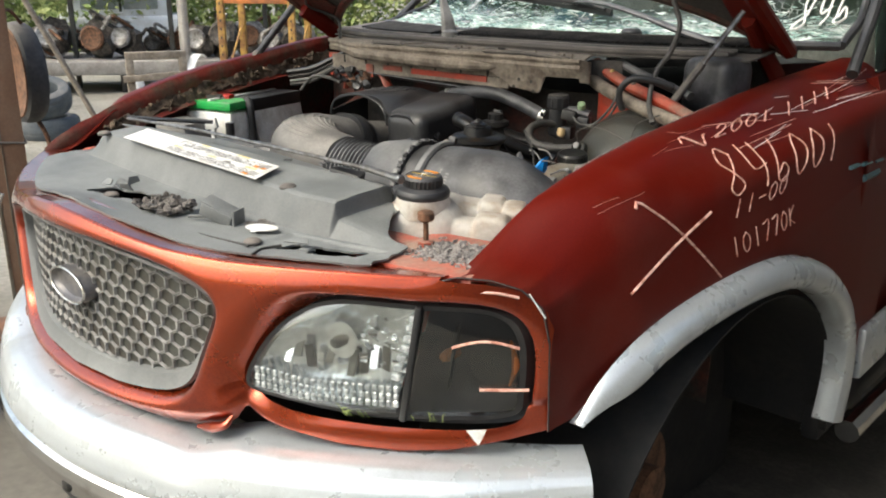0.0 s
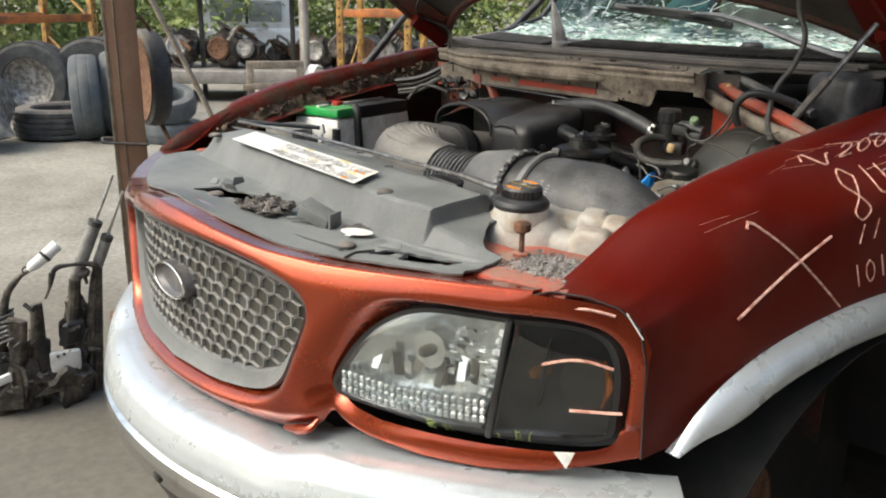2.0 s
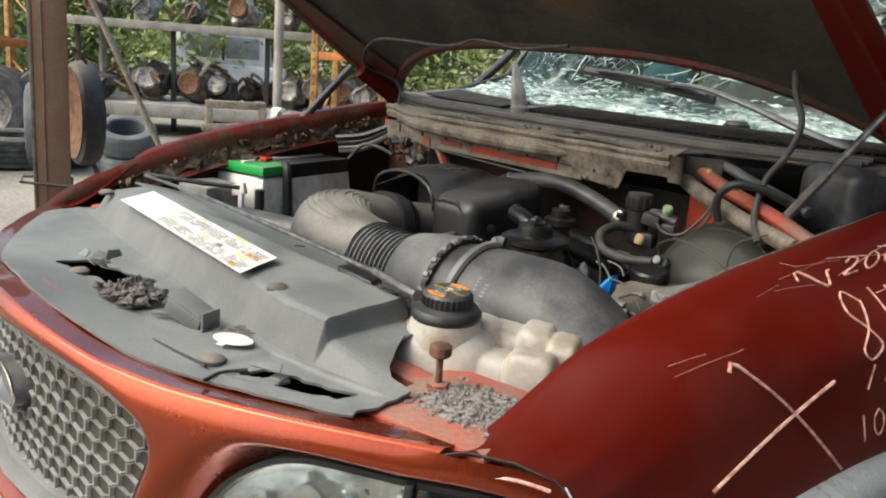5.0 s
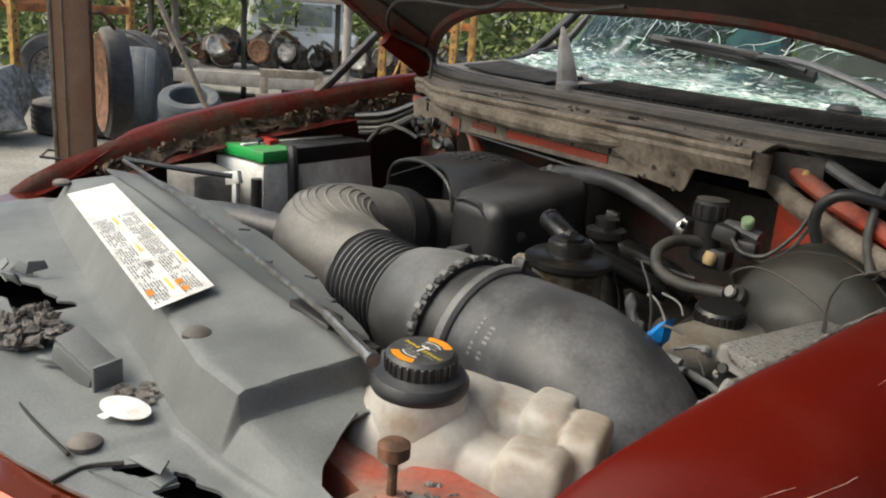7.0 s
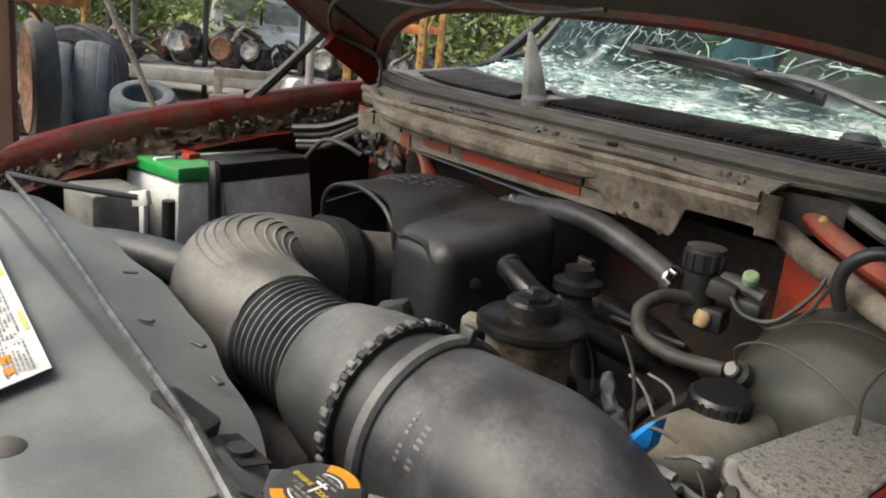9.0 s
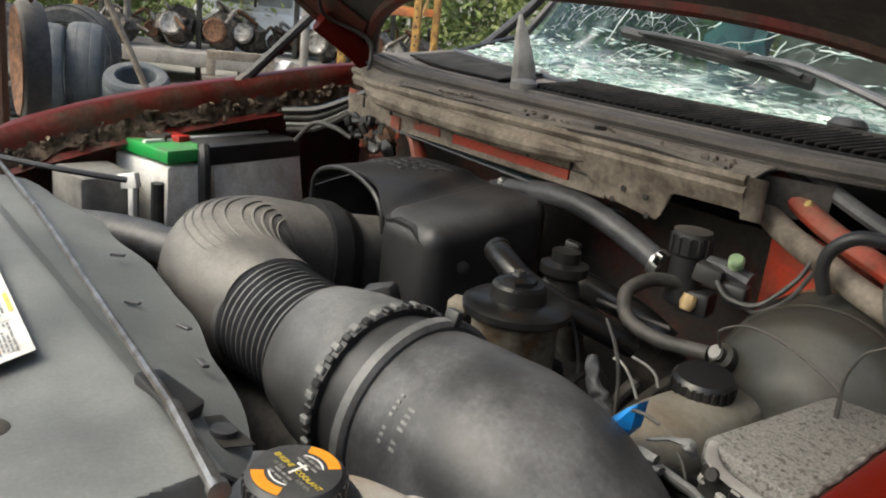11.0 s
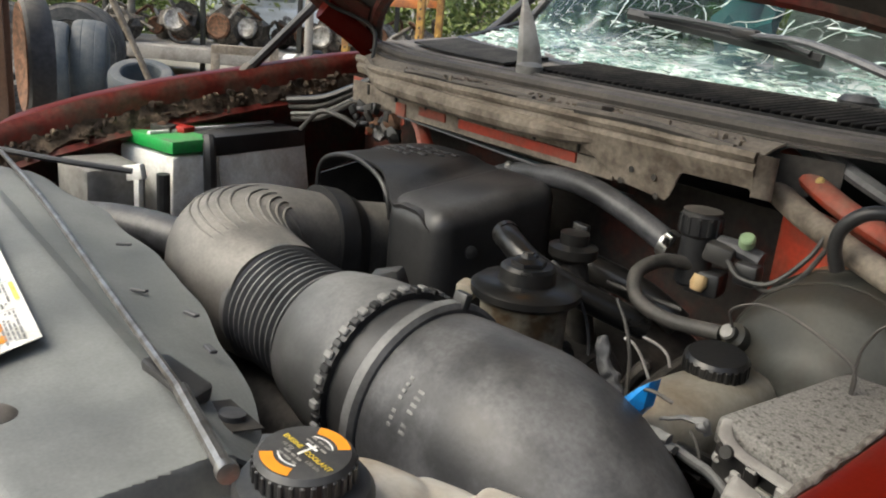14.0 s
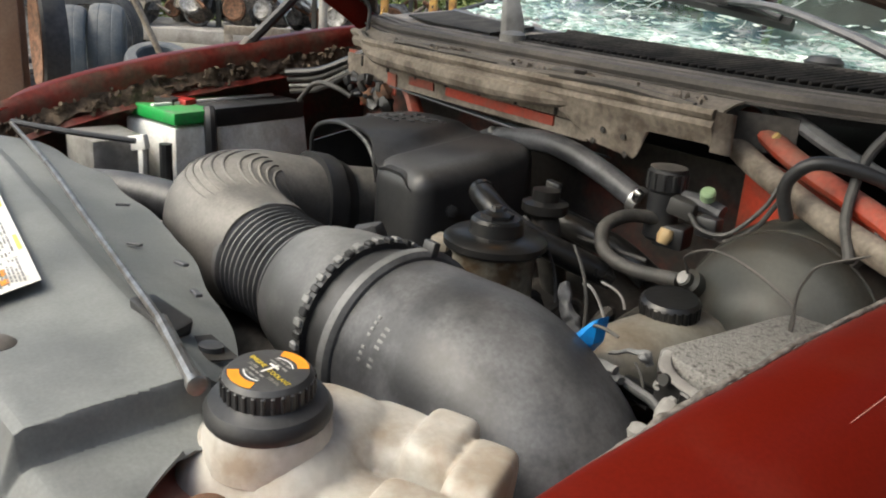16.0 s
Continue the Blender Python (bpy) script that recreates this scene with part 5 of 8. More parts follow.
def shield_point(u, v):
    """Cover over the radiator: flat shelf in front, a steep riser, a raised deck that ends in a step beside the tank."""
    end = interp(v, [0, 0.30, 0.50, 0.60, 0.72, 1.0], [0.636, 0.632, 0.626, 0.606, 0.512, 0.505])
    x = interp(u, [0, 0.72, 0.90, 1.0], [-0.66, 0.452, 0.512, end])
    x = min(x, end)
    front = nose_y(x) + 0.042
    base = max(interp(x, [-0.62, -0.3, 0.0, 0.24, 0.40, 0.48, 0.56, 0.64], [0.090, 0.062, 0.044, 0.036, 0.024, 0.036, 0.056, 0.078]), front + 0.012)
    soft = interp(x, [-0.3, 0.15], [0.016, 0.004])
    slope = interp(x, [-0.3, 0.3, 0.5], [0.034, 0.024, 0.020])
    ys = [front, front * 0.5 + base * 0.5, base - soft - 0.006, base, base + slope, base + slope + soft + 0.004, 0.20, 0.215, 0.228]
    deck = smoothstep(-0.63, -0.52, x)
    k = v * 8
    i = min(int(k), 7)
    f = k - i
    y = ys[i] * (1 - f) + ys[i + 1] * f
    over = smoothstep(0.478, 0.486, x + 0.14 * max(0, y - 0.09))
    top = 0.066 * deck * (1 - over) + over * interp(x, [0.486, 0.60], [0.034, 0.006])
    zs = [panel_high(x) + 0.006, 1.197, 1.197, 1.199, 1.196 + 0.96 * top, 1.198 + top, 1.200 + top * 1.05, 1.196 + top, 1.15]
    z = zs[i] * (1 - f) + zs[i + 1] * f
    z += 0.003 * noise.noise(Vector((x * 5, y * 9, 0))) + 0.0012 * noise.noise(Vector((x * 22, y * 30, 5)))
    # pressed recess along the shelf
    z -= 0.004 * smoothstep(0.40, 0.41, x) * (1 - smoothstep(0.60, 0.62, x)) * smoothstep(front + 0.03, front + 0.036, y) * (1 - smoothstep(base - 0.012, base - 0.006, y))
    edge = smoothstep(0.93, 1.0, u)
    return Vector((x + 0.008 * edge * noise.noise(Vector((0, y * 40, 2))), y + 0.006 * edge * noise.noise(Vector((y * 30, 0, 7))), z + 0.005 * edge * noise.noise(Vector((y * 25, 1, 3)))))


def in_gash(p):
    """Torn slot by the latch and the ragged tear near the lamp end."""
    w = 0.010 * noise.noise(p * 55)
    a = 0.445 + w < p.x < 0.585 and abs(p.y - (-0.016 + 0.45 * (p.x - 0.5))) < 0.019 + 0.012 * noise.noise(p * 38) and not (0.478 < p.x < 0.502 and p.y < -0.010)
    b = -0.19 + w < p.x < 0.01 + w and abs(p.y + 0.050 - 0.25 * (p.x + 0.1)) < 0.034 + 0.016 * noise.noise(p * 34)
    return a or b


def shield_sheet():
    bm = sheet(shield_point, 280, 112)
    bmesh.ops.delete(bm, geom=[f for f in bm.faces if in_gash(f.calc_center_median())], context="FACES")
    for _ in range(3):
        # even out the stair-steps of the torn edges
        rim = {v: [e.other_vert(v) for e in v.link_edges if len(e.link_faces) == 1] for v in bm.verts if v.is_boundary and abs(v.co.x) < 0.6 and -0.12 < v.co.y < 0.06}
        put = {v: v.co * 0.4 + sum((n.co for n in near), Vector()) * (0.6 / len(near)) for v, near in rim.items() if len(near) == 2}
        for v, co in put.items():
            v.co = co
    bmesh.ops.recalc_face_normals(bm, faces=bm.faces)
    bmesh.ops.solidify(bm, geom=bm.faces[:], thickness=0.004)
    return bm


panel = part("panel", shield_sheet(), SHIELD, shield, "dusty grey moulded plastic panel")
def flange_point(u, v):
    x = -0.62 + 1.07 * u
    y1 = interp(x, [-0.62, -0.34, -0.03, 0.23, 0.385, 0.45], [0.300, 0.348, 0.353, 0.316, 0.278, 0.262]) + 0.004 * math.sin(u * 31)
    return Vector((x, 0.212 + (y1 - 0.212) * v, 1.262 - 0.004 * u - 0.022 * v - 0.016 * v * u + 0.004 * math.sin(math.pi * v) * math.sin(9 * u)))


part("rear_flange", sheet(flange_point, 60, 8, 0.004), SHIELD, shield, "sloping rear flange of the cover")
part("foam_block", rough_up(box((0.075, 0.030, 0.016), (0.330, 0.216, 1.268), (0, 6, 12), bevel=0.006), 0.005, 50), BLACK, shield, "dark foam block under the rod")
# flat dark plate paints the shade of a recess in the flange
part("pocket_shade", plate([(-0.03, -0.018), (0.028, -0.012), (0.034, 0.016), (-0.024, 0.020)], 0.0015, pose(0.372, 0.246, 1.2445, -7, 3, 10)), DARK, shield)
part("pocket_boss", turned([(0.006, 0.0), (0.012, 0.0), (0.012, 0.006), (0.006, 0.007)], (0.378, 0.248, 1.2445), (0, 0.1, 1), 16), RUBBER, shield)
for k, (x, y) in enumerate(((0.24, 0.285), (0.15, 0.30), (0.05, 0.275), (-0.12, 0.31))):
    part("moulded_tab", box((0.020, 0.008, 0.004), (x, y, 1.2475 + 0.003 * (k % 2)), (-8, 0, 20 * k), bevel=0.001, segs=1), RUBBER, shield)
for x, y, z in ((0.318, 0.072, 1.263), (0.394, -0.069, 1.198), (-0.50, 0.10, 1.264), (-0.10, -0.09, 1.203)):
    part("push_rivet", turned([(0.017, -0.004), (0.017, 0.001), (0.012, 0.005), (0.001, 0.006)], (x, y, z), (0, 0.0, 1), 18), BROWN_DUST_PLASTIC, shield)
clip_bracket = join(box((0.075, 0.036, 0.006), (0.235, -0.028, 1.226), (10, 22, 24), bevel=0.002), box((0.006, 0.040, 0.034), (0.272, -0.016, 1.208), (0, 0, 24), bevel=0.002), box((0.070, 0.006, 0.024), (0.240, -0.046, 1.212), (0, 20, 24), bevel=0.002))
part("broken_bracket", clip_bracket, SHIELD, shield, "broken plastic bracket lying on the panel")
part("broken_bracket", box((0.040, 0.008, 0.006), (0.200, -0.060, 1.206), (0, 0, 40), bevel=0.001), SHIELD, shield)
part("torn_flap", plate([(0, 0), (0.05, 0.005), (0.04, 0.022), (0.01, 0.016)], 0.003, pose(0.455, -0.045, 1.204, 16, 0, 15), 0.001), SHIELD, shield)
part("square_tab", box((0.022, 0.020, 0.006), (0.490, -0.022, 1.194), (8, 0, 18), bevel=0.003), SHIELD, shield)
for k in range(5):
    part("torn_flap", plate([(0, 0), (0.035, 0.004), (0.03, 0.018), (0.005, 0.02)], 0.003, pose(-0.20 + 0.028 * k, -0.06 + 0.015 * (k % 3), 1.205, 40 + 25 * (k % 3), 20 * (k % 2), 50 * k), 0.001), SHIELD, shield)
part("panel_groove", tube([(0.0, -0.150, 1.197), (0.215, -0.118, 1.197), (0.324, -0.103, 1.197), (0.409, -0.088, 1.197)], 0.0025, 6), DARK, shield)
# dark sheet added below so the torn openings read as shaded depth
part("dark_backing", sheet(lambda u, v: Vector((-0.6 + 1.2 * u, -0.10 + 0.25 * v + 0.12 * (2 * u - 1) ** 2 * (1 - v), 1.13)), 10, 4, 0.004), DARK, shield)

PRINT_GREY = material("faded_grey_print", (0.27, 0.27, 0.265), 0.7)
YELLOW_PRINT = material("faded_yellow_print", (0.72, 0.58, 0.16), 0.7)
lab = thing("warning_label", (-0.06, 0.11, 1.27), "long white paper warning label with grey and yellow print", "label")


lw = Vector((-0.040, 0.089, 0.006))
la, ld = Vector((-0.355, 0.078, 1.272)) + lw * 0.42, Vector((0.605, -0.034, -0.003))
part("paper", sheet(lambda u, v: la + ld * u + lw * (v - 0.42) + Vector((0, 0, 0.003)), 20, 4, 0.0006), WHITE, lab)
rnd = random.Random(5)


def print_bar(u, v, w, h, mat):
    part("print_bar", sheet(lambda a, b: la + ld * (u + a * w) + lw * (v - 0.42 + (b - 0.5) * h) + Vector((0, 0, 0.0042)), 1, 1), mat, lab)


for blk_k in range(5):
    # five printed panels, each with a heading and lines of type
    u0 = 0.345 + 0.130 * blk_k
    print_bar(u0 - 0.006, 0.5, 0.0016, 0.92, PRINT_GREY)
    for side_k in range(2):
        v0 = 0.04 + 0.49 * side_k
        if (blk_k + side_k) % 2 == 0:
            print_bar(u0 + 0.004, v0 + 0.40, rnd.uniform(0.05, 0.09), 0.055, YELLOW_PRINT)
        elif blk_k == 3:
            print_bar(u0 + 0.006, v0 + 0.36, 0.035, 0.12, PRINT)
        for row in range(7):
            u = u0 + 0.002
            while u < u0 + 0.112:
                w = rnd.uniform(0.006, 0.030)
                if rnd.random() < 0.86 and not (side_k == 0 and row == 6 and u > u0 + 0.08):
                    print_bar(u, v0 + 0.028 + 0.046 * row, min(w, u0 + 0.118 - u), 0.026, PRINT if rnd.random() < 0.25 else PRINT_GREY)
                u += w + 0.004
for u, v, w, h in ((0.900, 0.60, 0.030, 0.13), (0.945, 0.60, 0.026, 0.13), (0.900, 0.10, 0.034, 0.11)):
    print_bar(u, v, w, h, ORANGE)
st = thing("oval_sticker", (0.351, -0.018, 1.2), "blank white oval paper sticker", "sticker")
part("paper", join(plate([(0.034 * math.cos(2 * math.pi * k / 32), 0.021 * math.sin(2 * math.pi * k / 32)) for k in range(32)], 0.0008, pose(0.351, -0.018, 1.2045, 0, 0, 20)),
                   plate([(-0.006, -0.03), (0.006, -0.03), (0.006, -0.02), (-0.006, -0.02)], 0.0008, pose(0.351, -0.018, 1.2043, 0, 0, 20))), WHITE, st)


def dirt_pile(at, size, seed, name, label):
    bms = [lump((at[0] + size[0] * rnd.uniform(-0.9, 0.9), at[1] + size[1] * rnd.uniform(-0.9, 0.9), at[2] + size[2] * rnd.uniform(0, 0.5)),
                [s * rnd.uniform(0.06, 0.22) for s in (size[0], size[0], size[2] * 1.4)], seed + k, 2, 1.3, 3.0) for k in range(60)]
    one(name, join(*bms), DIRT, label, "dirt", kind="stuff", sharp=0.3)


part("panel_groove", tube([(0.454, -0.112, 1.197), (0.440, -0.080, 1.197), (0.449, -0.046, 1.197)], 0.0025, 6), DARK, shield)
strap = part("side_bracket", plate([(0, 0), (0.085, 0.0), (0.080, 0.040), (0.0, 0.046)], 0.004, pose(0.425, 0.256, 1.248, 12, 14, -42), 0.001), RUBBER, shield, "grey bracket between cover and tank")
dirt_pile((0.09, -0.065, 1.202), (0.060, 0.045, 0.034), 10, "dirt_clump", "clump of grey dirt and debris on the plastic shield")
grit_rnd = random.Random(8)
grit = [sheet(lambda u, v: Vector((0.622 + 0.145 * u - 0.02 * v, 0.075 + 0.135 * v + 0.02 * u, 1.1885 + 0.010 * math.sin(math.pi * u) * math.sin(math.pi * v) * (0.6 + noise.noise(Vector((u * 9, v * 9, 3)))))), 26, 24)]
for k in range(260):
    u, v = grit_rnd.uniform(0.02, 0.98), grit_rnd.uniform(0.02, 0.98)
    grit.append(lump((0.622 + 0.145 * u - 0.02 * v, 0.075 + 0.135 * v + 0.02 * u, 1.190 + 0.007 * math.sin(math.pi * u) * math.sin(math.pi * v)), [grit_rnd.uniform(0.0012, 0.0040) for _ in range(3)], k, 1, 1.2, 3.0))
one("loose_grit", join(*grit), material("grey_grit", (0.27, 0.25, 0.235), 0.95, 0.0, (0.10, 0.088, 0.078), 0.35, 140, 0.35, 0.6, 400), "loose grey grit lying on the red radiator support", "dirt", kind="stuff", sharp=0.3)
dirt_pile((0.315, 0.005, 1.199), (0.03, 0.025, 0.003), 70, "dirt_clump", "crumbs of dirt on the plastic shield")

bolt = thing("hood_bumper_bolt", (0.617, 0.151, 1.19), "brown rubber-topped hood stop bolt on the red support", "bolt")
part("shank", turned([(0.005, 0.0), (0.005, 0.055)], (0.620, 0.150, 1.195), (0, 0, 1), 10), RUST, bolt)
part("base_nut", turned([(0.015, 0.0), (0.015, 0.009), (0.008, 0.011)], (0.620, 0.150, 1.189), (0, 0, 1), 6), RED_BAY, bolt)
part("rubber_top", turned([(0.011, 0.0), (0.0155, 0.004), (0.0155, 0.016), (0.011, 0.019), (0.001, 0.019)], (0.620, 0.150, 1.236), (0, 0, 1), 14), RUST, bolt)

rod = thing("hood_prop_rod", (0.52, 0.18, 1.28), "thin dusty steel prop rod lying along the radiator cover", "prop rod")
part("shaft", tube([(-0.699, 0.268, 1.262), (-0.3, 0.245, 1.280), (0.1, 0.215, 1.290), (0.42, 0.192, 1.296)], 0.0042, 8), ROD, rod)
part("sleeve", tube([(0.40, 0.194, 1.296), (0.522, 0.180, 1.293)], 0.0064, 10), ROD, rod)
part("tip", turned([(0.0085, 0), (0.0085, 0.008), (0.006, 0.009)], (0.520, 0.1805, 1.293), (1, -0.11, 0), 12), ROD, rod)
rod2 = thing("hood_latch_cable", (-0.5, 0.3, 1.24), "black cable rod running from the radiator cover to the battery", "cable")
part("wire", tube([(-0.699, 0.268, 1.265), (-0.62, 0.36, 1.255), (-0.555, 0.46, 1.245)], 0.006, 8), BLACK, rod2)

# ---- battery ----
batt = thing("battery", (-0.72, 0.75, 1.08), "white car battery with green lid and black heat shield", "battery")
part("case", box((0.185, 0.325, 0.175), (-0.748, 0.715, 1.165), bevel=0.008), BATT, batt)
part("lid", box((0.190, 0.330, 0.028), (-0.748, 0.715, 1.272), bevel=0.006), GREEN, batt, "bright green battery lid")
part("cover", box((0.085, 0.25, 0.030), (-0.692, 0.772, 1.273), bevel=0.006), BLACK, batt, "black plastic cover along the battery")
part("cover_side", box((0.010, 0.25, 0.040), (-0.652, 0.772, 1.268), bevel=0.003), BLACK, batt)
part("lid_edge", rough_up(box((0.012, 0.325, 0.007), (-0.741, 0.717, 1.2885), bevel=0.002), 0.002, 50), BATT, batt, "pale dusty rim along the lid")
part("side_shield", box((0.006, 0.240, 0.16), (-0.640, 0.780, 1.175), (0, -10, 0), bevel=0.002), BATT, batt)
part("hold_down", tube([(-0.660, 0.640, 1.288), (-0.640, 0.628, 1.26), (-0.632, 0.625, 1.18), (-0.628, 0.622, 1.09)], 0.013, 8, flat=0.8), BLACK, batt)
part("terminal", turned([(0.012, 0), (0.011, 0.022), (0.004, 0.026)], (-0.765, 0.605, 1.278), (0, 0, 1), 12), RUST, batt)
part("clamp", box((0.05, 0.035, 0.018), (-0.762, 0.608, 1.290), (0, 0, 20), bevel=0.004), DARK, batt)
part("red_cap", box((0.05, 0.035, 0.02), (-0.745, 0.635, 1.288), (0, 0, 10), bevel=0.005), material("red_cap", (0.45, 0.03, 0.02), 0.5), batt)
part("tray", box((0.22, 0.33, 0.02), (-0.735, 0.73, 1.07), bevel=0.005), BLACK, batt)
batt.location, batt.rotation_euler = (-0.725, 0.7315, 1.08), (0, 0, radians(15))
hold = thing("fuse_bracket", (-0.60, 0.50, 1.15), "grey plastic bracket in front of the battery", "bracket")
part("bracket", box((0.058, 0.014, 0.030), (-0.607, 0.478, 1.230), (0, -14, 25), bevel=0.003), BATT, hold)
for k in range(2):
    part("bracket_tooth", box((0.014, 0.012, 0.066), (-0.628 + 0.034 * k, 0.468 + 0.016 * k, 1.188), (0, 0, 25), bevel=0.002), BATT, hold)
part("box", box((0.14, 0.12, 0.10), (-0.68, 0.44, 1.19), (0, 0, 8), bevel=0.012), STUB, hold)
part("post", tube([(-0.56, 0.52, 1.10), (-0.56, 0.52, 1.235)], 0.013, 10), BLACK, hold)

# ---- coolant reservoir ----
res = thing("coolant_reservoir", (0.56, 0.27, 1.05), "aged cream plastic coolant reservoir with lobed end", "coolant reservoir")


def blob(at, size, seed=0, power=3.0, n=20):
    """Rounded box by a superellipsoid."""
    rings = []
    for i in range(1, n):
        p = -math.pi / 2 + math.pi * i / n
        cp, sp = abs(math.cos(p)) ** (2 / power), math.copysign(abs(math.sin(p)) ** (2 / power), math.sin(p))
        ring = []
        for k in range(28):
            a = 2 * math.pi * k / 28
            c, s = math.cos(a), math.sin(a)
            ring.append(Vector((at[0] + size[0] * cp * math.copysign(abs(c) ** (2 / power), c), at[1] + size[1] * cp * math.copysign(abs(s) ** (2 / power), s), at[2] + size[2] * sp)))
        rings.append(ring)
    return loft(rings)


def res_blob(at, size, power=3.4, turn=32):
    b = blob((0, 0, 0), size, 0, power, 18)
    b.transform(pose(*at, 0, 5, turn))
    return b


# one blow-moulded shell: shoulder round the cap, two pads and three lobes, run together with soft creases
tank = part("body", join(res_blob((0.516, 0.252, 1.168), (0.084, 0.072, 0.080), 2.7), res_blob((0.512, 0.305, 1.176), (0.062, 0.056, 0.066), 3.0), res_blob((0.592, 0.312, 1.116), (0.118, 0.070, 0.082), 5.0),
                         res_blob((0.545, 0.346, 1.180), (0.040, 0.046, 0.048), 4.0), res_blob((0.588, 0.276, 1.163), (0.066, 0.038, 0.050), 3.6),
                         res_blob((0.590, 0.372, 1.188), (0.026, 0.044, 0.047), 5.5), res_blob((0.644, 0.374, 1.184), (0.024, 0.046, 0.047), 5.5), res_blob((0.650, 0.298, 1.176), (0.036, 0.030, 0.050), 5.0)), CREAM, res, "cream shell with rounded lobes", sharp=4)
fuse_shell = tank.modifiers.new("fuse", "REMESH")
fuse_shell.mode, fuse_shell.voxel_size, fuse_shell.use_smooth_shade = "VOXEL", 0.0030, True
soften = tank.modifiers.new("soften", "SMOOTH")
soften.factor, soften.iterations = 0.5, 3
part("neck", turned([(0.056, -0.015), (0.054, 0.010), (0.050, 0.024), (0.032, 0.028)], (0.524, 0.241, 1.230), (0.04, -0.03, 1), 28), CREAM, res)
cap = part("cap", turned([(0.050, -0.010), (0.0535, -0.004), (0.0535, 0.002), (0.049, 0.009), (0.040, 0.012), (0.0375, 0.014), (0.0375, 0.030), (0.034, 0.034), (0.001, 0.034)], (0.524, 0.241, 1.258), (0.04, -0.03, 1), 36), BLACK, res, "black ribbed screw cap with orange print")
capm = Matrix.Translation((0.524, 0.241, 1.258)) @ Vector((0.04, -0.03, 1)).to_track_quat("Z", "Y").to_matrix().to_4x4()
for k in range(30):
    a = 2 * math.pi * k / 30
    b = box((0.0035, 0.004, 0.015), (0.0376, 0, 0.022), bevel=0.001, segs=1)
    b.transform(capm @ pose(0, 0, 0, 0, 0, math.degrees(a)))
    part("cap_rib", b, BLACK, cap)


def cap_arc(a0, a1, r0, r1, mat, label=""):
    def fn(u, v):
        a = radians(a0 + (a1 - a0) * u)
        r = r0 + (r1 - r0) * v
        return capm @ Vector((r * math.cos(a), r * math.sin(a), 0.0346))
    part("cap_print", sheet(fn, 12, 2), mat, cap, label)


cap_arc(10, 78, 0.0235, 0.0330, ORANGE, "orange warning arc")
cap_arc(188, 256, 0.0235, 0.0330, ORANGE, "orange warning arc")
cap_arc(8, 80, 0.0190, 0.0205, WHITE)
cap_arc(186, 258, 0.0190, 0.0205, WHITE)
def lettering(text, size, m, mat, parent):
    """Flat words from the built-in font as one mesh."""
    curve = bpy.data.curves.new("words", "FONT")
    curve.body, curve.size, curve.align_x, curve.align_y, curve.extrude = text, size, "CENTER", "CENTER", 0.0002
    ob = bpy.data.objects.new("words", curve)
    scene.collection.objects.link(ob)
    bm = bmesh.new()
    me = bpy.data.meshes.new_from_object(ob)
    bm.from_mesh(me)
    bpy.data.objects.remove(ob)
    bpy.data.curves.remove(curve)
    bpy.data.meshes.remove(me)
    bm.transform(m)
    part("lettering", bm, mat, parent, flat=True)


for text, size, at, mt in (("ENGINE", 0.0062, (-0.0155, 0.0), YELLOW), ("COOLANT", 0.0062, (0.0165, -0.001), YELLOW), ("16 PSI", 0.0050, (-0.013, -0.0065), STUB), ("110 kPa", 0.0050, (0.019, -0.0075), STUB)):
    lettering(text, size, capm @ pose(0, 0, 0.0350, 0, 0, -46) @ pose(at[0], at[1], 0), mt, cap)
prnd = random.Random(8)
for row in (-3, -2, 2, 3):
    off, x = 0.0050 * row, -0.012
    while x < 0.010:
        w = prnd.uniform(0.004, 0.008)
        part("cap_print", plate([(x, -0.0009), (x + w, -0.0009), (x + w, 0.0009), (x, 0.0009)], 0.0004, capm @ pose(0, 0, 0.0344, 0, 0, -46) @ Matrix.Translation((0, off, 0))), STUB, cap)
        x += w + 0.002
part("cap_print", join(plate([(-0.001, -0.008), (0.001, -0.008), (0.001, 0.008), (-0.001, 0.008)], 0.0005, capm @ pose(0.001, 0.0005, 0.0347, 0, 0, -46)), plate([(-0.006, -0.001), (0.006, -0.001), (0.006, 0.001), (-0.006, 0.001)], 0.0005, capm @ pose(0.004, 0.0045, 0.0347, 0, 0, -46))), WHITE, cap)

# ---- air intake ----
intake = thing("air_intake", (0.2, 0.47, 1.1), "dusty black air intake tract with ribbed elbow and bellows", "air intake")
AX0, AX1 = Vector((0.005, 0.470, 1.190)), Vector((0.62, 0.535, 1.165))
AXD = (AX1 - AX0).normalized()


def along(profile, n=48):
    """Lathe along the intake's axis: (distance, radius)."""
    return turned([(r, d) for d, r in profile], AX0, AXD, n, True)


elbow_line = [AX0 + AXD * 0.02, Vector((-0.030, 0.466, 1.191))]
elbow_line += [Vector((-0.075 + 0.103 * math.cos(radians(a)), 0.565 + 0.103 * math.sin(radians(a)), 1.193 + (270 - a) * 0.00005)) for a in (270, 247, 225, 202, 180)]
elbow_line += [Vector((-0.174, 0.640, 1.194)), Vector((-0.169, 0.72, 1.189)), Vector((-0.165, 0.80, 1.185))]
ELBOW_R = [0.080, 0.086, 0.094, 0.101, 0.104, 0.103, 0.097, 0.084, 0.070, 0.064]
ELBOW_DUST = material("dust_coated_moulding", (0.060, 0.058, 0.055), 0.5, 0.0, (0.105, 0.099, 0.091), 0.5, 9, 0.12, 0.06, 200, (0.34, 0.322, 0.295), 0.68)
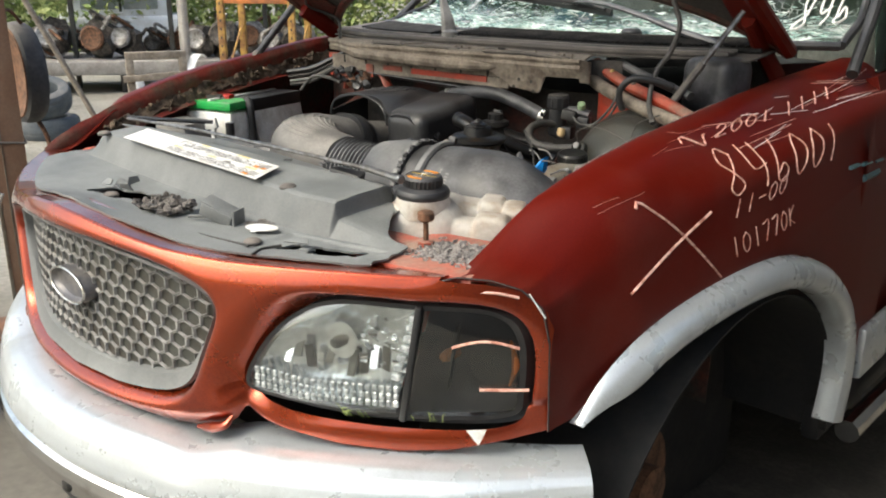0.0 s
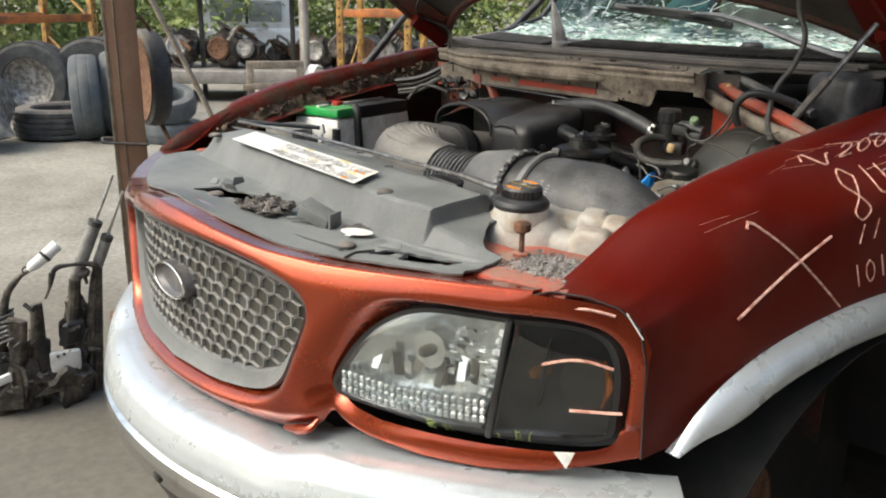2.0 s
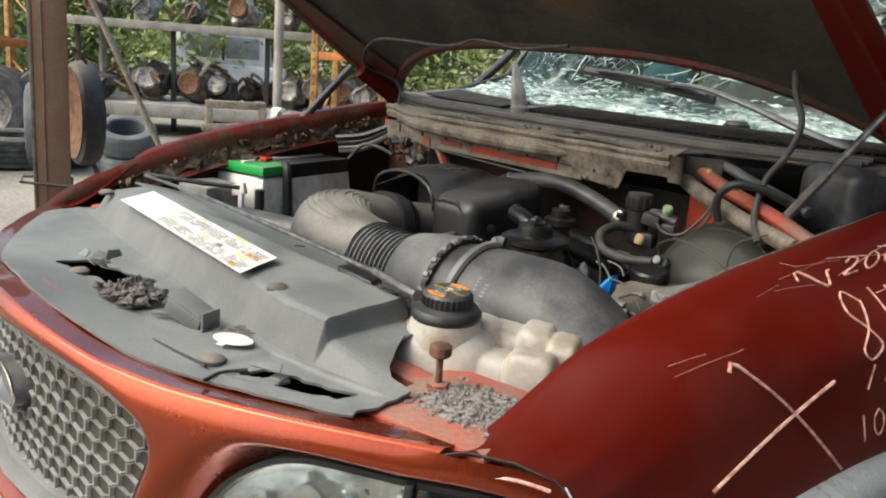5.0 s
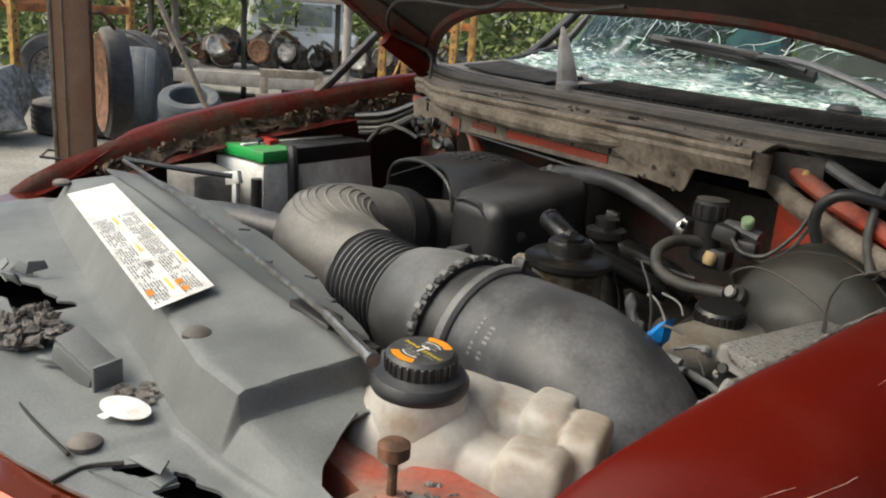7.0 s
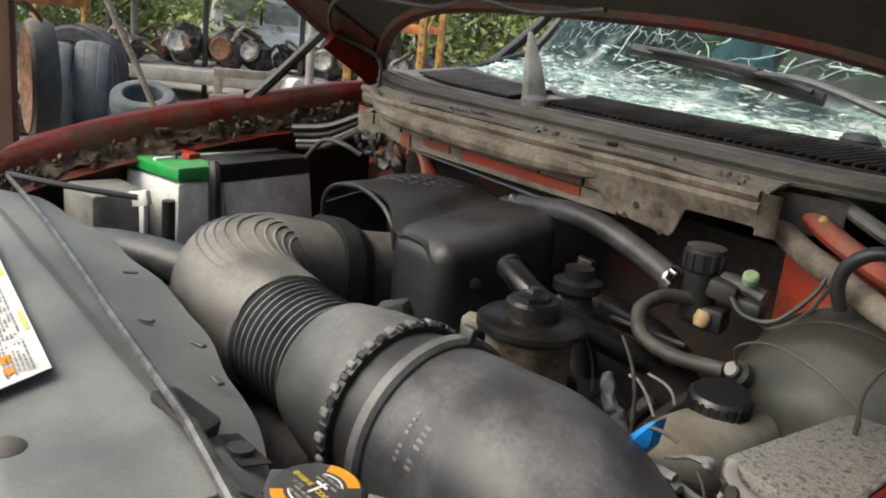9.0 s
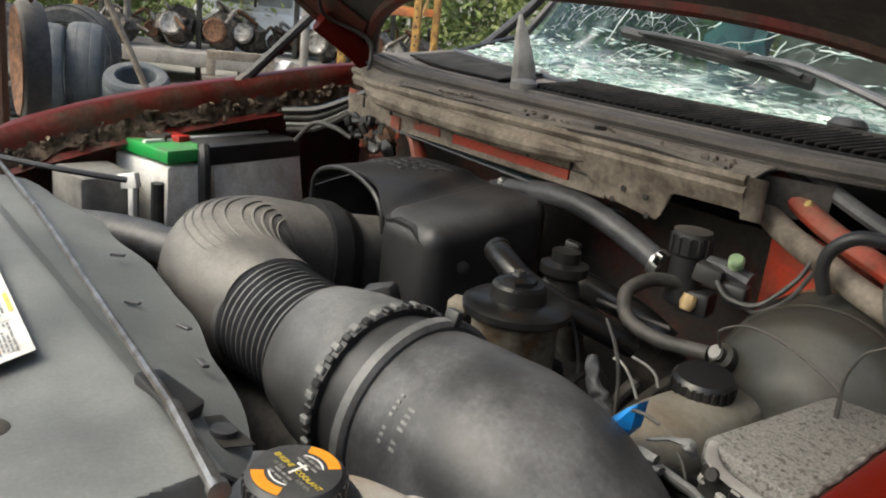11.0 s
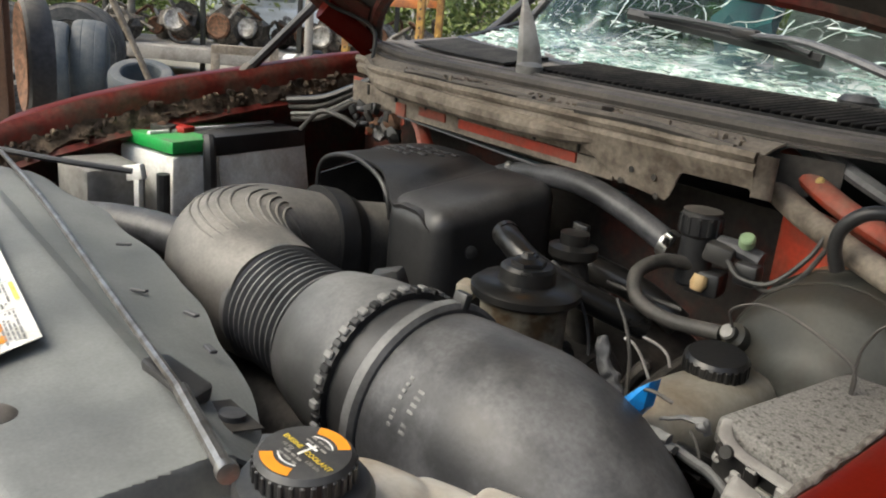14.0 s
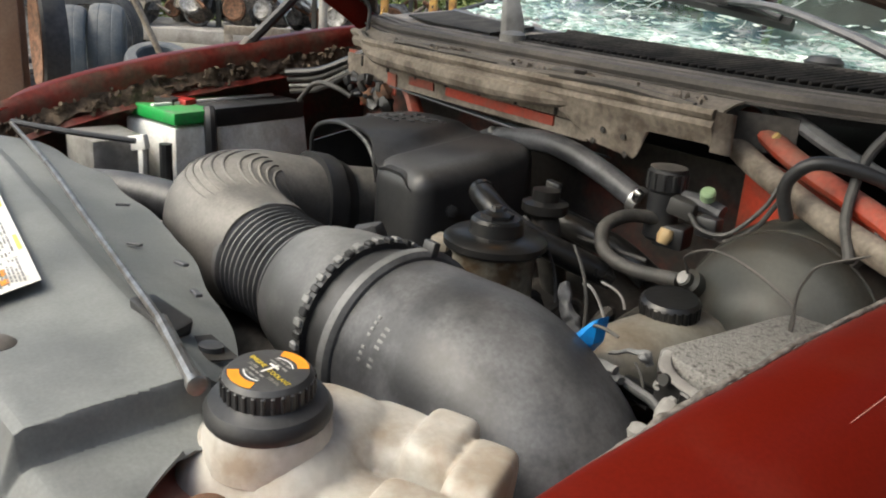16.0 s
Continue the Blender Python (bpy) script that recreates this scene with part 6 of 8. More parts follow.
elbow = part("elbow", tube(elbow_line, ELBOW_R, 48, 8, flat=1.04, square=0.80), ELBOW_DUST, intake, "ribbed dusty black intake elbow")
el = smooth_line(elbow_line, 8)
for k in range(10):
    # raised ribs that follow the bend over the top
    ang = radians(52 + 8.2 * k)
    pts = []
    for i in range(11 + k % 2, 47 - k // 2):
        d = (el[i + 1] - el[i - 1]).normalized()
        s = d.cross(Vector((0, 0, 1))).normalized()
        up = s.cross(d)
        r = float(np.interp(i / (len(el) - 1), np.linspace(0, 1, len(ELBOW_R)), ELBOW_R))
        pts.append(el[i] + (s * math.copysign(abs(math.cos(ang)) ** 0.80, math.cos(ang)) + up * math.sin(ang) ** 0.80 * 1.04) * r)
    part("elbow_rib", tube(pts, [0.0008, 0.0024, 0.0024, 0.0024, 0.0008], 6, straight=True), ELBOW_DUST, elbow)
part('elbow_collar', tube([Vector((-0.174, 0.640, 1.193)), Vector((-0.171, 0.675, 1.190)), Vector((-0.168, 0.70, 1.189))], [0.096, 0.092, 0.080], 40, flat=1.04, square=0.80), BLACK, elbow)
prof = [(0.0, 0.076), (0.006, 0.084), (0.018, 0.085), (0.022, 0.080)]
for k in range(9):
    d = 0.024 + 0.0125 * k
    prof += [(d, 0.074), (d + 0.003, 0.082), (d + 0.007, 0.083), (d + 0.010, 0.075)]
part("bellows", along(prof + [(0.142, 0.080)], 44), HOUSING, intake, "corrugated rubber bellows")
part("sensor_tube", along([(0.138, 0.084), (0.146, 0.092), (0.20, 0.104), (0.245, 0.109), (0.262, 0.110), (0.266, 0.104)]), HOUSING, intake, "smooth grey-black housing")
part("joint_sleeve", along([(0.262, 0.1035), (0.325, 0.1055)]), BLACK, intake, "black recessed rubber joint")
clean_line = [AX0 + AXD * d for d in (0.318, 0.36, 0.42, 0.465)] + [Vector((0.512, 0.524, 1.156)), Vector((0.556, 0.526, 1.128)), Vector((0.588, 0.528, 1.078)), Vector((0.602, 0.528, 1.005)), Vector((0.605, 0.526, 0.93))]
part("air_cleaner", tube(clean_line, [0.108, 0.1135, 0.117, 0.119, 0.119, 0.117, 0.112, 0.108, 0.105], 48, 8), RUBBER, intake, "large dusty black air cleaner body turning down")
q_ax = AXD.to_track_quat("Z", "Y").to_matrix().to_4x4()
OIL_BAND = material("black_clamp_tooth", (0.010, 0.010, 0.011), 0.45, 0.0, (0.03, 0.03, 0.03), 0.3, 30)
GREY_DUSTY = material("worn_raised_print", (0.20, 0.20, 0.195), 0.6, 0.0, (0.10, 0.10, 0.10), 0.4, 40)
bandm = Matrix.Translation(AX0 + AXD * 0.272) @ q_ax
band = part("toothed_band", along([(0.266, 0.106), (0.266, 0.112), (0.276, 0.112), (0.276, 0.106)]), BLACK, intake, "black slotted clamp band")
for k in range(48):
    a = 2 * math.pi * k / 48
    b = box((0.007, 0.0094, 0.013), (0.1130, 0, -0.005 + 0.004 * (k % 2)), bevel=0.0015, segs=1)
    b.transform(bandm @ pose(0, 0, 0, 0, 0, math.degrees(a)))
    part("band_tooth", b, OIL_BAND if k % 2 else GREY_DUSTY, band)
part("clamp_band", along([(0.318, 0.104), (0.318, 0.1165), (0.322, 0.1205), (0.334, 0.1205), (0.338, 0.115)]), HOUSING, intake, "flat grey clamp band")
b = box((0.020, 0.012, 0.02), (0.122, 0, 0), bevel=0.003)
b.transform(Matrix.Translation(AX0 + AXD * 0.329) @ q_ax @ pose(0, 0, 0, 0, 0, 75))
part("clamp_screw", b, BLACK, intake)
side_dir = AXD.cross(Vector((0, 0, 1))).normalized()
up_dir = side_dir.cross(AXD)
for row in range(2):
    for k in range(8):
        a = radians(18 + 3.6 * k)
        radial = side_dir * math.cos(a) + up_dir * math.sin(a)
        tangent = AXD.cross(radial)
        m = Matrix((radial, tangent, AXD)).transposed().to_4x4()
        m.translation = AX0 + AXD * (0.385 + 0.020 * row) + radial * 0.1155
        b = box((0.0014, 0.0036, 0.009 if row else 0.005), (0, 0, 0), bevel=0.0004, segs=1)
        b.transform(m)
        if (k + row) % 5 != 3:
            part("mould_mark", b, GREY_DUSTY, intake)
plug = box((0.045, 0.03, 0.03), (0.105, 0, 0.155), bevel=0.006)
plug.transform(Matrix.Translation((0.155, 0.560, 1.255)) @ pose(0, 0, 0, 10, -20, 30) @ Matrix.Translation((-0.105, 0, -0.155)))
part("sensor_plug", rough_up(plug, 0.004, 50), BLACK, intake, "black sensor plug with wires")
snork = thing("intake_snorkel", (-0.3, 0.42, 1.1), "smooth black air duct running towards the battery side", "air duct")
part("duct", tube([(-0.10, 0.52, 1.165), (-0.22, 0.500, 1.175), (-0.333, 0.452, 1.183), (-0.412, 0.398, 1.185), (-0.470, 0.330, 1.18), (-0.52, 0.25, 1.165)], [0.036, 0.036, 0.036, 0.038, 0.040, 0.042], 18), RUBBER, snork)

# ---- engine cover ----
eng = thing("engine_cover", (-0.05, 0.85, 1.1), "black plastic throttle cover with an arched mouth", "engine cover")


def cover_top(u, v):
    """u from the mouth side to the driver side, v from the front edge to the rear."""
    x = interp(v, [0, 0.45, 1], [-0.322, -0.330, -0.285]) * (1 - u) + 0.050 * u
    y = 0.718 - 0.020 * smoothstep(0.55, 0.75, u) + (0.220 + 0.02 * math.sin(math.pi * u)) * v
    arch = 1.338 - 0.066 * (max(0, abs(x + 0.185) - 0.03) / 0.125) ** 2.2 * (1 - 0.75 * smoothstep(0, 0.7, v))
    block = 1.299 + 0.034 * v
    crease = -0.055 - 0.10 * v
    z = arch + (block - arch) * smoothstep(crease - 0.012, crease + 0.030, x)
    return Vector((x, y, z - 0.020 * smoothstep(0.88, 1.0, u) ** 2 - 0.012 * smoothstep(0.90, 1.0, v) ** 2))


part("shell", sheet(cover_top, 72, 36, 0.005), BLACK, eng)
blockm = box((0.150, 0.245, 0.310), (0.000, 0.820, 1.152), bevel=0.034, segs=6)
for q in blockm.verts:
    q.co.z += 0.15 * (q.co.y - 0.70) * smoothstep(1.05, 1.25, q.co.z)
part("front_block", blockm, BLACK, eng, "smooth rounded black front of the cover")
part("mouth_rim", tube([(-0.322, 0.724, 1.19), (-0.323, 0.720, 1.262), (-0.308, 0.717, 1.302), (-0.260, 0.715, 1.326), (-0.185, 0.713, 1.336), (-0.115, 0.711, 1.322), (-0.080, 0.708, 1.298), (-0.072, 0.712, 1.26)], 0.0042, 8), BLACK, eng)
# dark sheet across the mouth stands for the shade inside
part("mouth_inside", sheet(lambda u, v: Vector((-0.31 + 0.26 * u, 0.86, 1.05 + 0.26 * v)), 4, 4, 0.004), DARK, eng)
part("mouth_side", sheet(lambda u, v: Vector((-0.322 - 0.01 * math.sin(math.pi * u), 0.722 + 0.2 * u, 1.08 + (0.20 + 0.035 * u) * v)), 6, 4, 0.004), BLACK, eng)
for row in range(4):
    for k in range(4):
        u, v = 0.16 + 0.070 * k + 0.02 * row, 0.42 + 0.11 * row
        c = cover_top(u, v)
        part("raised_mark", box((0.016 + 0.005 * ((k + row) % 3), 0.010, 0.003), c + Vector((0, 0, 0.001)), (2, -2, -6), bevel=0.001, segs=1), RUBBER, eng)
part("fastener", turned([(0.008, 0), (0.008, 0.006), (0.005, 0.010), (0.001, 0.010)], (-0.051, 0.935, 1.337), (0, 0, 1), 10), STEEL, eng)
part("screw", turned([(0.010, 0), (0.010, 0.006), (0.001, 0.008)], (0.076, 0.760, 1.245), (1, -0.3, 0.2), 12), BLACK, eng)
block = thing("engine_block", (0, 0.7, 0.5), "oily dark engine block deep in the bay", "engine")
part("block", rough_up(box((0.75, 0.62, 0.50), (-0.02, 0.72, 0.86), bevel=0.05, segs=3), 0.02, 7), DARK, block)
part("head", rough_up(box((0.20, 0.55, 0.20), (0.28, 0.76, 1.06), (0, 20, 0), bevel=0.03, segs=3), 0.012, 12), DARK, block)
part("head", rough_up(box((0.20, 0.55, 0.20), (-0.36, 0.76, 1.06), (0, -20, 0), bevel=0.03, segs=3), 0.012, 12), DARK, block)
# added dark board closes the open bottom of the bay
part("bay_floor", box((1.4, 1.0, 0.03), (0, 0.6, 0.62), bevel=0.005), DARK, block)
for k in range(6):
    x0 = rnd.uniform(0.15, 0.45)
    part("hose", tube([(x0, rnd.uniform(0.6, 0.9), 1.08), (x0 + rnd.uniform(-0.05, 0.08), rnd.uniform(0.65, 0.9), 1.20), (x0 + rnd.uniform(0.0, 0.15), rnd.uniform(0.6, 0.95), 1.14), (x0 + rnd.uniform(0.1, 0.2), rnd.uniform(0.6, 0.9), 1.02)], rnd.uniform(0.005, 0.011), 8), DARK, block)

# ---- filler and pump reservoir ----
OIL_BLACK = material("oily_black_plastic", (0.009, 0.0092, 0.0095), 0.30, 0.0, (0.018, 0.017, 0.016), 0.5, 14, 0.15, 0.12, 160)
STAINED = material("rust_stained_beige", (0.20, 0.185, 0.15), 0.5, 0.0, (0.075, 0.048, 0.025), 0.55, 26, 0.2, 0.12, 140)
DRUM = material("dull_dark_drum", (0.040, 0.042, 0.037), 0.5, 0.2, (0.030, 0.026, 0.020), 0.5, 12, 0.12, 0.08, 160, DUST, 0.08)
ps = thing("pump_reservoir", (0.30, 0.66, 1.1), "beige fluid reservoir with a wide black cap", "fluid reservoir")
part("body", turned([(0.050, 0.0), (0.054, 0.02), (0.054, 0.15), (0.060, 0.16)], (0.305, 0.660, 1.11), (0, 0, 1), 26), STAINED, ps, "rust-stained beige body")
part("cap", turned([(0.064, 0.0), (0.068, 0.004), (0.068, 0.012), (0.060, 0.018), (0.036, 0.020), (0.034, 0.036), (0.030, 0.040), (0.001, 0.040)], (0.305, 0.660, 1.272), (0, 0, 1), 30), OIL_BLACK, ps, "black filler cap with raised hub")
part("cap_grip", turned([(0.022, 0.0), (0.022, 0.006), (0.012, 0.010), (0.010, 0.014), (0.001, 0.015)], (0.305, 0.660, 1.311), (0, 0, 1), 6), OIL_BLACK, ps)
part("cap_bolt", turned([(0.006, 0.0), (0.006, 0.004), (0.001, 0.005)], (0.309, 0.655, 1.325), (0, 0, 1), 6), DARK, ps)
part("cap_clip", box((0.025, 0.03, 0.02), (0.238, 0.625, 1.262), (0, 0, 30), bevel=0.004), BEIGE, ps)
pcv = thing("valve_hose", (0.2, 0.75, 1.25), "thick dark rubber hose beside the engine cover", "hose")
part("hose", tube([(0.170, 0.742, 1.302), (0.205, 0.725, 1.300), (0.25, 0.722, 1.285), (0.30, 0.750, 1.262), (0.36, 0.83, 1.22)], 0.018, 14), OIL_BLACK, pcv)
part("end", turned([(0.0195, 0), (0.0195, 0.014)], (0.166, 0.744, 1.302), (1, -0.4, 0), 14), OIL_BLACK, pcv)
oil = thing("oil_filler", (0.29, 0.86, 1.2), "small black filler cap deep in the bay", "filler cap")
part("cap", turned([(0.03, 0), (0.034, 0.004), (0.034, 0.016), (0.02, 0.02), (0.02, 0.035), (0.001, 0.036)], (0.245, 0.80, 1.285), (0, 0, 1), 20), OIL_BLACK, oil)
part("neck", tube([(0.245, 0.80, 1.285), (0.26, 0.82, 1.18), (0.27, 0.85, 1.05)], 0.02, 12), DARK, oil)
part("connector", rough_up(box((0.022, 0.014, 0.030), (0.225, 0.83, 1.31), (0, 8, 20), bevel=0.003), 0.003, 60), OIL_BLACK, oil)

pipe = thing("heater_pipe", (0.15, 0.95, 1.2), "dusty grey curved heater hose along the firewall", "hose")
part("hose", tube([(-0.12, 0.955, 1.300), (-0.057, 0.948, 1.326), (0.07, 0.935, 1.348), (0.144, 0.935, 1.346), (0.217, 0.94, 1.328), (0.290, 0.945, 1.302)], 0.018, 16), RUBBER, pipe)
part("clamp", turned([(0.0215, -0.008), (0.0215, 0.008)], (0.292, 0.945, 1.300), (0.9, 0.1, -0.35), 16), STEEL, pipe, "bright steel hose clamp")
part("clamp_screw", box((0.014, 0.012, 0.02), (0.302, 0.930, 1.312), (0, 20, 0), bevel=0.003), CHROME, pipe)
part("lower_hose", tube([(0.17, 0.88, 1.25), (0.22, 0.90, 1.24), (0.28, 0.93, 1.22), (0.33, 0.95, 1.19)], 0.021, 12), OIL_BLACK, pipe)

# ---- vacuum valve on the firewall ----
val = thing("vacuum_valve", (0.34, 0.95, 1.27), "black solenoid valve with grey plugs on the firewall", "valve")
part("body", turned([(0.020, -0.055), (0.024, -0.05), (0.024, 0.016), (0.0275, 0.020), (0.028, 0.046), (0.025, 0.050), (0.001, 0.050)], (0.335, 0.95, 1.310), (0, 0, 1), 24), BLACK, val)
part("dusty_top", turned([(0.027, 0.0), (0.027, 0.002), (0.001, 0.003)], (0.335, 0.95, 1.3605), (0, 0, 1), 20), BROWN_DUST_PLASTIC, val)
for k in range(12):
    b = box((0.004, 0.006, 0.024), (0.0280, 0, 0.033), bevel=0.001, segs=1)
    b.transform(Matrix.Translation((0.335, 0.95, 1.310)) @ pose(0, 0, 0, 0, 0, 30 * k))
    part("top_rib", b, BLACK, val)
part("grey_lead", tube([(0.40, 0.925, 1.315), (0.43, 0.915, 1.300), (0.47, 0.92, 1.305), (0.50, 0.94, 1.345), (0.51, 0.95, 1.375)], 0.0035, 6), CABLE, val)
part("foot", box((0.05, 0.04, 0.035), (0.355, 0.955, 1.265), (0, 0, 15), bevel=0.006), BLACK, val)
part("plug", box((0.038, 0.028, 0.026), (0.385, 0.93, 1.317), (0, 10, 20), bevel=0.005), CABLE, val)
part("plug", tube([(0.37, 0.95, 1.325), (0.40, 0.95, 1.325), (0.432, 0.955, 1.318)], 0.012, 10), RUBBER, val)
part("green_cap", turned([(0.0105, 0), (0.0105, 0.012), (0.008, 0.015), (0.001, 0.015)], (0.415, 0.94, 1.338), (0.3, -0.5, 0.8), 14), material("pale_green_cap", (0.30, 0.42, 0.24), 0.5), val)
part("connector", box((0.032, 0.026, 0.03), (0.425, 0.94, 1.300), (0, 0, 10), bevel=0.005), BLACK, val)
part("tip", turned([(0.010, -0.012), (0.012, 0.0), (0.008, 0.01)], (0.360, 0.932, 1.266), (0, -0.4, -1), 10), material("yellowed_plastic", (0.50, 0.36, 0.18), 0.5), val)
part("wire", tube([(0.44, 0.935, 1.29), (0.47, 0.92, 1.295), (0.50, 0.93, 1.32), (0.515, 0.95, 1.36)], 0.0032, 6), CABLE, val)
vh = thing("vacuum_hose", (0.33, 0.9, 1.25), "grey rubber vacuum hose looping to the brake booster", "hose")
part("hose", tube([(0.345, 0.945, 1.285), (0.322, 0.90, 1.292), (0.318, 0.855, 1.283), (0.331, 0.832, 1.268), (0.357, 0.82, 1.254), (0.404, 0.82, 1.248), (0.475, 0.825, 1.257)], 0.0098, 12), CABLE, vh)
part("rod", tube([(0.275, 0.845, 1.252), (0.33, 0.855, 1.25), (0.38, 0.875, 1.245)], 0.0035, 8), CABLE, vh)
lead = thing("ignition_lead", (0.35, 0.75, 1.2), "thin black leads with pale ends deep in the bay", "wiring")
part("lead", tube([(0.262, 0.745, 1.292), (0.300, 0.750, 1.268), (0.345, 0.735, 1.235), (0.372, 0.715, 1.190), (0.376, 0.700, 1.120)], 0.0022, 6), BLACK, lead)
for x, y, z in ((0.385, 0.735, 1.165), (0.408, 0.740, 1.172)):
    part("pale_lead", tube([(x - 0.012, y + 0.01, z + 0.004), (x, y, z + 0.006), (x + 0.016, y - 0.012, z - 0.014), (x + 0.022, y - 0.02, z - 0.05)], 0.0026, 6), ROD, lead)
part("clip", rough_up(box((0.022, 0.010, 0.010), (0.318, 0.800, 1.238), (10, 20, 30), bevel=0.002), 0.003, 80), STEEL, lead)

# ---- brake booster and master cylinder ----
boost = thing("brake_booster", (0.57, 0.9, 1.15), "grey-brown dusty brake booster drum", "brake booster")
BD = Vector((0.12, -1, 0.10)).normalized()
part("drum", turned([(0.128, -0.13), (0.136, -0.11), (0.136, -0.03), (0.141, -0.022), (0.141, -0.008), (0.135, 0.0), (0.130, 0.035), (0.122, 0.060), (0.108, 0.076), (0.066, 0.090), (0.060, 0.096), (0.03, 0.102)], (0.575, 0.925, 1.205), BD, 44), DRUM, boost)
part("seam", turned([(0.1415, -0.02), (0.144, -0.015), (0.1415, -0.01)], (0.575, 0.925, 1.205), BD, 44), DRUM, boost)
part("check_valve", turned([(0.016, -0.015), (0.016, 0.006), (0.010, 0.010), (0.010, 0.018), (0.001, 0.019)], (0.490, 0.832, 1.258), (-0.1, -0.9, 0.5), 16), DRUM, boost)
part("valve_face", turned([(0.0085, 0), (0.0085, 0.002), (0.001, 0.003)], (0.488, 0.816, 1.267), (-0.1, -0.9, 0.5), 14), STUB, boost)
bq = Matrix.Translation((0.575, 0.925, 1.205)) @ BD.to_track_quat("Z", "Y").to_matrix().to_4x4()
part("weld_ridge", tube([bq @ Vector((0.1305 * math.cos(a), 0.1305 * math.sin(a), 0.034)) for a in (2 * math.pi * k / 40 for k in range(41))], 0.0022, 6, straight=True), DRUM, boost)
part("rusty_flange", turned([(0.1355, -0.07), (0.147, -0.066), (0.147, -0.058), (0.1355, -0.054)], (0.575, 0.925, 1.205), BD, 44), RUST, boost)
part("hoop_wire", tube([(0.494, 0.815, 1.275), (0.498, 0.80, 1.300), (0.525, 0.80, 1.317), (0.553, 0.80, 1.320), (0.582, 0.80, 1.315), (0.614, 0.80, 1.305), (0.647, 0.80, 1.288), (0.650, 0.80, 1.255)], 0.0017, 6), BROWN_DUST_PLASTIC, boost)
part("hoop_wire", tube([(0.648, 0.80, 1.255), (0.648, 0.80, 1.304), (0.654, 0.80, 1.325), (0.667, 0.80, 1.345), (0.70, 0.83, 1.362)], 0.0017, 6), BROWN_DUST_PLASTIC, boost)
STAINED_CREAM = material("dirty_cream_tank", (0.24, 0.225, 0.19), 0.45, 0.0, (0.15, 0.12, 0.085), 0.5, 9, 0.10, 0.05, 160)
mc = thing("brake_fluid_reservoir", (0.51, 0.75, 1.1), "dusty beige brake fluid reservoir with black cap", "fluid reservoir")
part("body", blob((0.522, 0.738, 1.193), (0.051, 0.128, 0.046), 0, 2.6, 16), STAINED_CREAM, mc)
part("cylinder", tube([(0.53, 0.86, 1.15), (0.515, 0.60, 1.14)], 0.03, 14), GREY_METAL, mc)
part("cap", turned([(0.032, 0), (0.0355, 0.002), (0.0355, 0.021), (0.032, 0.025), (0.001, 0.024)], (0.512, 0.768, 1.234), (0.05, -0.10, 1), 26), OIL_BLACK, mc, "ribbed black cap")
capm2 = Matrix.Translation((0.512, 0.768, 1.234)) @ Vector((0.05, -0.10, 1)).to_track_quat("Z", "Y").to_matrix().to_4x4()
for k in range(24):
    b = box((0.0022, 0.0065, 0.017), (0.0355, 0, 0.012), bevel=0.001, segs=1)
    b.transform(capm2 @ pose(0, 0, 0, 0, 0, 15 * k))
    part("cap_rib", b, OIL_BLACK, mc)

# ---- fuse box by the driver fender ----
fuse = thing("fuse_box", (0.69, 0.78, 1.1), "grey fuse box with a thick layer of dust on its lid", "fuse box")
DUSTY_LID = material("dust_covered_lid", (0.19, 0.184, 0.172), 0.9, 0.0, (0.055, 0.050, 0.044), 0.22, 160, 0.35, 0.6, 420)
part("lid", box((0.135, 0.30, 0.030), (0.682, 0.775, 1.245), (0, 4, -2), bevel=0.006), DUSTY_LID, fuse, "dust-covered lid")
part("base", box((0.12, 0.28, 0.09), (0.684, 0.775, 1.185), (0, 4, -2), bevel=0.006), DARK, fuse)
for k in range(4):
    part("clip", box((0.012, 0.02, 0.024), (0.612, 0.66 + 0.055 * k, 1.218), bevel=0.003), BROWN_DUST_PLASTIC, fuse)
part("front_lip", tube([(0.620, 0.632, 1.262), (0.630, 0.618, 1.254), (0.650, 0.612, 1.248), (0.690, 0.610, 1.244), (0.745, 0.608, 1.240)], [0.005, 0.007, 0.006, 0.006, 0.006], 8, flat=0.6), STUB, fuse, "pale lip of the lid")
part("front_strip", rough_up(box((0.134, 0.012, 0.040), (0.688, 0.618, 1.222), (8, 4, -2), bevel=0.003), 0.002, 60), OIL_BLACK, fuse, "black notched strip along the lid")
part("lock_eye", turned([(0.003, 0.0), (0.006, 0.0), (0.007, 0.003), (0.006, 0.006), (0.003, 0.006)], (0.640, 0.608, 1.246), (0.1, -1, 0.3), 14), OIL_BLACK, fuse)
for k in range(7):
    part("notch_tab", box((0.010 + 0.004 * (k % 3), 0.007, 0.010 + 0.006 * (k % 2)), (0.652 + 0.015 * k, 0.607 - 0.0005 * k, 1.228 - 0.0012 * k + 0.010 * (k % 2)), (8, 4, -2), bevel=0.002, segs=1), (STUB, OIL_BLACK, GREY_METAL)[k % 3], fuse)
part("latch", tube([(0.648, 0.604, 1.226), (0.672, 0.602, 1.212), (0.700, 0.600, 1.206)], 0.006, 8, flat=0.6), STUB, fuse)
harness = thing("wiring_harness", (0.60, 0.55, 1.2), "tangle of dark wires and clips with a blue taped plug", "wiring")
wrap = bmesh.new()
outline = [(0.513, 1.224), (0.530, 1.222), (0.546, 1.246), (0.550, 1.277), (0.540, 1.268), (0.530, 1.255), (0.518, 1.241)]
front_ring, back_ring = ([wrap.verts.new((x, y + 0.006 * math.sin(7 * k), z)) for k, (x, z) in enumerate(outline)] for y in (0.596, 0.612))
hub = wrap.verts.new((0.531, 0.588, 1.244))
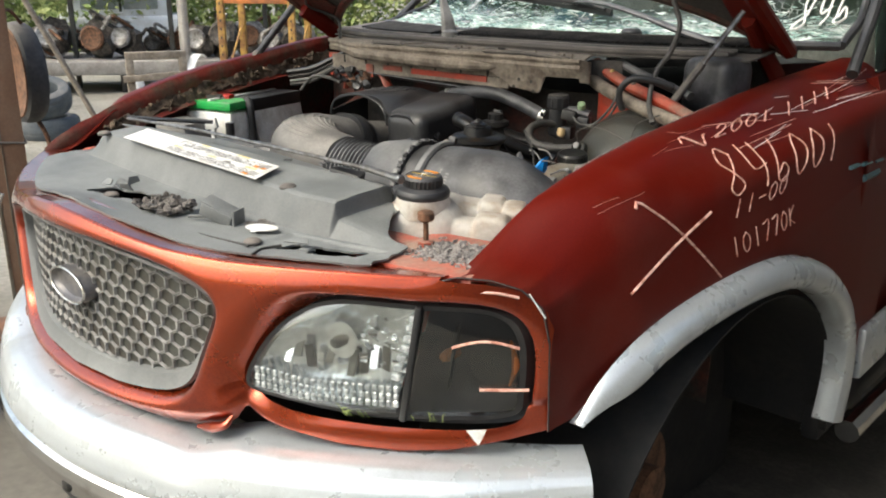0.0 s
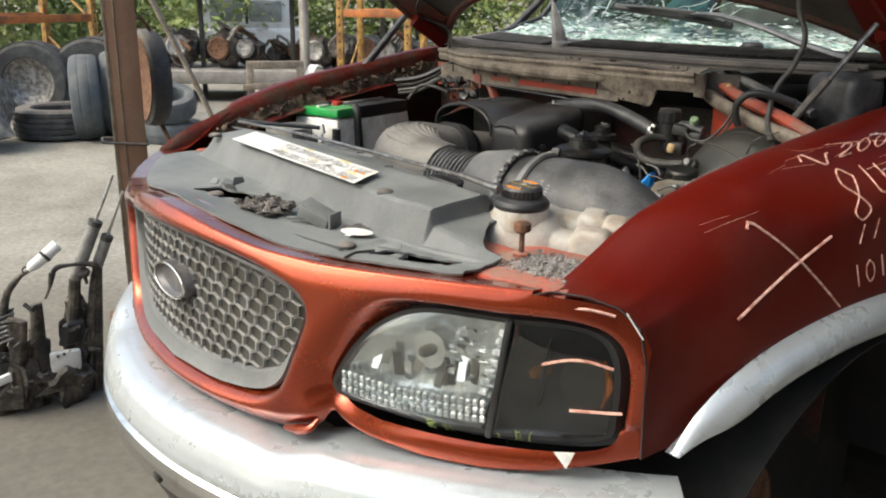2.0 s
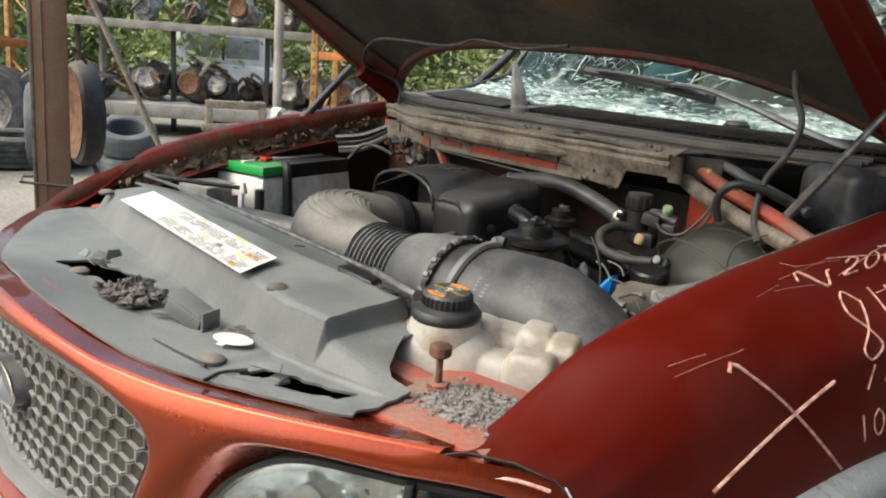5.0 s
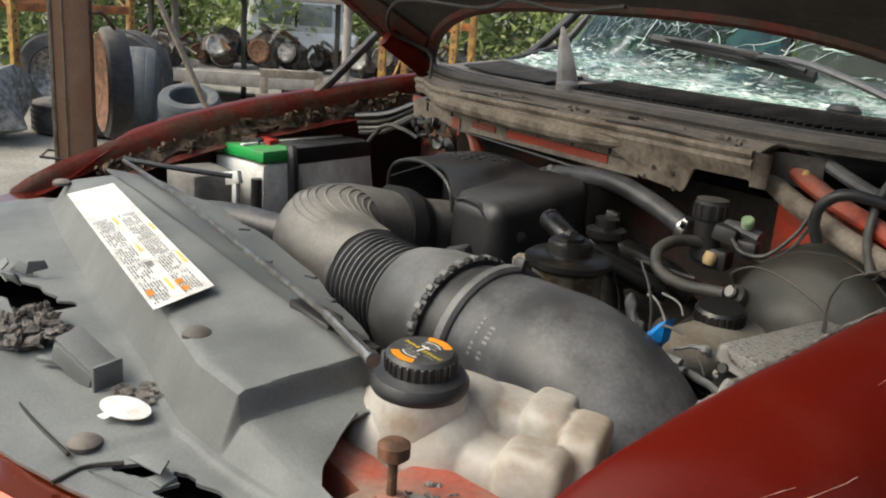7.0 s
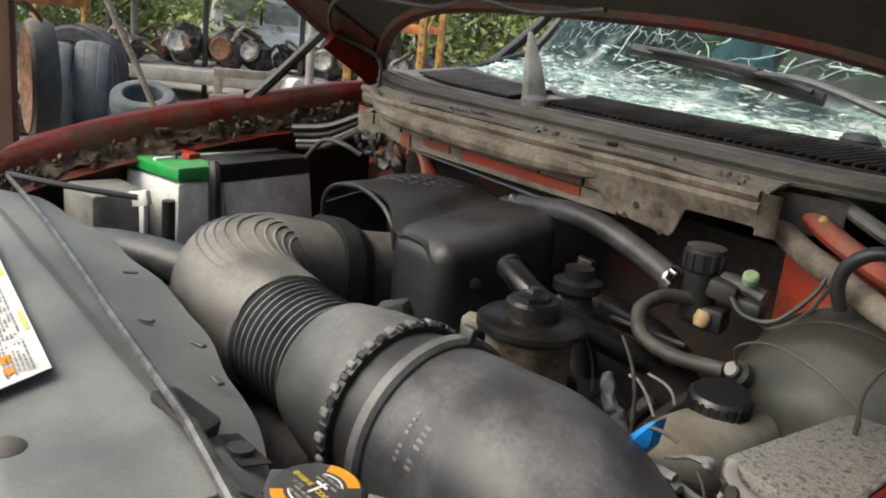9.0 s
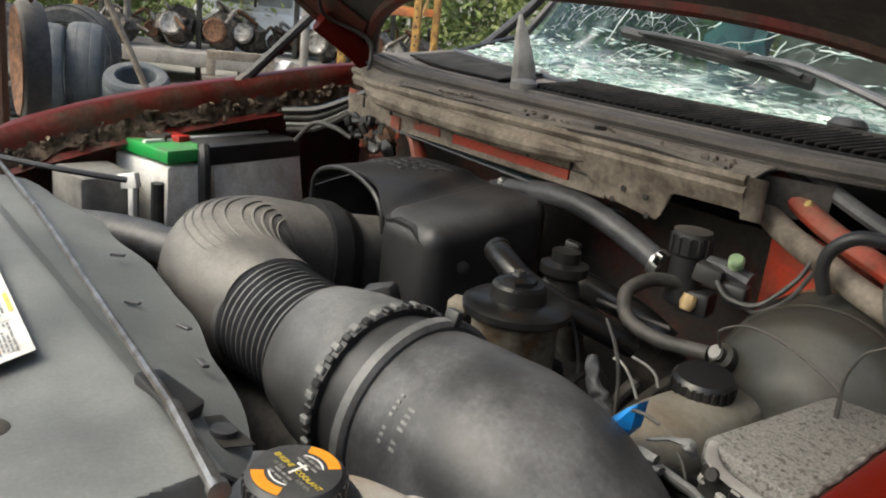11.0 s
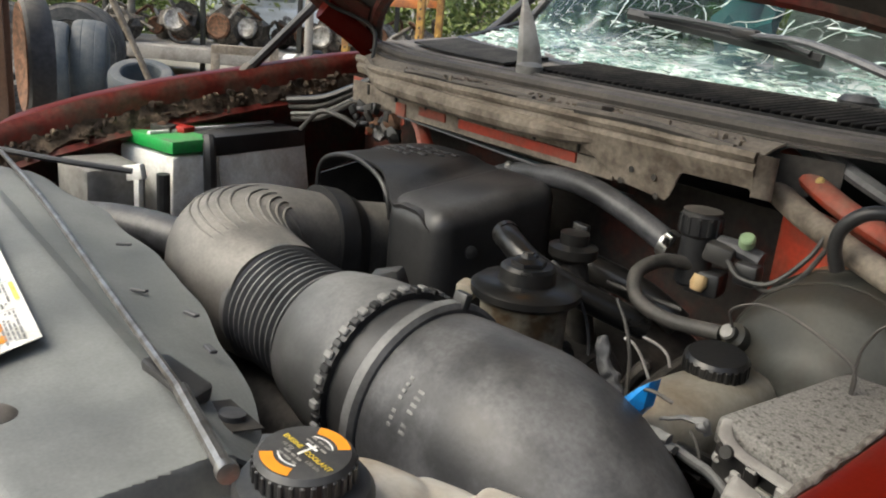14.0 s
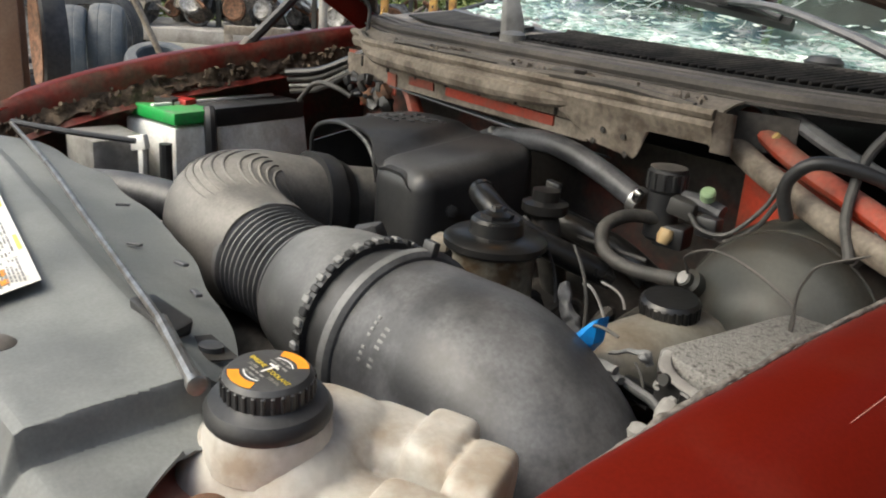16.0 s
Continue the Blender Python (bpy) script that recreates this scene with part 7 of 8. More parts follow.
for k in range(7):
    q = (k + 1) % 7
    wrap.faces.new((front_ring[k], front_ring[q], hub))
    wrap.faces.new((front_ring[q], front_ring[k], back_ring[k], back_ring[q]))
wrap.faces.new(back_ring)
part("blue_plug", wrap, BLUE, harness, "bright blue crumpled plastic wrap", flat=True)
for pts, r, mt in (([(0.449, 0.68, 1.268), (0.462, 0.68, 1.267), (0.476, 0.68, 1.256), (0.490, 0.68, 1.236)], 0.0018, STUB),
                   ([(0.459, 0.70, 1.270), (0.481, 0.70, 1.268), (0.494, 0.70, 1.262), (0.500, 0.70, 1.250)], 0.0017, STUB),
                   ([(0.446, 0.66, 1.318), (0.464, 0.66, 1.292), (0.475, 0.66, 1.262), (0.478, 0.66, 1.230), (0.481, 0.66, 1.190)], 0.0022, CABLE),
                   ([(0.522, 0.600, 1.246), (0.539, 0.600, 1.264), (0.556, 0.600, 1.270), (0.576, 0.605, 1.266)], 0.0020, CABLE),
                   ([(0.591, 0.620, 1.240), (0.600, 0.620, 1.230), (0.606, 0.620, 1.218)], 0.0018, CABLE),
                   ([(0.500, 0.640, 1.200), (0.540, 0.640, 1.190), (0.600, 0.640, 1.185)], 0.0030, DARK),
                   ([(0.470, 0.640, 1.180), (0.540, 0.625, 1.200), (0.610, 0.600, 1.190), (0.660, 0.590, 1.180)], 0.0030, DARK)):
    part("wire", tube(pts, r, 6), mt, harness)
part("crumpled_boot", rough_up(tube([(0.414, 0.685, 1.256), (0.420, 0.682, 1.240), (0.430, 0.680, 1.224), (0.442, 0.680, 1.211), (0.454, 0.680, 1.198)], [0.006, 0.009, 0.008, 0.010, 0.006], 12), 0.005, 70), RUBBER, harness, "crumpled bluish-grey boot", sharp=0.4)
part("broken_clip", rough_up(tube([(0.556, 0.620, 1.236), (0.582, 0.620, 1.249), (0.604, 0.618, 1.255), (0.612, 0.618, 1.246)], [0.004, 0.006, 0.007, 0.006], 8, flat=0.5), 0.002, 80), HOUSING, harness)
part("knob", rough_up(lump((0.607, 0.611, 1.254), (0.006, 0.005, 0.005), 4, 2, 0.4), 0.002, 60), HOUSING, harness)
part("grey_arm", rough_up(tube([(0.543, 0.600, 1.223), (0.561, 0.600, 1.229), (0.582, 0.602, 1.231)], [0.005, 0.008, 0.006], 10, flat=0.7), 0.002, 70), HOUSING, harness)
part("grey_arm", rough_up(tube([(0.556, 0.600, 1.213), (0.572, 0.604, 1.219), (0.588, 0.606, 1.221)], [0.005, 0.010, 0.006], 10, flat=0.8), 0.003, 70), HOUSING, harness)
part("rod", tube([(0.576, 0.620, 1.213), (0.600, 0.618, 1.212), (0.626, 0.616, 1.210), (0.66, 0.610, 1.195)], 0.0055, 10), HOUSING, harness)
part("pale_tab", rough_up(lump((0.626, 0.618, 1.232), (0.006, 0.005, 0.006), 7, 2, 0.5), 0.003, 60), STUB, harness)
part("dark_clip", rough_up(box((0.05, 0.02, 0.02), (0.590, 0.640, 1.200), (0, 12, 30), bevel=0.005), 0.006, 60), OIL_BLACK, harness)
part("dusty_bracket", rough_up(box((0.05, 0.035, 0.05), (0.640, 0.650, 1.175), (0, 10, 30), bevel=0.006), 0.006, 45), DARK, harness, "dark broken bracket")
part("grey_bracket", rough_up(join(box((0.050, 0.018, 0.034), (0.698, 0.560, 1.236), (20, 18, 10), bevel=0.005), box((0.026, 0.018, 0.050), (0.668, 0.558, 1.196), (10, -10, 20), bevel=0.005)), 0.006, 50), STUB, harness, "dusty grey broken bracket beside the fender")

# hoses and wires by the driver hinge
hh = thing("hinge_hose", (0.7, 0.9, 1.3), "black washer hose hanging from the hood to the fender", "hose")
part("hose", tube([(0.60, 1.02, 1.66), (0.619, 1.0, 1.608), (0.651, 0.98, 1.551), (0.640, 0.965, 1.49), (0.614, 0.95, 1.439), (0.619, 0.92, 1.375), (0.65, 0.89, 1.33)], 0.0065, 10), CABLE, hh)
part("loop", tube([(0.550, 0.915, 1.350), (0.546, 0.905, 1.378), (0.553, 0.900, 1.404), (0.577, 0.905, 1.426), (0.612, 0.925, 1.426), (0.66, 0.96, 1.41)], 0.0085, 12), BLACK, hh)
prop = thing("hood_prop_stick", (0.70, 1.0, 1.33), "thin dark metal stick between fender and hood", "prop rod")
part("stick", tube([(0.640, 0.915, 1.32), (0.656, 0.93, 1.351), (0.710, 0.995, 1.465)], 0.0095, 8), BROWN_DUST_PLASTIC, prop)
part("tip", tube([(0.705, 0.99, 1.455), (0.735, 1.028, 1.521), (0.765, 1.065, 1.585)], 0.007, 8), ROD, prop)
blk = thing("evaporator_box", (0.62, 1.1, 1.3), "black plastic housing under the hinge", "housing")
part("housing", box((0.14, 0.12, 0.14), (0.70, 1.10, 1.405), (0, 0, -10), bevel=0.03, segs=3), RUBBER, blk)

# passenger side: wires by the hinge, prop stick on the fender
pw = thing("wiring_loom", (-0.65, 0.95, 1.38), "bundle of grey and black wires beside the hood hinge", "wiring")
for o, r, mt in ((0.0, 0.0085, OIL_BLACK), (0.016, 0.0060, DARK), (0.030, 0.0040, STUB), (0.042, 0.0070, DARK)):
    part("wire", tube([(-0.70, 0.85 + 0.3 * o, 1.352 - o), (-0.63, 0.895, 1.366 - o), (-0.575, 0.935, 1.395 - 0.8 * o), (-0.53, 0.975, 1.425 - 0.6 * o), (-0.50, 1.01, 1.428 - 0.4 * o)], r, 8), mt, pw)
part("red_arch", tube([(-0.527, 0.955, 1.305), (-0.512, 0.955, 1.346), (-0.457, 0.955, 1.374), (-0.390, 0.955, 1.378), (-0.344, 0.955, 1.356), (-0.318, 0.955, 1.318)], [0.010, 0.014, 0.013, 0.013, 0.016, 0.018], 10, flat=0.6), RED_BAY, truck, "bright red arched flange by the hinge")
for k, (x, z) in enumerate(((-0.461, 1.336), (-0.440, 1.322), (-0.413, 1.340), (-0.395, 1.352), (-0.388, 1.328))):
    part("socket", rough_up(lump((x, 0.925, z), (0.020, 0.014, 0.018), k, 2, 0.5), 0.006, 50, k), (RUST, OIL_BLACK, BROWN_DUST_PLASTIC)[k % 3], pw)
prnd2 = random.Random(19)
for k in range(14):
    part("connector", rough_up(box((prnd2.uniform(0.008, 0.026), prnd2.uniform(0.008, 0.02), prnd2.uniform(0.008, 0.024)), (-0.46 + prnd2.uniform(-0.05, 0.06), 0.91 + prnd2.uniform(-0.02, 0.02), 1.355 + prnd2.uniform(-0.02, 0.02)), (prnd2.uniform(-30, 30), prnd2.uniform(-30, 30), prnd2.uniform(0, 90)), bevel=0.003), 0.004, 40), (DARK, BLACK, RUBBER)[k % 3], pw)
part("thick_wire", tube([(-0.62, 0.84, 1.30), (-0.58, 0.86, 1.345), (-0.53, 0.88, 1.345), (-0.49, 0.90, 1.33)], 0.0055, 8), CABLE, pw)
ps2 = thing("hood_support_stick", (-0.79, 0.70, 1.33), "dark support stick from the fender up to the hood", "prop rod")
part("stick", tube([(-0.785, 0.745, 1.362), (-0.80, 0.86, 1.46), (-0.815, 0.97, 1.555)], 0.012, 8), BLACK, ps2)
part("sleeve", tube([(-0.782, 0.735, 1.352), (-0.792, 0.80, 1.41)], 0.016, 8), BROWN_DUST_PLASTIC, ps2)
cord = thing("hood_cable", (0, 0.9, 1.6), "thin pale cable sagging along the hood edge", "cable")
cp = [hood_point(0.07, 0.0, -0.01), hood_point(0.05, 0.12, -0.02), hood_point(0.15, 0.13, -0.02), hood_point(0.30, 0.03, -0.015), hood_point(0.38, 0.05, -0.012), hood_point(0.46, 0.025, -0.015), hood_point(0.56, 0.045, -0.012)]
part("cable", tube([Vector((-0.60, 1.0, 1.45))] + cp, 0.0045, 8), CABLE, cord)

# ---- wax-marker writing on fender, lamp and glass ----
GLYPH = {
    "0": [[(0.5, 1), (0.1, 0.75), (0.05, 0.3), (0.4, 0), (0.85, 0.25), (0.9, 0.7), (0.5, 1)]],
    "1": [[(0.5, 1), (0.5, 0)]],
    "2": [[(0.05, 0.75), (0.4, 1), (0.85, 0.75), (0.5, 0.35), (0.05, 0.02), (0.95, 0.05)]],
    "4": [[(0.1, 1), (0.15, 0.5), (0.9, 0.55)], [(0.75, 1), (0.8, 0)]],
    "6": [[(0.5, 1), (0.1, 0.5), (0.15, 0.1), (0.6, 0), (0.8, 0.25), (0.5, 0.45), (0.15, 0.25)]],
    "7": [[(0.05, 0.95), (0.9, 1), (0.4, 0)]],
    "8": [[(0.85, 0.85), (0.45, 1), (0.15, 0.75), (0.5, 0.5), (0.85, 0.2), (0.5, 0), (0.15, 0.2), (0.5, 0.5), (0.85, 0.85)]],
    "-": [[(0.1, 0.5), (0.9, 0.5)]],
    "K": [[(0.1, 1), (0.1, 0)], [(0.9, 1), (0.1, 0.45), (0.9, 0)]],
}


def chalk_point(y, drop):
    v = interp(drop, [-0.002, 0.002, 0.03, 0.085, 0.16, 0.25, 0.36], [0.125, 0.25, 0.375, 0.5, 0.625, 0.75, 0.93])
    p = fender_point(y, v)
    return p + Vector((0.0012, 0, 0.0012 if drop < 0.06 else 0.0002))


def write(name, text, at, right, up, pitch, r, mat, put, label):
    w = thing(name, put(*at), label, "marker writing", "wax-marker writing")
    for k, ch in enumerate(text):
        for line in GLYPH.get(ch, []):
            pts = []
            for q in smooth_line([(a, b, 0) for a, b in line], 5):
                t = (k + q.x * 0.72) * pitch
                pts.append(put(at[0] + right[0] * t + up[0] * q.y, at[1] + right[1] * t + up[1] * q.y))
            part("stroke", tube(pts, r, 5, straight=True), mat, w)
    return w


def mark_point(y, z):
    """Point on the fender's outer face at that length and height, a hair off the paint."""
    lo, hi = 0.22, 1.0
    for _ in range(22):
        mid = (lo + hi) / 2
        lo, hi = (mid, hi) if fender_point(y, mid).z > z else (lo, mid)
    return fender_point(y, lo) + Vector((0.0012, 0, 0.0006))


write("stock_number", "846001", (0.640, 1.250), (1, 0.010), (0.020, 0.080), 0.091, 0.0017, CHALK, mark_point, "large pink wax-marker number on the red fender")
write("year_mark", "2001", (0.730, 1.346), (1, 0.055), (0.050, 0.017), 0.062, 0.0019, CHALK, mark_point, "pink wax-marker year on top of the fender")
write("date_mark", "11-00", (0.652, 1.204), (1, 0.105), (0.010, 0.036), 0.046, 0.0014, CHALK, mark_point, "small pink wax-marker date on the fender")
write("mileage_mark", "101770K", (0.660, 1.124), (1, 0.085), (-0.012, 0.042), 0.040, 0.0014, CHALK, mark_point, "small pink wax-marker mileage on the fender")
cross = thing("cross_mark", mark_point(0.49, 1.18), "large pale wax-marker cross on the fender", "marker writing", "wax-marker writing")
for a, b, r in (((0.405, 1.272), (0.618, 1.096), 0.0024), ((0.581, 1.232), (0.351, 1.121), 0.0027)):
    part("stroke", tube([mark_point(a[0] + (b[0] - a[0]) * k / 16, a[1] + (b[1] - a[1]) * k / 16 + 0.006 * math.sin(math.pi * k / 16)) for k in range(17)], r, 6, straight=True), CHALK, cross)
part("hook", tube([mark_point(0.405, 1.272), mark_point(0.394, 1.276), mark_point(0.388, 1.266)], 0.0030, 6, straight=True), CHALK, cross)
bars = thing("marker_bars", chalk_point(1.2, 0.02), "four pink wax-marker bars on top of the fender", "marker writing", "wax-marker writing")
for k in range(4):
    part("stroke", tube([mark_point(1.045 + 0.075 * k, 1.362 + 0.005 * k), mark_point(1.075 + 0.075 * k, 1.372 + 0.005 * k), mark_point(1.100 + 0.075 * k, 1.382 + 0.005 * k)], 0.0022, 5, straight=True), CHALK, bars)
squig = thing("marker_squiggle", chalk_point(0.65, 0.01), "small pink wax-marker squiggle on the fender edge", "marker writing", "wax-marker writing")
part("stroke", tube([mark_point(0.625 + 0.010 * k, 1.346 + 0.008 * math.sin(k * 0.9)) for k in range(10)], 0.0022, 5, straight=True), CHALK, squig)
crnd = random.Random(21)
scr = thing("paint_scratches", chalk_point(1.1, 0.02), "fine pale scratches across the top of the fender", "scratches")
for k in range(26):
    y0, d0, l = crnd.uniform(0.72, 1.45), crnd.uniform(0.0, 0.06), crnd.uniform(0.05, 0.30)
    sl = crnd.uniform(-0.05, 0.12)
    part("scratch", tube([chalk_point(y0 + l * j / 8, max(-0.001, d0 + sl * l * j / 8)) - Vector((0.0010, 0, 0.0006)) for j in range(9)], crnd.uniform(0.0006, 0.0011), 4, straight=True), CHALK_WHITE if k % 2 else CHALK, scr)
for k in range(7):
    y0, d0, l = crnd.uniform(0.30, 0.75), crnd.uniform(0.0, 0.05), crnd.uniform(0.04, 0.16)
    sl = crnd.uniform(-0.04, 0.10)
    part("scratch", tube([chalk_point(y0 + l * j / 8, max(-0.001, d0 + sl * l * j / 8)) - Vector((0.0010, 0, 0.0008)) for j in range(9)], 0.0003, 4, straight=True), CHALK, scr)
edge_dust = rough_up(tube([(0.772, 0.22 + 0.01 * k, rim_z(0.22 + 0.01 * k) - 0.008) for k in range(9, 92)], 0.0030, 8, straight=True, flat=0.7), 0.003, 80)
one("edge_dirt", edge_dust, DIRT, "crusty dry dirt along the inner edge of the fender", "dirt", kind="stuff")
badge2 = thing("fender_badge", chalk_point(1.36, 0.22), "dull teal blank badge plate on the fender", "badge")
TEAL = material("dull_teal", (0.06, 0.13, 0.15), 0.5, 0.0, (0.10, 0.12, 0.12), 0.5, 30)
for k in range(3):
    part("bar", tube([chalk_point(1.25 + 0.09 * k, 0.195 + 0.01 * k), chalk_point(1.31 + 0.09 * k, 0.200 + 0.01 * k)], 0.010, 6, flat=0.5), TEAL, badge2)
part("lower_bar", tube([chalk_point(1.36, 0.245), chalk_point(1.47, 0.252)], 0.010, 6), TEAL, badge2)
lm2 = thing("lamp_marks", (0.82, 0.08, 1.04), "two pink wax-marker strokes on the corner lamp", "marker writing", "wax-marker writing")
for x0, x1, z, b in ((0.775, 0.862, 1.066, 0.012), (0.812, 0.876, 0.990, 0.0)):
    part("stroke", tube([(x0 + (x1 - x0) * k / 8, nose_y(x0 + (x1 - x0) * k / 8) - 0.003, z + b * math.sin(math.pi * k / 8) + 0.002 * k / 8) for k in range(9)], 0.0038, 6, straight=True, flat=0.6), CHALK, lm2)
chip = thing("bezel_scrape", (0.85, 0.07, 1.17), "pale scraped stroke on the lamp surround", "scratches")
part("stroke", tube([(0.785 + 0.0085 * k, nose_y(0.785 + 0.0085 * k) - 0.008, 1.160 + 0.008 * math.sin(math.pi * k / 9)) for k in range(10)], 0.0026, 5, straight=True), CHALK, chip)
part("stroke", tube([(0.872 + 0.0042 * k, nose_y(0.872 + 0.0042 * k) - 0.004, 1.166 - 0.0085 * k) for k in range(6)], 0.0013, 5, straight=True), CHALK_WHITE, chip)


def glass_point(u, v):
    return screen(u, v) + Vector((0, -0.010, 0.008))


write("glass_number", "846", (0.912, 0.14), (1, 1.2), (0.004, 0.24), 0.026, 0.0032, CHALK_WHITE, glass_point, "white wax-marker digits on the broken windshield")
tri = thing("paper_scrap", (0.80, 0.05, 0.90), "small pale triangular scrap stuck under the lamp", "scrap")
part("scrap", plate([(0, 0), (0.035, 0.004), (0.022, -0.028)], 0.001, pose(0.800, nose_y(0.80) - 0.012, 0.916, 90, 0, 35)), WHITE, tri)

# ---- the yard behind: post, racking, tyres, scrap, shrubs ----
post = thing("steel_post", (-2.45, 0.55, 0), "brown painted steel I-beam post with a pale worn edge", "post")
PT = pose(-2.46, 0.53, 0, 0, 0, 72)
for nm, size, at, mt in (("flange", (0.13, 0.012, 4.2), (0.03, -0.09, 2.1), POST), ("flange", (0.13, 0.012, 4.2), (0.03, 0.09, 2.1), POST), ("worn_edge", (0.014, 0.05, 4.2), (-0.043, -0.075, 2.1), POST_EDGE), ("web", (0.010, 0.17, 4.2), (0.03, 0, 2.1), POST), ("seam", (0.006, 0.006, 4.2), (0.0, -0.098, 2.1), POST_EDGE), ("base_plate", (0.30, 0.30, 0.02), (0, 0, 0.02), RUST)):
    b = box(size, at, bevel=0.002)
    b.transform(PT)
    part(nm, b, mt, post)
part("tie_wire", tube([PT @ Vector((0.1, -0.1, 0.93)), PT @ Vector((-0.1, -0.105, 0.95)), PT @ Vector((-0.1, 0.1, 0.94)), PT @ Vector((0.1, 0.1, 0.93)), PT @ Vector((0.1, -0.1, 0.93))], 0.006, 6, straight=True), BROWN_DUST_PLASTIC, post)
# a wheel hung on the post: dark tyre round a rusty dished disc
drum = thing("hung_wheel", (-2.66, 0.80, 1.2), "rusty wheel with a dark tyre hung on the post", "scrap disc")
DD = (-0.09, -1.0, 0.0)
part("tyre", turned([(0.19, -0.05), (0.225, -0.055), (0.24, -0.03), (0.242, 0.0), (0.235, 0.03), (0.215, 0.04)], (-2.69, 0.755, 1.205), DD, 36, False), TYRE, drum)
part("disc", turned([(0.001, -0.02), (0.10, -0.015), (0.19, 0.02), (0.215, 0.035), (0.21, 0.045), (0.19, 0.035), (0.10, 0.0), (0.001, 0.0)], (-2.69, 0.755, 1.205), DD, 36), RUST, drum, "rust-brown dished disc")
part("hook", tube([(-2.62, 0.76, 1.44), (-2.58, 0.70, 1.50), (-2.50, 0.62, 1.50)], 0.008, 6), RUST, drum)
part("hanger_bar", tube([(-2.66, 0.78, 1.0), (-2.60, 0.80, 0.90), (-2.57, 0.80, 0.78)], 0.012, 6), RUST, drum)
lean = thing("leaning_pole", (-4.3, 2.15, 0), "thin pale pole leaning beside the post", "pole")
part("pole", tube([(-4.30, 2.15, 0.0), (-4.47, 1.74, 1.05), (-4.53, 1.55, 1.5), (-4.8, 0.95, 3.0)], 0.020, 8), WOOD, lean)


def tyre_mesh(at, axis, r, w, mat, parent):
    prof = [(r * 0.60, -w * 0.42), (r * 0.64, -w * 0.5), (r * 0.90, -w * 0.5), (r * 0.975, -w * 0.42)]
    for k in range(5):
        d = -w * 0.38 + w * 0.76 * k / 4
        prof += [(r, d - w * 0.07), (r, d + w * 0.05), (r * 0.975, d + w * 0.06), (r * 0.975, d + w * 0.10)]
    prof = prof[:-2] + [(r * 0.975, w * 0.42), (r * 0.90, w * 0.5), (r * 0.64, w * 0.5), (r * 0.60, w * 0.42), (r * 0.60, -w * 0.42)]
    if mat == TYRE_BLUE:
        # worn bald: two shallow grooves left on a rounded tread
        prof = [(r * 0.60, -w * 0.42), (r * 0.64, -w * 0.49), (r * 0.80, -w * 0.52), (r * 0.92, -w * 0.47), (r * 0.975, -w * 0.36), (r * 0.993, -w * 0.2), (r * 0.986, -w * 0.18), (r * 0.995, -w * 0.16), (r, 0),
                (r * 0.995, w * 0.16), (r * 0.986, w * 0.18), (r * 0.993, w * 0.2), (r * 0.975, w * 0.36), (r * 0.92, w * 0.47), (r * 0.80, w * 0.52), (r * 0.64, w * 0.49), (r * 0.60, w * 0.42), (r * 0.60, -w * 0.42)]
    return part("tyre", turned(prof, at, axis, 40, False), mat, parent)


def loose_tyre(at, axis, r, w, mat, label, rim=True):
    t = thing("tyre", (at[0], at[1], 0), label, "tyre", "old tyres")
    tyre_mesh(at, axis, r, w, mat, t)
    if rim:
        part("rim", turned([(0.02, w * 0.1), (r * 0.35, w * 0.12), (r * 0.55, w * 0.35), (r * 0.62, w * 0.46), (r * 0.60, -w * 0.4)], at, axis, 24), ALLOY, t, "pale steel rim")
    return t


loose_tyre((-8.75, 2.02, 0.17), (0, 0, 1), 0.55, 0.32, TYRE, "worn black truck tyre lying flat on the dirt", False)
loose_tyre((-10.0, 2.05, 0.50), (0.80, -0.60, 0), 0.50, 0.34, TYRE, "worn black truck tyre standing upright with pale rim")
loose_tyre((-9.75, 2.75, 0.53), (0.80, -0.60, 0), 0.52, 0.40, TYRE, "wide black truck tyre standing upright")
loose_tyre((-8.30, 2.16, 0.47), (0.33, 0.94, 0.02), 0.47, 0.30, TYRE_BLUE, "faded blue-grey tyre standing on its tread", False)
loose_tyre((-8.38, 2.52, 0.48), (0.33, 0.94, -0.03), 0.48, 0.34, TYRE_BLUE, "wide faded blue-grey tyre standing on its tread", False)
loose_tyre((-7.64, 2.86, 0.11), (0.02, 0, 1), 0.33, 0.22, TYRE_BLUE, "faded blue-grey tyre lying flat under another", False)
loose_tyre((-7.62, 2.80, 0.43), (0.34, -0.14, 1), 0.32, 0.24, TYRE_BLUE, "faded blue-grey tyre tilted on top of another", False)


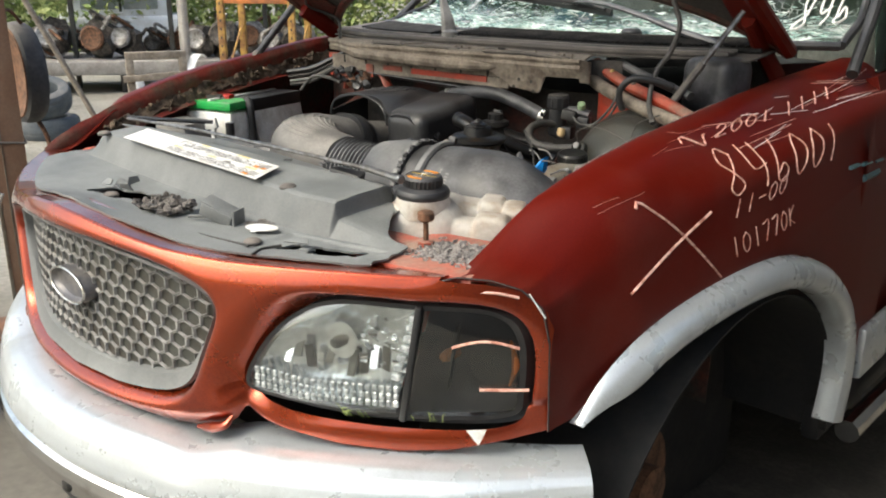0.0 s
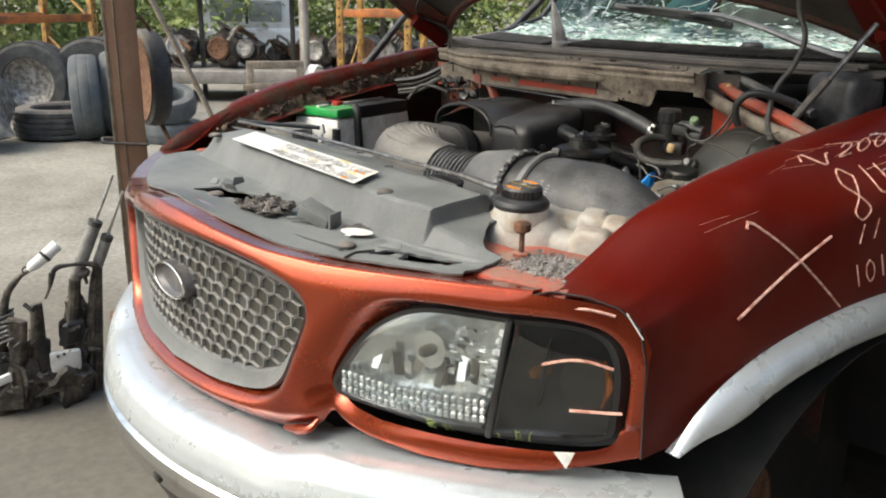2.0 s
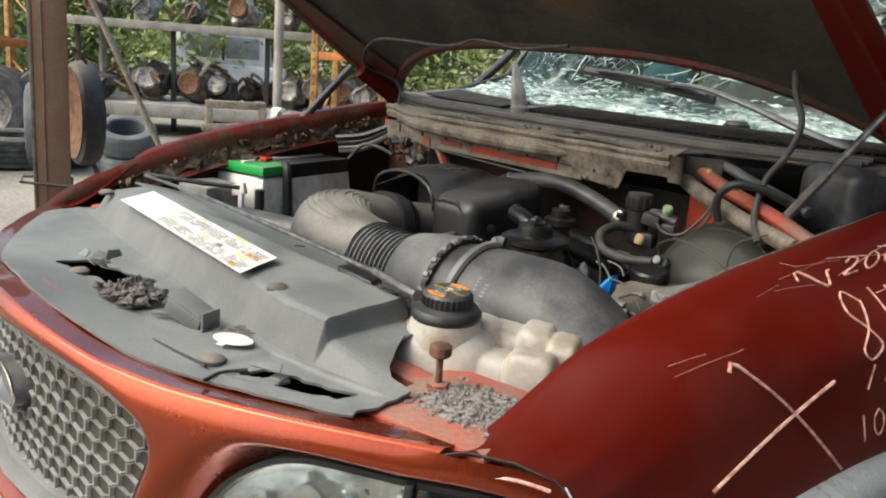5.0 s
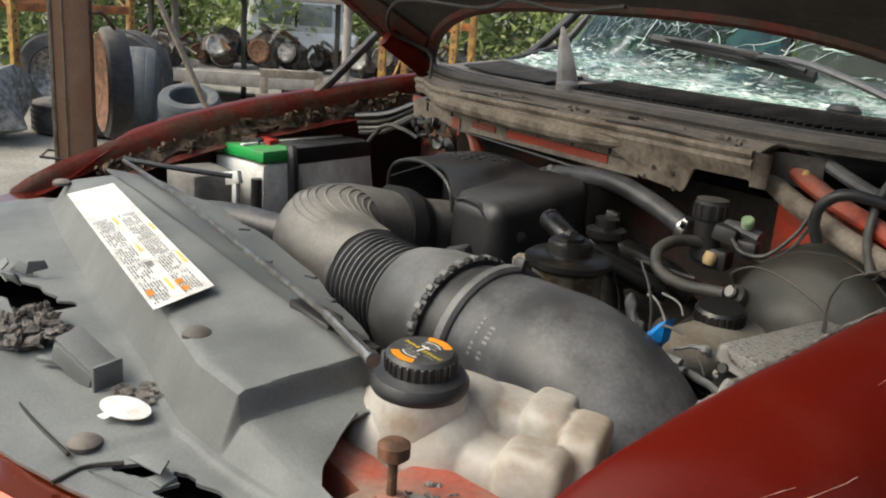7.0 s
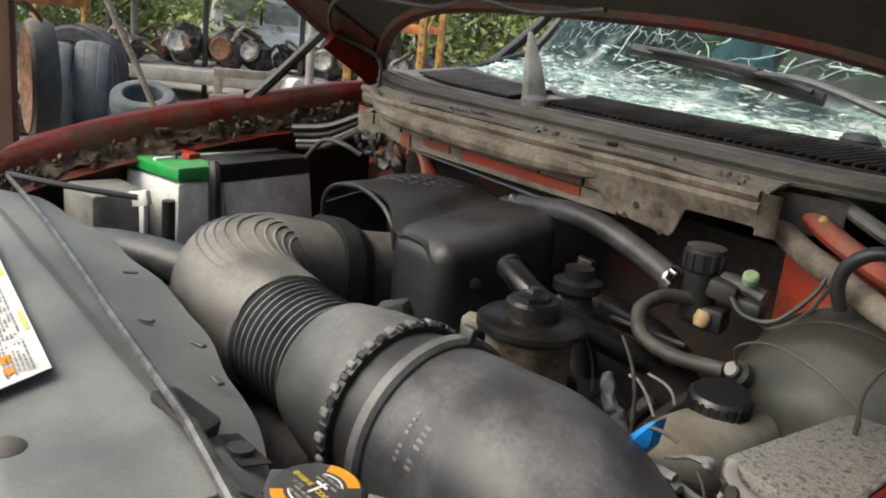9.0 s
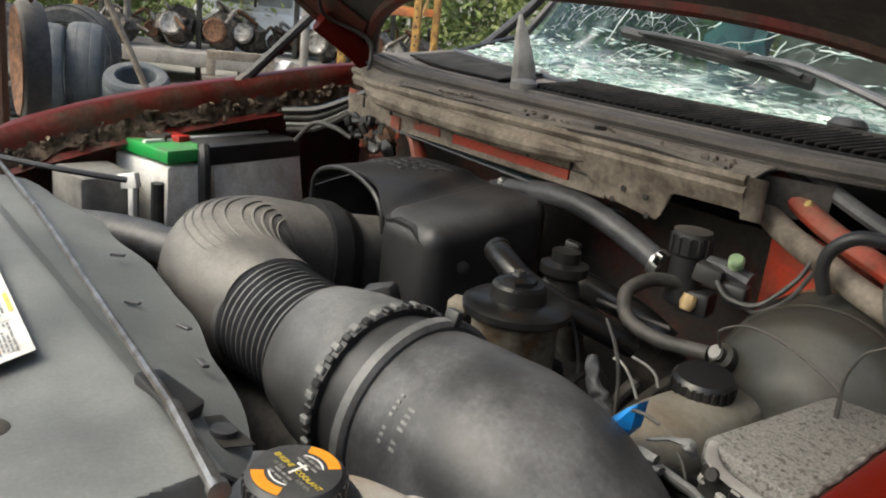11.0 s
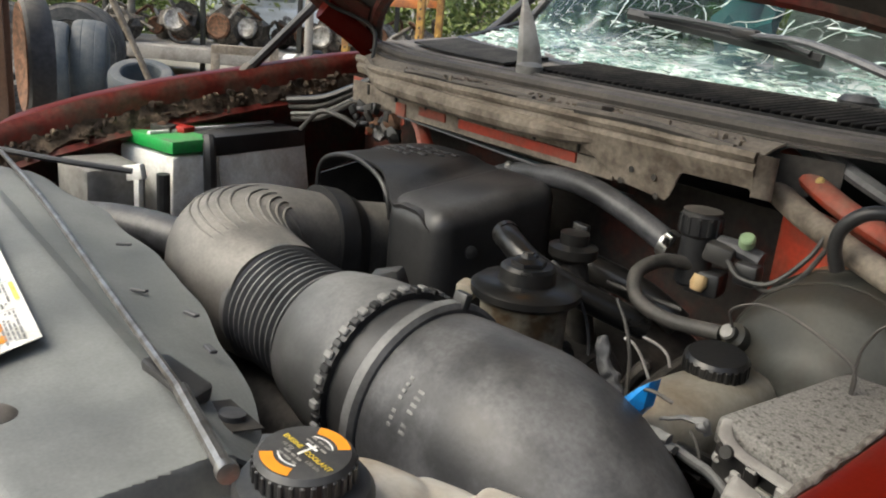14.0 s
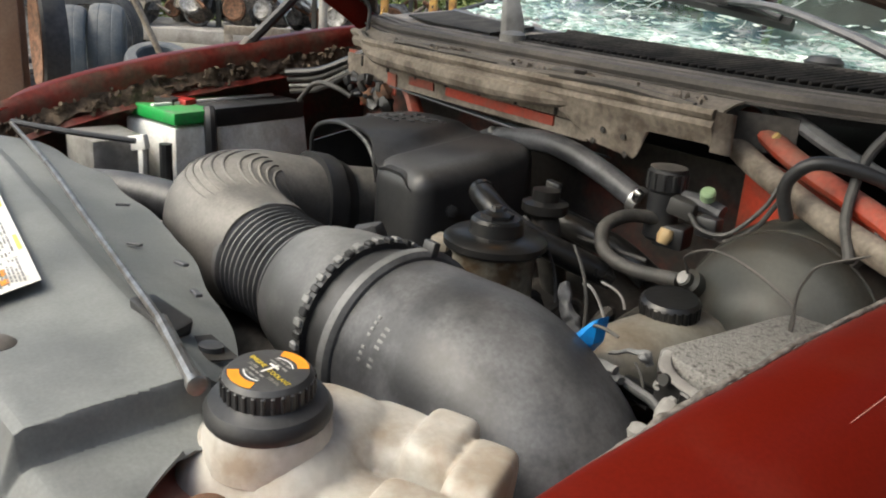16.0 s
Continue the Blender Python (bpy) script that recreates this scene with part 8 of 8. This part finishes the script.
def rack(x0, y0, x1, y1, height, levels, label):
    r = thing("pallet_rack", ((x0 + x1) / 2, (y0 + y1) / 2, 0), label, "pallet rack", "racks")
    d = Vector((x1 - x0, y1 - y0, 0)).normalized()
    back = Vector((-d.y, d.x, 0)) * 0.9
    yaw = math.degrees(math.atan2(d.y, d.x))
    for px, py in ((x0, y0), (x1, y1)):
        for off in (Vector((0, 0, 0)), back):
            part("upright", box((0.09, 0.08, height), (px + off.x, py + off.y, height / 2), (0, 0, yaw), bevel=0.006), RACK, r, "yellow upright with punched holes")
            for k in range(int(height / 0.11)):
                p = Vector((px, py, 0.1 + 0.11 * k)) + off
                nrm = Vector((d.y, -d.x, 0))
                if off.length == 0:
                    part("hole", box((0.022, 0.006, 0.03), p + nrm * 0.041, (0, 0, yaw), bevel=0), DARK, r)
        for k in range(3):
            z = 0.3 + 0.9 * k
            part("brace", tube([(px, py, z), (px + back.x, py + back.y, z + 0.7)], 0.018, 6), RACK, r)
    for z in levels:
        for off in (Vector((0, 0, 0)), back):
            c = Vector(((x0 + x1) / 2, (y0 + y1) / 2, z)) + off
            part("beam", box((math.hypot(x1 - x0, y1 - y0) - 0.09, 0.05, 0.10), c, (0, 0, yaw), bevel=0.006), RACK_ORANGE, r, "orange load beam")
    return r


rack(-10.0, 1.55, -10.78, 3.10, 3.6, (1.25, 2.6), "yellow and orange pallet rack upright with rusty paint")
rack(-8.5, 5.66, -7.75, 6.25, 3.6, (1.36, 2.5), "yellow pallet rack with peeling paint")
for gx, gy in ((-11.2, 1.3), (-12.3, 4.2), (-9.65, 5.75), (-9.0, 5.4)):
    gp = thing("grey_pole", (gx, gy, 0), "pale grey steel pole standing in the yard", "pole", "grey poles")
    part("pole", tube([(gx, gy, 0), (gx, gy, 3.4)], 0.055, 12), CONCRETE, gp)
    part("foot", turned([(0.12, 0), (0.12, 0.02), (0.06, 0.03)], (gx, gy, 0.0), (0, 0, 1), 14), CONCRETE, gp)

# low flat trailer deck with scrap
deck = thing("flat_trailer", (-10.8, 5.2, 0), "weathered grey flat deck carrying scrap parts", "trailer")
DY = math.degrees(math.atan2(4.0, 3.0))
part("deck", rough_up(box((5.4, 1.6, 0.20), (-11.0, 5.6, 0.37), (0, 0, DY), bevel=0.02), 0.02, 3), CONCRETE, deck)
for k in range(3):
    part("leg", box((0.12, 1.2, 0.29), (-12.2 + 1.2 * k, 4.0 + 1.6 * k, 0.14), (0, 0, DY), bevel=0.01), DARK, deck)
upper = thing("storage_shelf", (-10.8, 5.6, 0), "grey steel shelf holding engine castings", "shelf")
part("board", box((4.8, 0.8, 0.12), (-11.0, 5.4, 1.58), (0, 0, DY), bevel=0.01), CONCRETE, upper)
for k in range(4):
    part("leg", box((0.07, 0.07, 1.56), (-12.2 + 0.85 * k, 3.8 + 1.13 * k, 0.79), (0, 0, DY), bevel=0.006), GREY_METAL, upper)

srnd = random.Random(11)


def scrap(at, r, seed, bright=False):
    s = thing("engine_scrap", (at[0], at[1], at[2]), "greasy salvaged engine or gearbox lump with round flange" if not bright else "bright cast alloy gearbox housing", "engine part", "scrap on the deck")
    part("casting", rough_up(lump((at[0], at[1], at[2] + r * 0.8), (r, r * 0.8, r * 0.8), seed, 2, 0.7), 0.05, 6, seed), ALLOY if bright else SCRAP, s, sharp=0.4)
    ax = (srnd.uniform(0.5, 0.9), -srnd.uniform(0.3, 0.9), srnd.uniform(-0.2, 0.3))
    p = Vector(at) + Vector((0.1, -0.1, r * 0.9)) + Vector(ax) * r * 0.6
    part("flange", turned([(r * 0.28, -0.05), (r * 0.52, -0.03), (r * 0.54, 0.02), (r * 0.45, 0.04), (r * 0.30, 0.02), (r * 0.05, 0.02)], p, ax, 22), (RUST, ALLOY, SCRAP)[seed % 3], s)
    for k in range(3):
        q = Vector(at) + Vector((srnd.uniform(-r, r), srnd.uniform(-r, r), r * srnd.uniform(0.8, 1.8)))
        part("pipe", tube([q, q + Vector((srnd.uniform(-0.2, 0.2), srnd.uniform(-0.2, 0.2), 0.08)), q + Vector((srnd.uniform(-0.3, 0.3), srnd.uniform(-0.3, 0.3), -0.1))], 0.025, 8), (SCRAP, RUST, ALLOY)[k], s)


dvec = Vector((3.0, 4.0, 0)).normalized()
for k in range(15):
    t = -2.5 + 0.36 * k
    c = Vector((-11.0, 5.6, 0.47)) + dvec * t + Vector((dvec.y, -dvec.x, 0)) * srnd.uniform(-0.5, 0.55)
    scrap(c, srnd.uniform(0.20, 0.34), k, k % 7 == 5)
for k in range(6):
    c = Vector((-11.0, 5.4, 1.64)) + dvec * (-1.7 + 0.72 * k)
    scrap(c, (0.19, 0.26, 0.20, 0.28, 0.17, 0.24)[k], k + 30, k in (1, 3))
hub = thing("wheel_hub", (-11.75, 4.75, 0.47), "round pale-rimmed rusty hub casting", "hub")
part("rim", turned([(0.12, -0.1), (0.19, -0.08), (0.20, 0.0), (0.185, 0.05), (0.165, 0.05), (0.16, 0.0)], (-11.45, 4.65, 0.66), (0.9, -0.42, 0.05), 28), ALLOY, hub)
part("core", turned([(0.165, -0.05), (0.165, 0.02), (0.10, 0.04), (0.001, 0.05)], (-11.45, 4.65, 0.66), (0.9, -0.42, 0.05), 24), RUST, hub)

# left of the post: an engine on the ground, far
for c, r, sd in (((-8.4, 1.05, 0.0), 0.46, 51), ((-9.2, 0.2, 0.0), 0.45, 53)):
    scrap(c, r, sd, True)

# white pickup cab far behind
van = thing("white_cab", (-14.6, 7.35, 0), "white vehicle cab far behind the scrap", "vehicle")
VM = pose(-14.6, 7.35, 0, 0, 0, 64)
for nm, b, mt in (("body", box((2.4, 1.6, 0.65), (0, 0, 0.62), bevel=0.10, segs=3), VAN), ("cab", box((1.9, 1.5, 0.75), (0, 0, 1.20), bevel=0.10, segs=3, taper=0.9), VAN),
                  ("side_window", box((0.62, 0.03, 0.42), (-0.38, -0.735, 1.24), (7, 0, 0), bevel=0.02), CAB_WINDOW), ("side_window", box((0.62, 0.03, 0.42), (0.36, -0.735, 1.24), (7, 0, 0), bevel=0.02), CAB_WINDOW),
                  ("window_frame", box((0.05, 0.045, 0.46), (0.0, -0.74, 1.24), (7, 0, 0), bevel=0.01), BLACK)):
    b.transform(VM)
    part(nm, b, mt, van)
for x in (-0.8, 0.8):
    part("wheel", turned([(0.18, -0.1), (0.30, -0.1), (0.32, 0), (0.30, 0.1), (0.18, 0.1)], VM @ Vector((x, -0.7, 0.32)), VM.to_3x3() @ Vector((0, 1, 0)), 24), TYRE, van)

# timber frame beyond the far fender, a jug on the ground
bench = thing("timber_frame", (-4.7, 2.5, 0), "weathered grey timber trestle with a rail", "trestle")
part("top", box((0.46, 0.06, 0.06), (-4.66, 2.55, 1.06), (0, 0, 66), bevel=0.006), WOOD, bench)
part("rail", box((0.60, 0.05, 0.05), (-4.62, 2.58, 0.90), (0, -3, 66), bevel=0.006), WOOD, bench)
for t in (-0.2, 0.2):
    part("leg", box((0.06, 0.06, 1.05), (-4.66 + t * 0.41, 2.55 + t * 0.91, 0.525), (0, 0, 66), bevel=0.006), WOOD, bench)
part("bent_strip", sheet(lambda u, v: Vector((-4.55 + 0.05 * v, 2.72 + 0.14 * u + 0.05 * v, 0.90 + 0.16 * math.sin(2.2 * u))), 10, 3, 0.006), BATT, bench, "bent pale metal strip")
jug = thing("plastic_jug", (-9.9, 5.1, 0), "white plastic jug standing on the dirt", "jug")
part("body", blob((-9.9, 5.1, 0.13), (0.11, 0.09, 0.13), 0, 3), WHITE, jug)
part("cap", turned([(0.03, 0), (0.03, 0.04), (0.001, 0.045)], (-9.9, 5.1, 0.25), (0, 0, 1), 12), RED, jug)


# shrubs: clumps of leaves on stems
def shrub(at, w, h, seed, mat, count=900):
    r = random.Random(seed)
    s = thing("shrub", at, "wild green shrub behind the yard", "shrub", "shrubs")
    bm = bmesh.new()
    for k in range(count):
        a, q, t = r.uniform(0, 6.283), r.random() ** 0.5, r.random()
        lim = (1 - t ** 2.5) * (0.7 + 0.5 * noise.noise(Vector((math.cos(a) * 2 + seed, math.sin(a) * 2, t * 3))))
        p = Vector((at[0] + math.cos(a) * q * w * lim, at[1] + math.sin(a) * q * w * lim, at[2] + 0.05 + t * h))
        d = Vector((r.uniform(-1, 1), r.uniform(-1, 1), r.uniform(-0.3, 1))).normalized()
        e = d.cross(Vector((r.uniform(-1, 1), r.uniform(-1, 1), r.uniform(-1, 1)))).normalized()
        l, wd = r.uniform(0.05, 0.15), r.uniform(0.020, 0.048)
        vs = [bm.verts.new(p - d * l), bm.verts.new(p + e * wd), bm.verts.new(p + d * l), bm.verts.new(p - e * wd)]
        bm.faces.new((vs[0], vs[1], vs[2]))
        bm.faces.new((vs[0], vs[2], vs[3]))
    part("leaves", bm, mat, s, flat=True, fix=False)
    part("stem", join(*[tube([(at[0], at[1], at[2]), (at[0] + r.uniform(-0.3, 0.3), at[1] + r.uniform(-0.3, 0.3), h * 0.5), (at[0] + r.uniform(-0.6, 0.6) * w, at[1] + r.uniform(-0.6, 0.6) * w, h * 0.9)], [0.04, 0.025, 0.01], 6, 4) for _ in range(4)]), WOOD, s)


for k in range(22):
    t = k / 21
    a = radians(178 - 92 * t)
    rad = 19 + 2.0 * math.sin(k * 2.3)
    shrub((1.0 + rad * math.cos(a), rad * math.sin(a) * 0.9 + 0.5, 0), 1.9, srnd.uniform(2.6, 4.6), k, LEAF if k % 3 else LEAF_DARK, 4600)

# wreck parts on the ground beside the bumper
PILE = "scrap by the bumper"
for a, b, c, r in (((-1.86, 0.00, 0.0), (-1.79, 0.05, 0.52), (-1.74, 0.140, 0.755), 0.026), ((-1.84, 0.10, 0.0), (-1.77, 0.135, 0.56), (-1.73, 0.176, 0.69), 0.022)):
    strut = thing("shock_absorber", (a[0], a[1], 0), "pale grey shock absorber leaning among scrap", "shock absorber", PILE)
    part("tube", tube([b, c], r, 16, straight=True), STUB, strut)
    part("collar", tube([Vector(c) - 0.02 * (Vector(c) - Vector(b)).normalized(), c], r * 1.08, 14, straight=True), GREY_METAL, strut)
    part("rod", tube([c, Vector(c) + 0.20 * (Vector(c) - Vector(b)).normalized()], 0.006, 8, straight=True), STEEL, strut)
    part("foot", tube([a, b], [r * 1.3, r * 0.9], 10, straight=True), SCRAP, strut)
joint = thing("steering_joint", (-1.88, -0.24, 0), "pale steering joint with a wire clamp on a bent dark shaft", "shaft", PILE)
part("boot", tube([(-1.75, -0.125, 0.596), (-1.75, -0.108, 0.612), (-1.75, -0.062, 0.642), (-1.75, -0.012, 0.680)], [0.010, 0.021, 0.024, 0.023], 16), BATT, joint)
part("clamp", tube([(-1.75, -0.066, 0.638), (-1.75, -0.056, 0.646)], 0.0262, 14, straight=True), DARK, joint)
part("ring", tube([(-1.75, -0.135 + 0.012 * math.cos(k), 0.602 + 0.012 * math.sin(k)) for k in range(7)], 0.003, 6), DARK, joint)
part("shaft", tube([(-1.90, -0.26, 0.0), (-1.82, -0.215, 0.44), (-1.77, -0.17, 0.56), (-1.75, -0.125, 0.596)], [0.022, 0.016, 0.012, 0.006], 10), SCRAP, joint)
arm = thing("control_arm", (-1.85, 0.02, 0), "dark greasy control arm with ball joint", "car part", PILE)
part("beam", tube([(-1.76, -0.045, 0.560), (-1.75, -0.02, 0.590), (-1.75, 0.03, 0.590), (-1.75, 0.08, 0.585), (-1.75, 0.125, 0.560), (-1.78, 0.11, 0.45), (-1.84, 0.06, 0.0)], [0.012, 0.016, 0.010, 0.012, 0.022, 0.020, 0.03], 10, flat=0.7), SCRAP, arm)
part("pin", tube([(-1.75, -0.042, 0.57), (-1.75, -0.060, 0.51), (-1.755, -0.078, 0.470)], [0.014, 0.006, 0.004], 8), SCRAP, arm)
part("bush", turned([(0.002, 0.012), (0.022, 0.010), (0.026, 0.0), (0.022, -0.010), (0.008, -0.02), (0.006, -0.05)], (-1.75, 0.075, 0.548), (0.2, -0.2, 1), 16), SCRAP, arm)
crate = thing("alloy_bracket", (-1.80, -0.03, 0), "pale bluish alloy housing with a row of holes", "car part", PILE)
part("wall", rough_up(box((0.03, 0.115, 0.085), (-1.765, -0.028, 0.192), (0, 8, -6), bevel=0.008), 0.006, 18, 3), BATT, crate)
part("base", rough_up(lump((-1.80, -0.03, 0.08), (0.07, 0.10, 0.09), 5, 3, 0.7), 0.02, 14, 5), SCRAP, crate)
for k in range(3):
    part("hole", turned([(0.0, 0.001), (0.006, 0.001), (0.006, -0.004)], (-1.748, -0.060 + 0.024 * k, 0.222 + 0.004 * k), (1, 0, 0.1), 10), DARK, crate)
fins = thing("finned_sheet", (-1.86, -0.26, 0), "pale corrugated metal sheet propped on scrap", "sheet metal", PILE)
part("sheet", sheet(lambda u, v: Vector((-1.77 - 0.05 * v + 0.006 * math.sin(v * 40), -0.34 + 0.14 * u + 0.02 * v, 0.30 + 0.11 * v + 0.03 * u)), 8, 60, 0.002), ALLOY, fins)
part("prop", tube([(-1.90, -0.28, 0.0), (-1.82, -0.27, 0.32)], 0.02, 8), SCRAP, fins)
part("flange", rough_up(box((0.02, 0.06, 0.035), (-1.76, -0.265, 0.175), (10, 0, 0), bevel=0.005), 0.004, 20), BATT, fins)
prnd = random.Random(77)
for k, (y, z, hy, hz) in enumerate(((-0.19, 0.30, 0.030, 0.11), (-0.205, 0.18, 0.045, 0.08), (-0.115, 0.33, 0.024, 0.11), (-0.10, 0.22, 0.03, 0.07), (-0.15, 0.16, 0.06, 0.06), (0.02, 0.30, 0.05, 0.05), (0.06, 0.38, 0.035, 0.06), (-0.02, 0.12, 0.07, 0.05), (0.07, 0.24, 0.05, 0.06), (-0.28, 0.12, 0.05, 0.06), (-0.24, 0.07, 0.06, 0.05))):
    x = -1.80 + prnd.uniform(-0.05, 0.03)
    s = thing("scrap_piece", (x, y, 0), "dark broken car part in a greasy heap", "car part", PILE)
    part("piece", rough_up(box((prnd.uniform(0.03, 0.06), 2 * hy, 2 * hz), (x, y, z), (prnd.uniform(-14, 14), prnd.uniform(-12, 12), prnd.uniform(-30, 30)), bevel=0.010), 0.022, 16, k), (SCRAP, BLACK, SCRAP, DARK)[k % 4], s, sharp=0.4)
    part("leg", rough_up(lump((x - 0.05, y, 0.5 * z), (0.05, hy * 0.9 + 0.01, 0.5 * z + 0.01), k + 9, 3, 0.7), 0.02, 14, k), SCRAP, s)
    for q in range(3):
        b = Vector((x + 0.03, y + prnd.uniform(-hy, hy), z + prnd.uniform(-hz, hz)))
        part("torn_edge", rough_up(box((0.004, prnd.uniform(0.02, 0.07), prnd.uniform(0.006, 0.02)), b, (prnd.uniform(-60, 60), prnd.uniform(-30, 30), prnd.uniform(-40, 40)), bevel=0.001, segs=1), 0.006, 30, q + k), (ALLOY, SCRAP, DARK)[(k + q) % 3], s)
hang = thing("hanging_bracket", (-0.62, -0.05, 0.50), "rusty bracket dangling under the bumper", "bracket")
part("strap", tube([(-0.66, 0.05, 0.66), (-0.67, 0.02, 0.58), (-0.66, 0.00, 0.52)], [0.012, 0.016, 0.02], 8, flat=0.5), SCRAP, hang)
part("hook", tube([(-0.68, 0.00, 0.53), (-0.65, -0.02, 0.505), (-0.61, -0.03, 0.51)], 0.011, 8), SCRAP, hang)

# unseen walls and roof strip, added to keep sky light off the driver side
side_blocker = one("light_block_walls", join(box((0.15, 16, 3.2), (3.5, -6.8, 1.6), bevel=0.01), box((0.15, 12, 5.0), (2.05, 7.2, 2.5), bevel=0.01), box((1.6, 12.6, 0.08), (1.65, 6.6, 3.1), bevel=0.01)), material("light_block_sheeting", (0.16, 0.15, 0.137), 0.8, 0.0, (0.11, 0.10, 0.09), 0.5, 2), "unseen grey walls and roof strip added to darken the driver side", "wall", kind="structure")
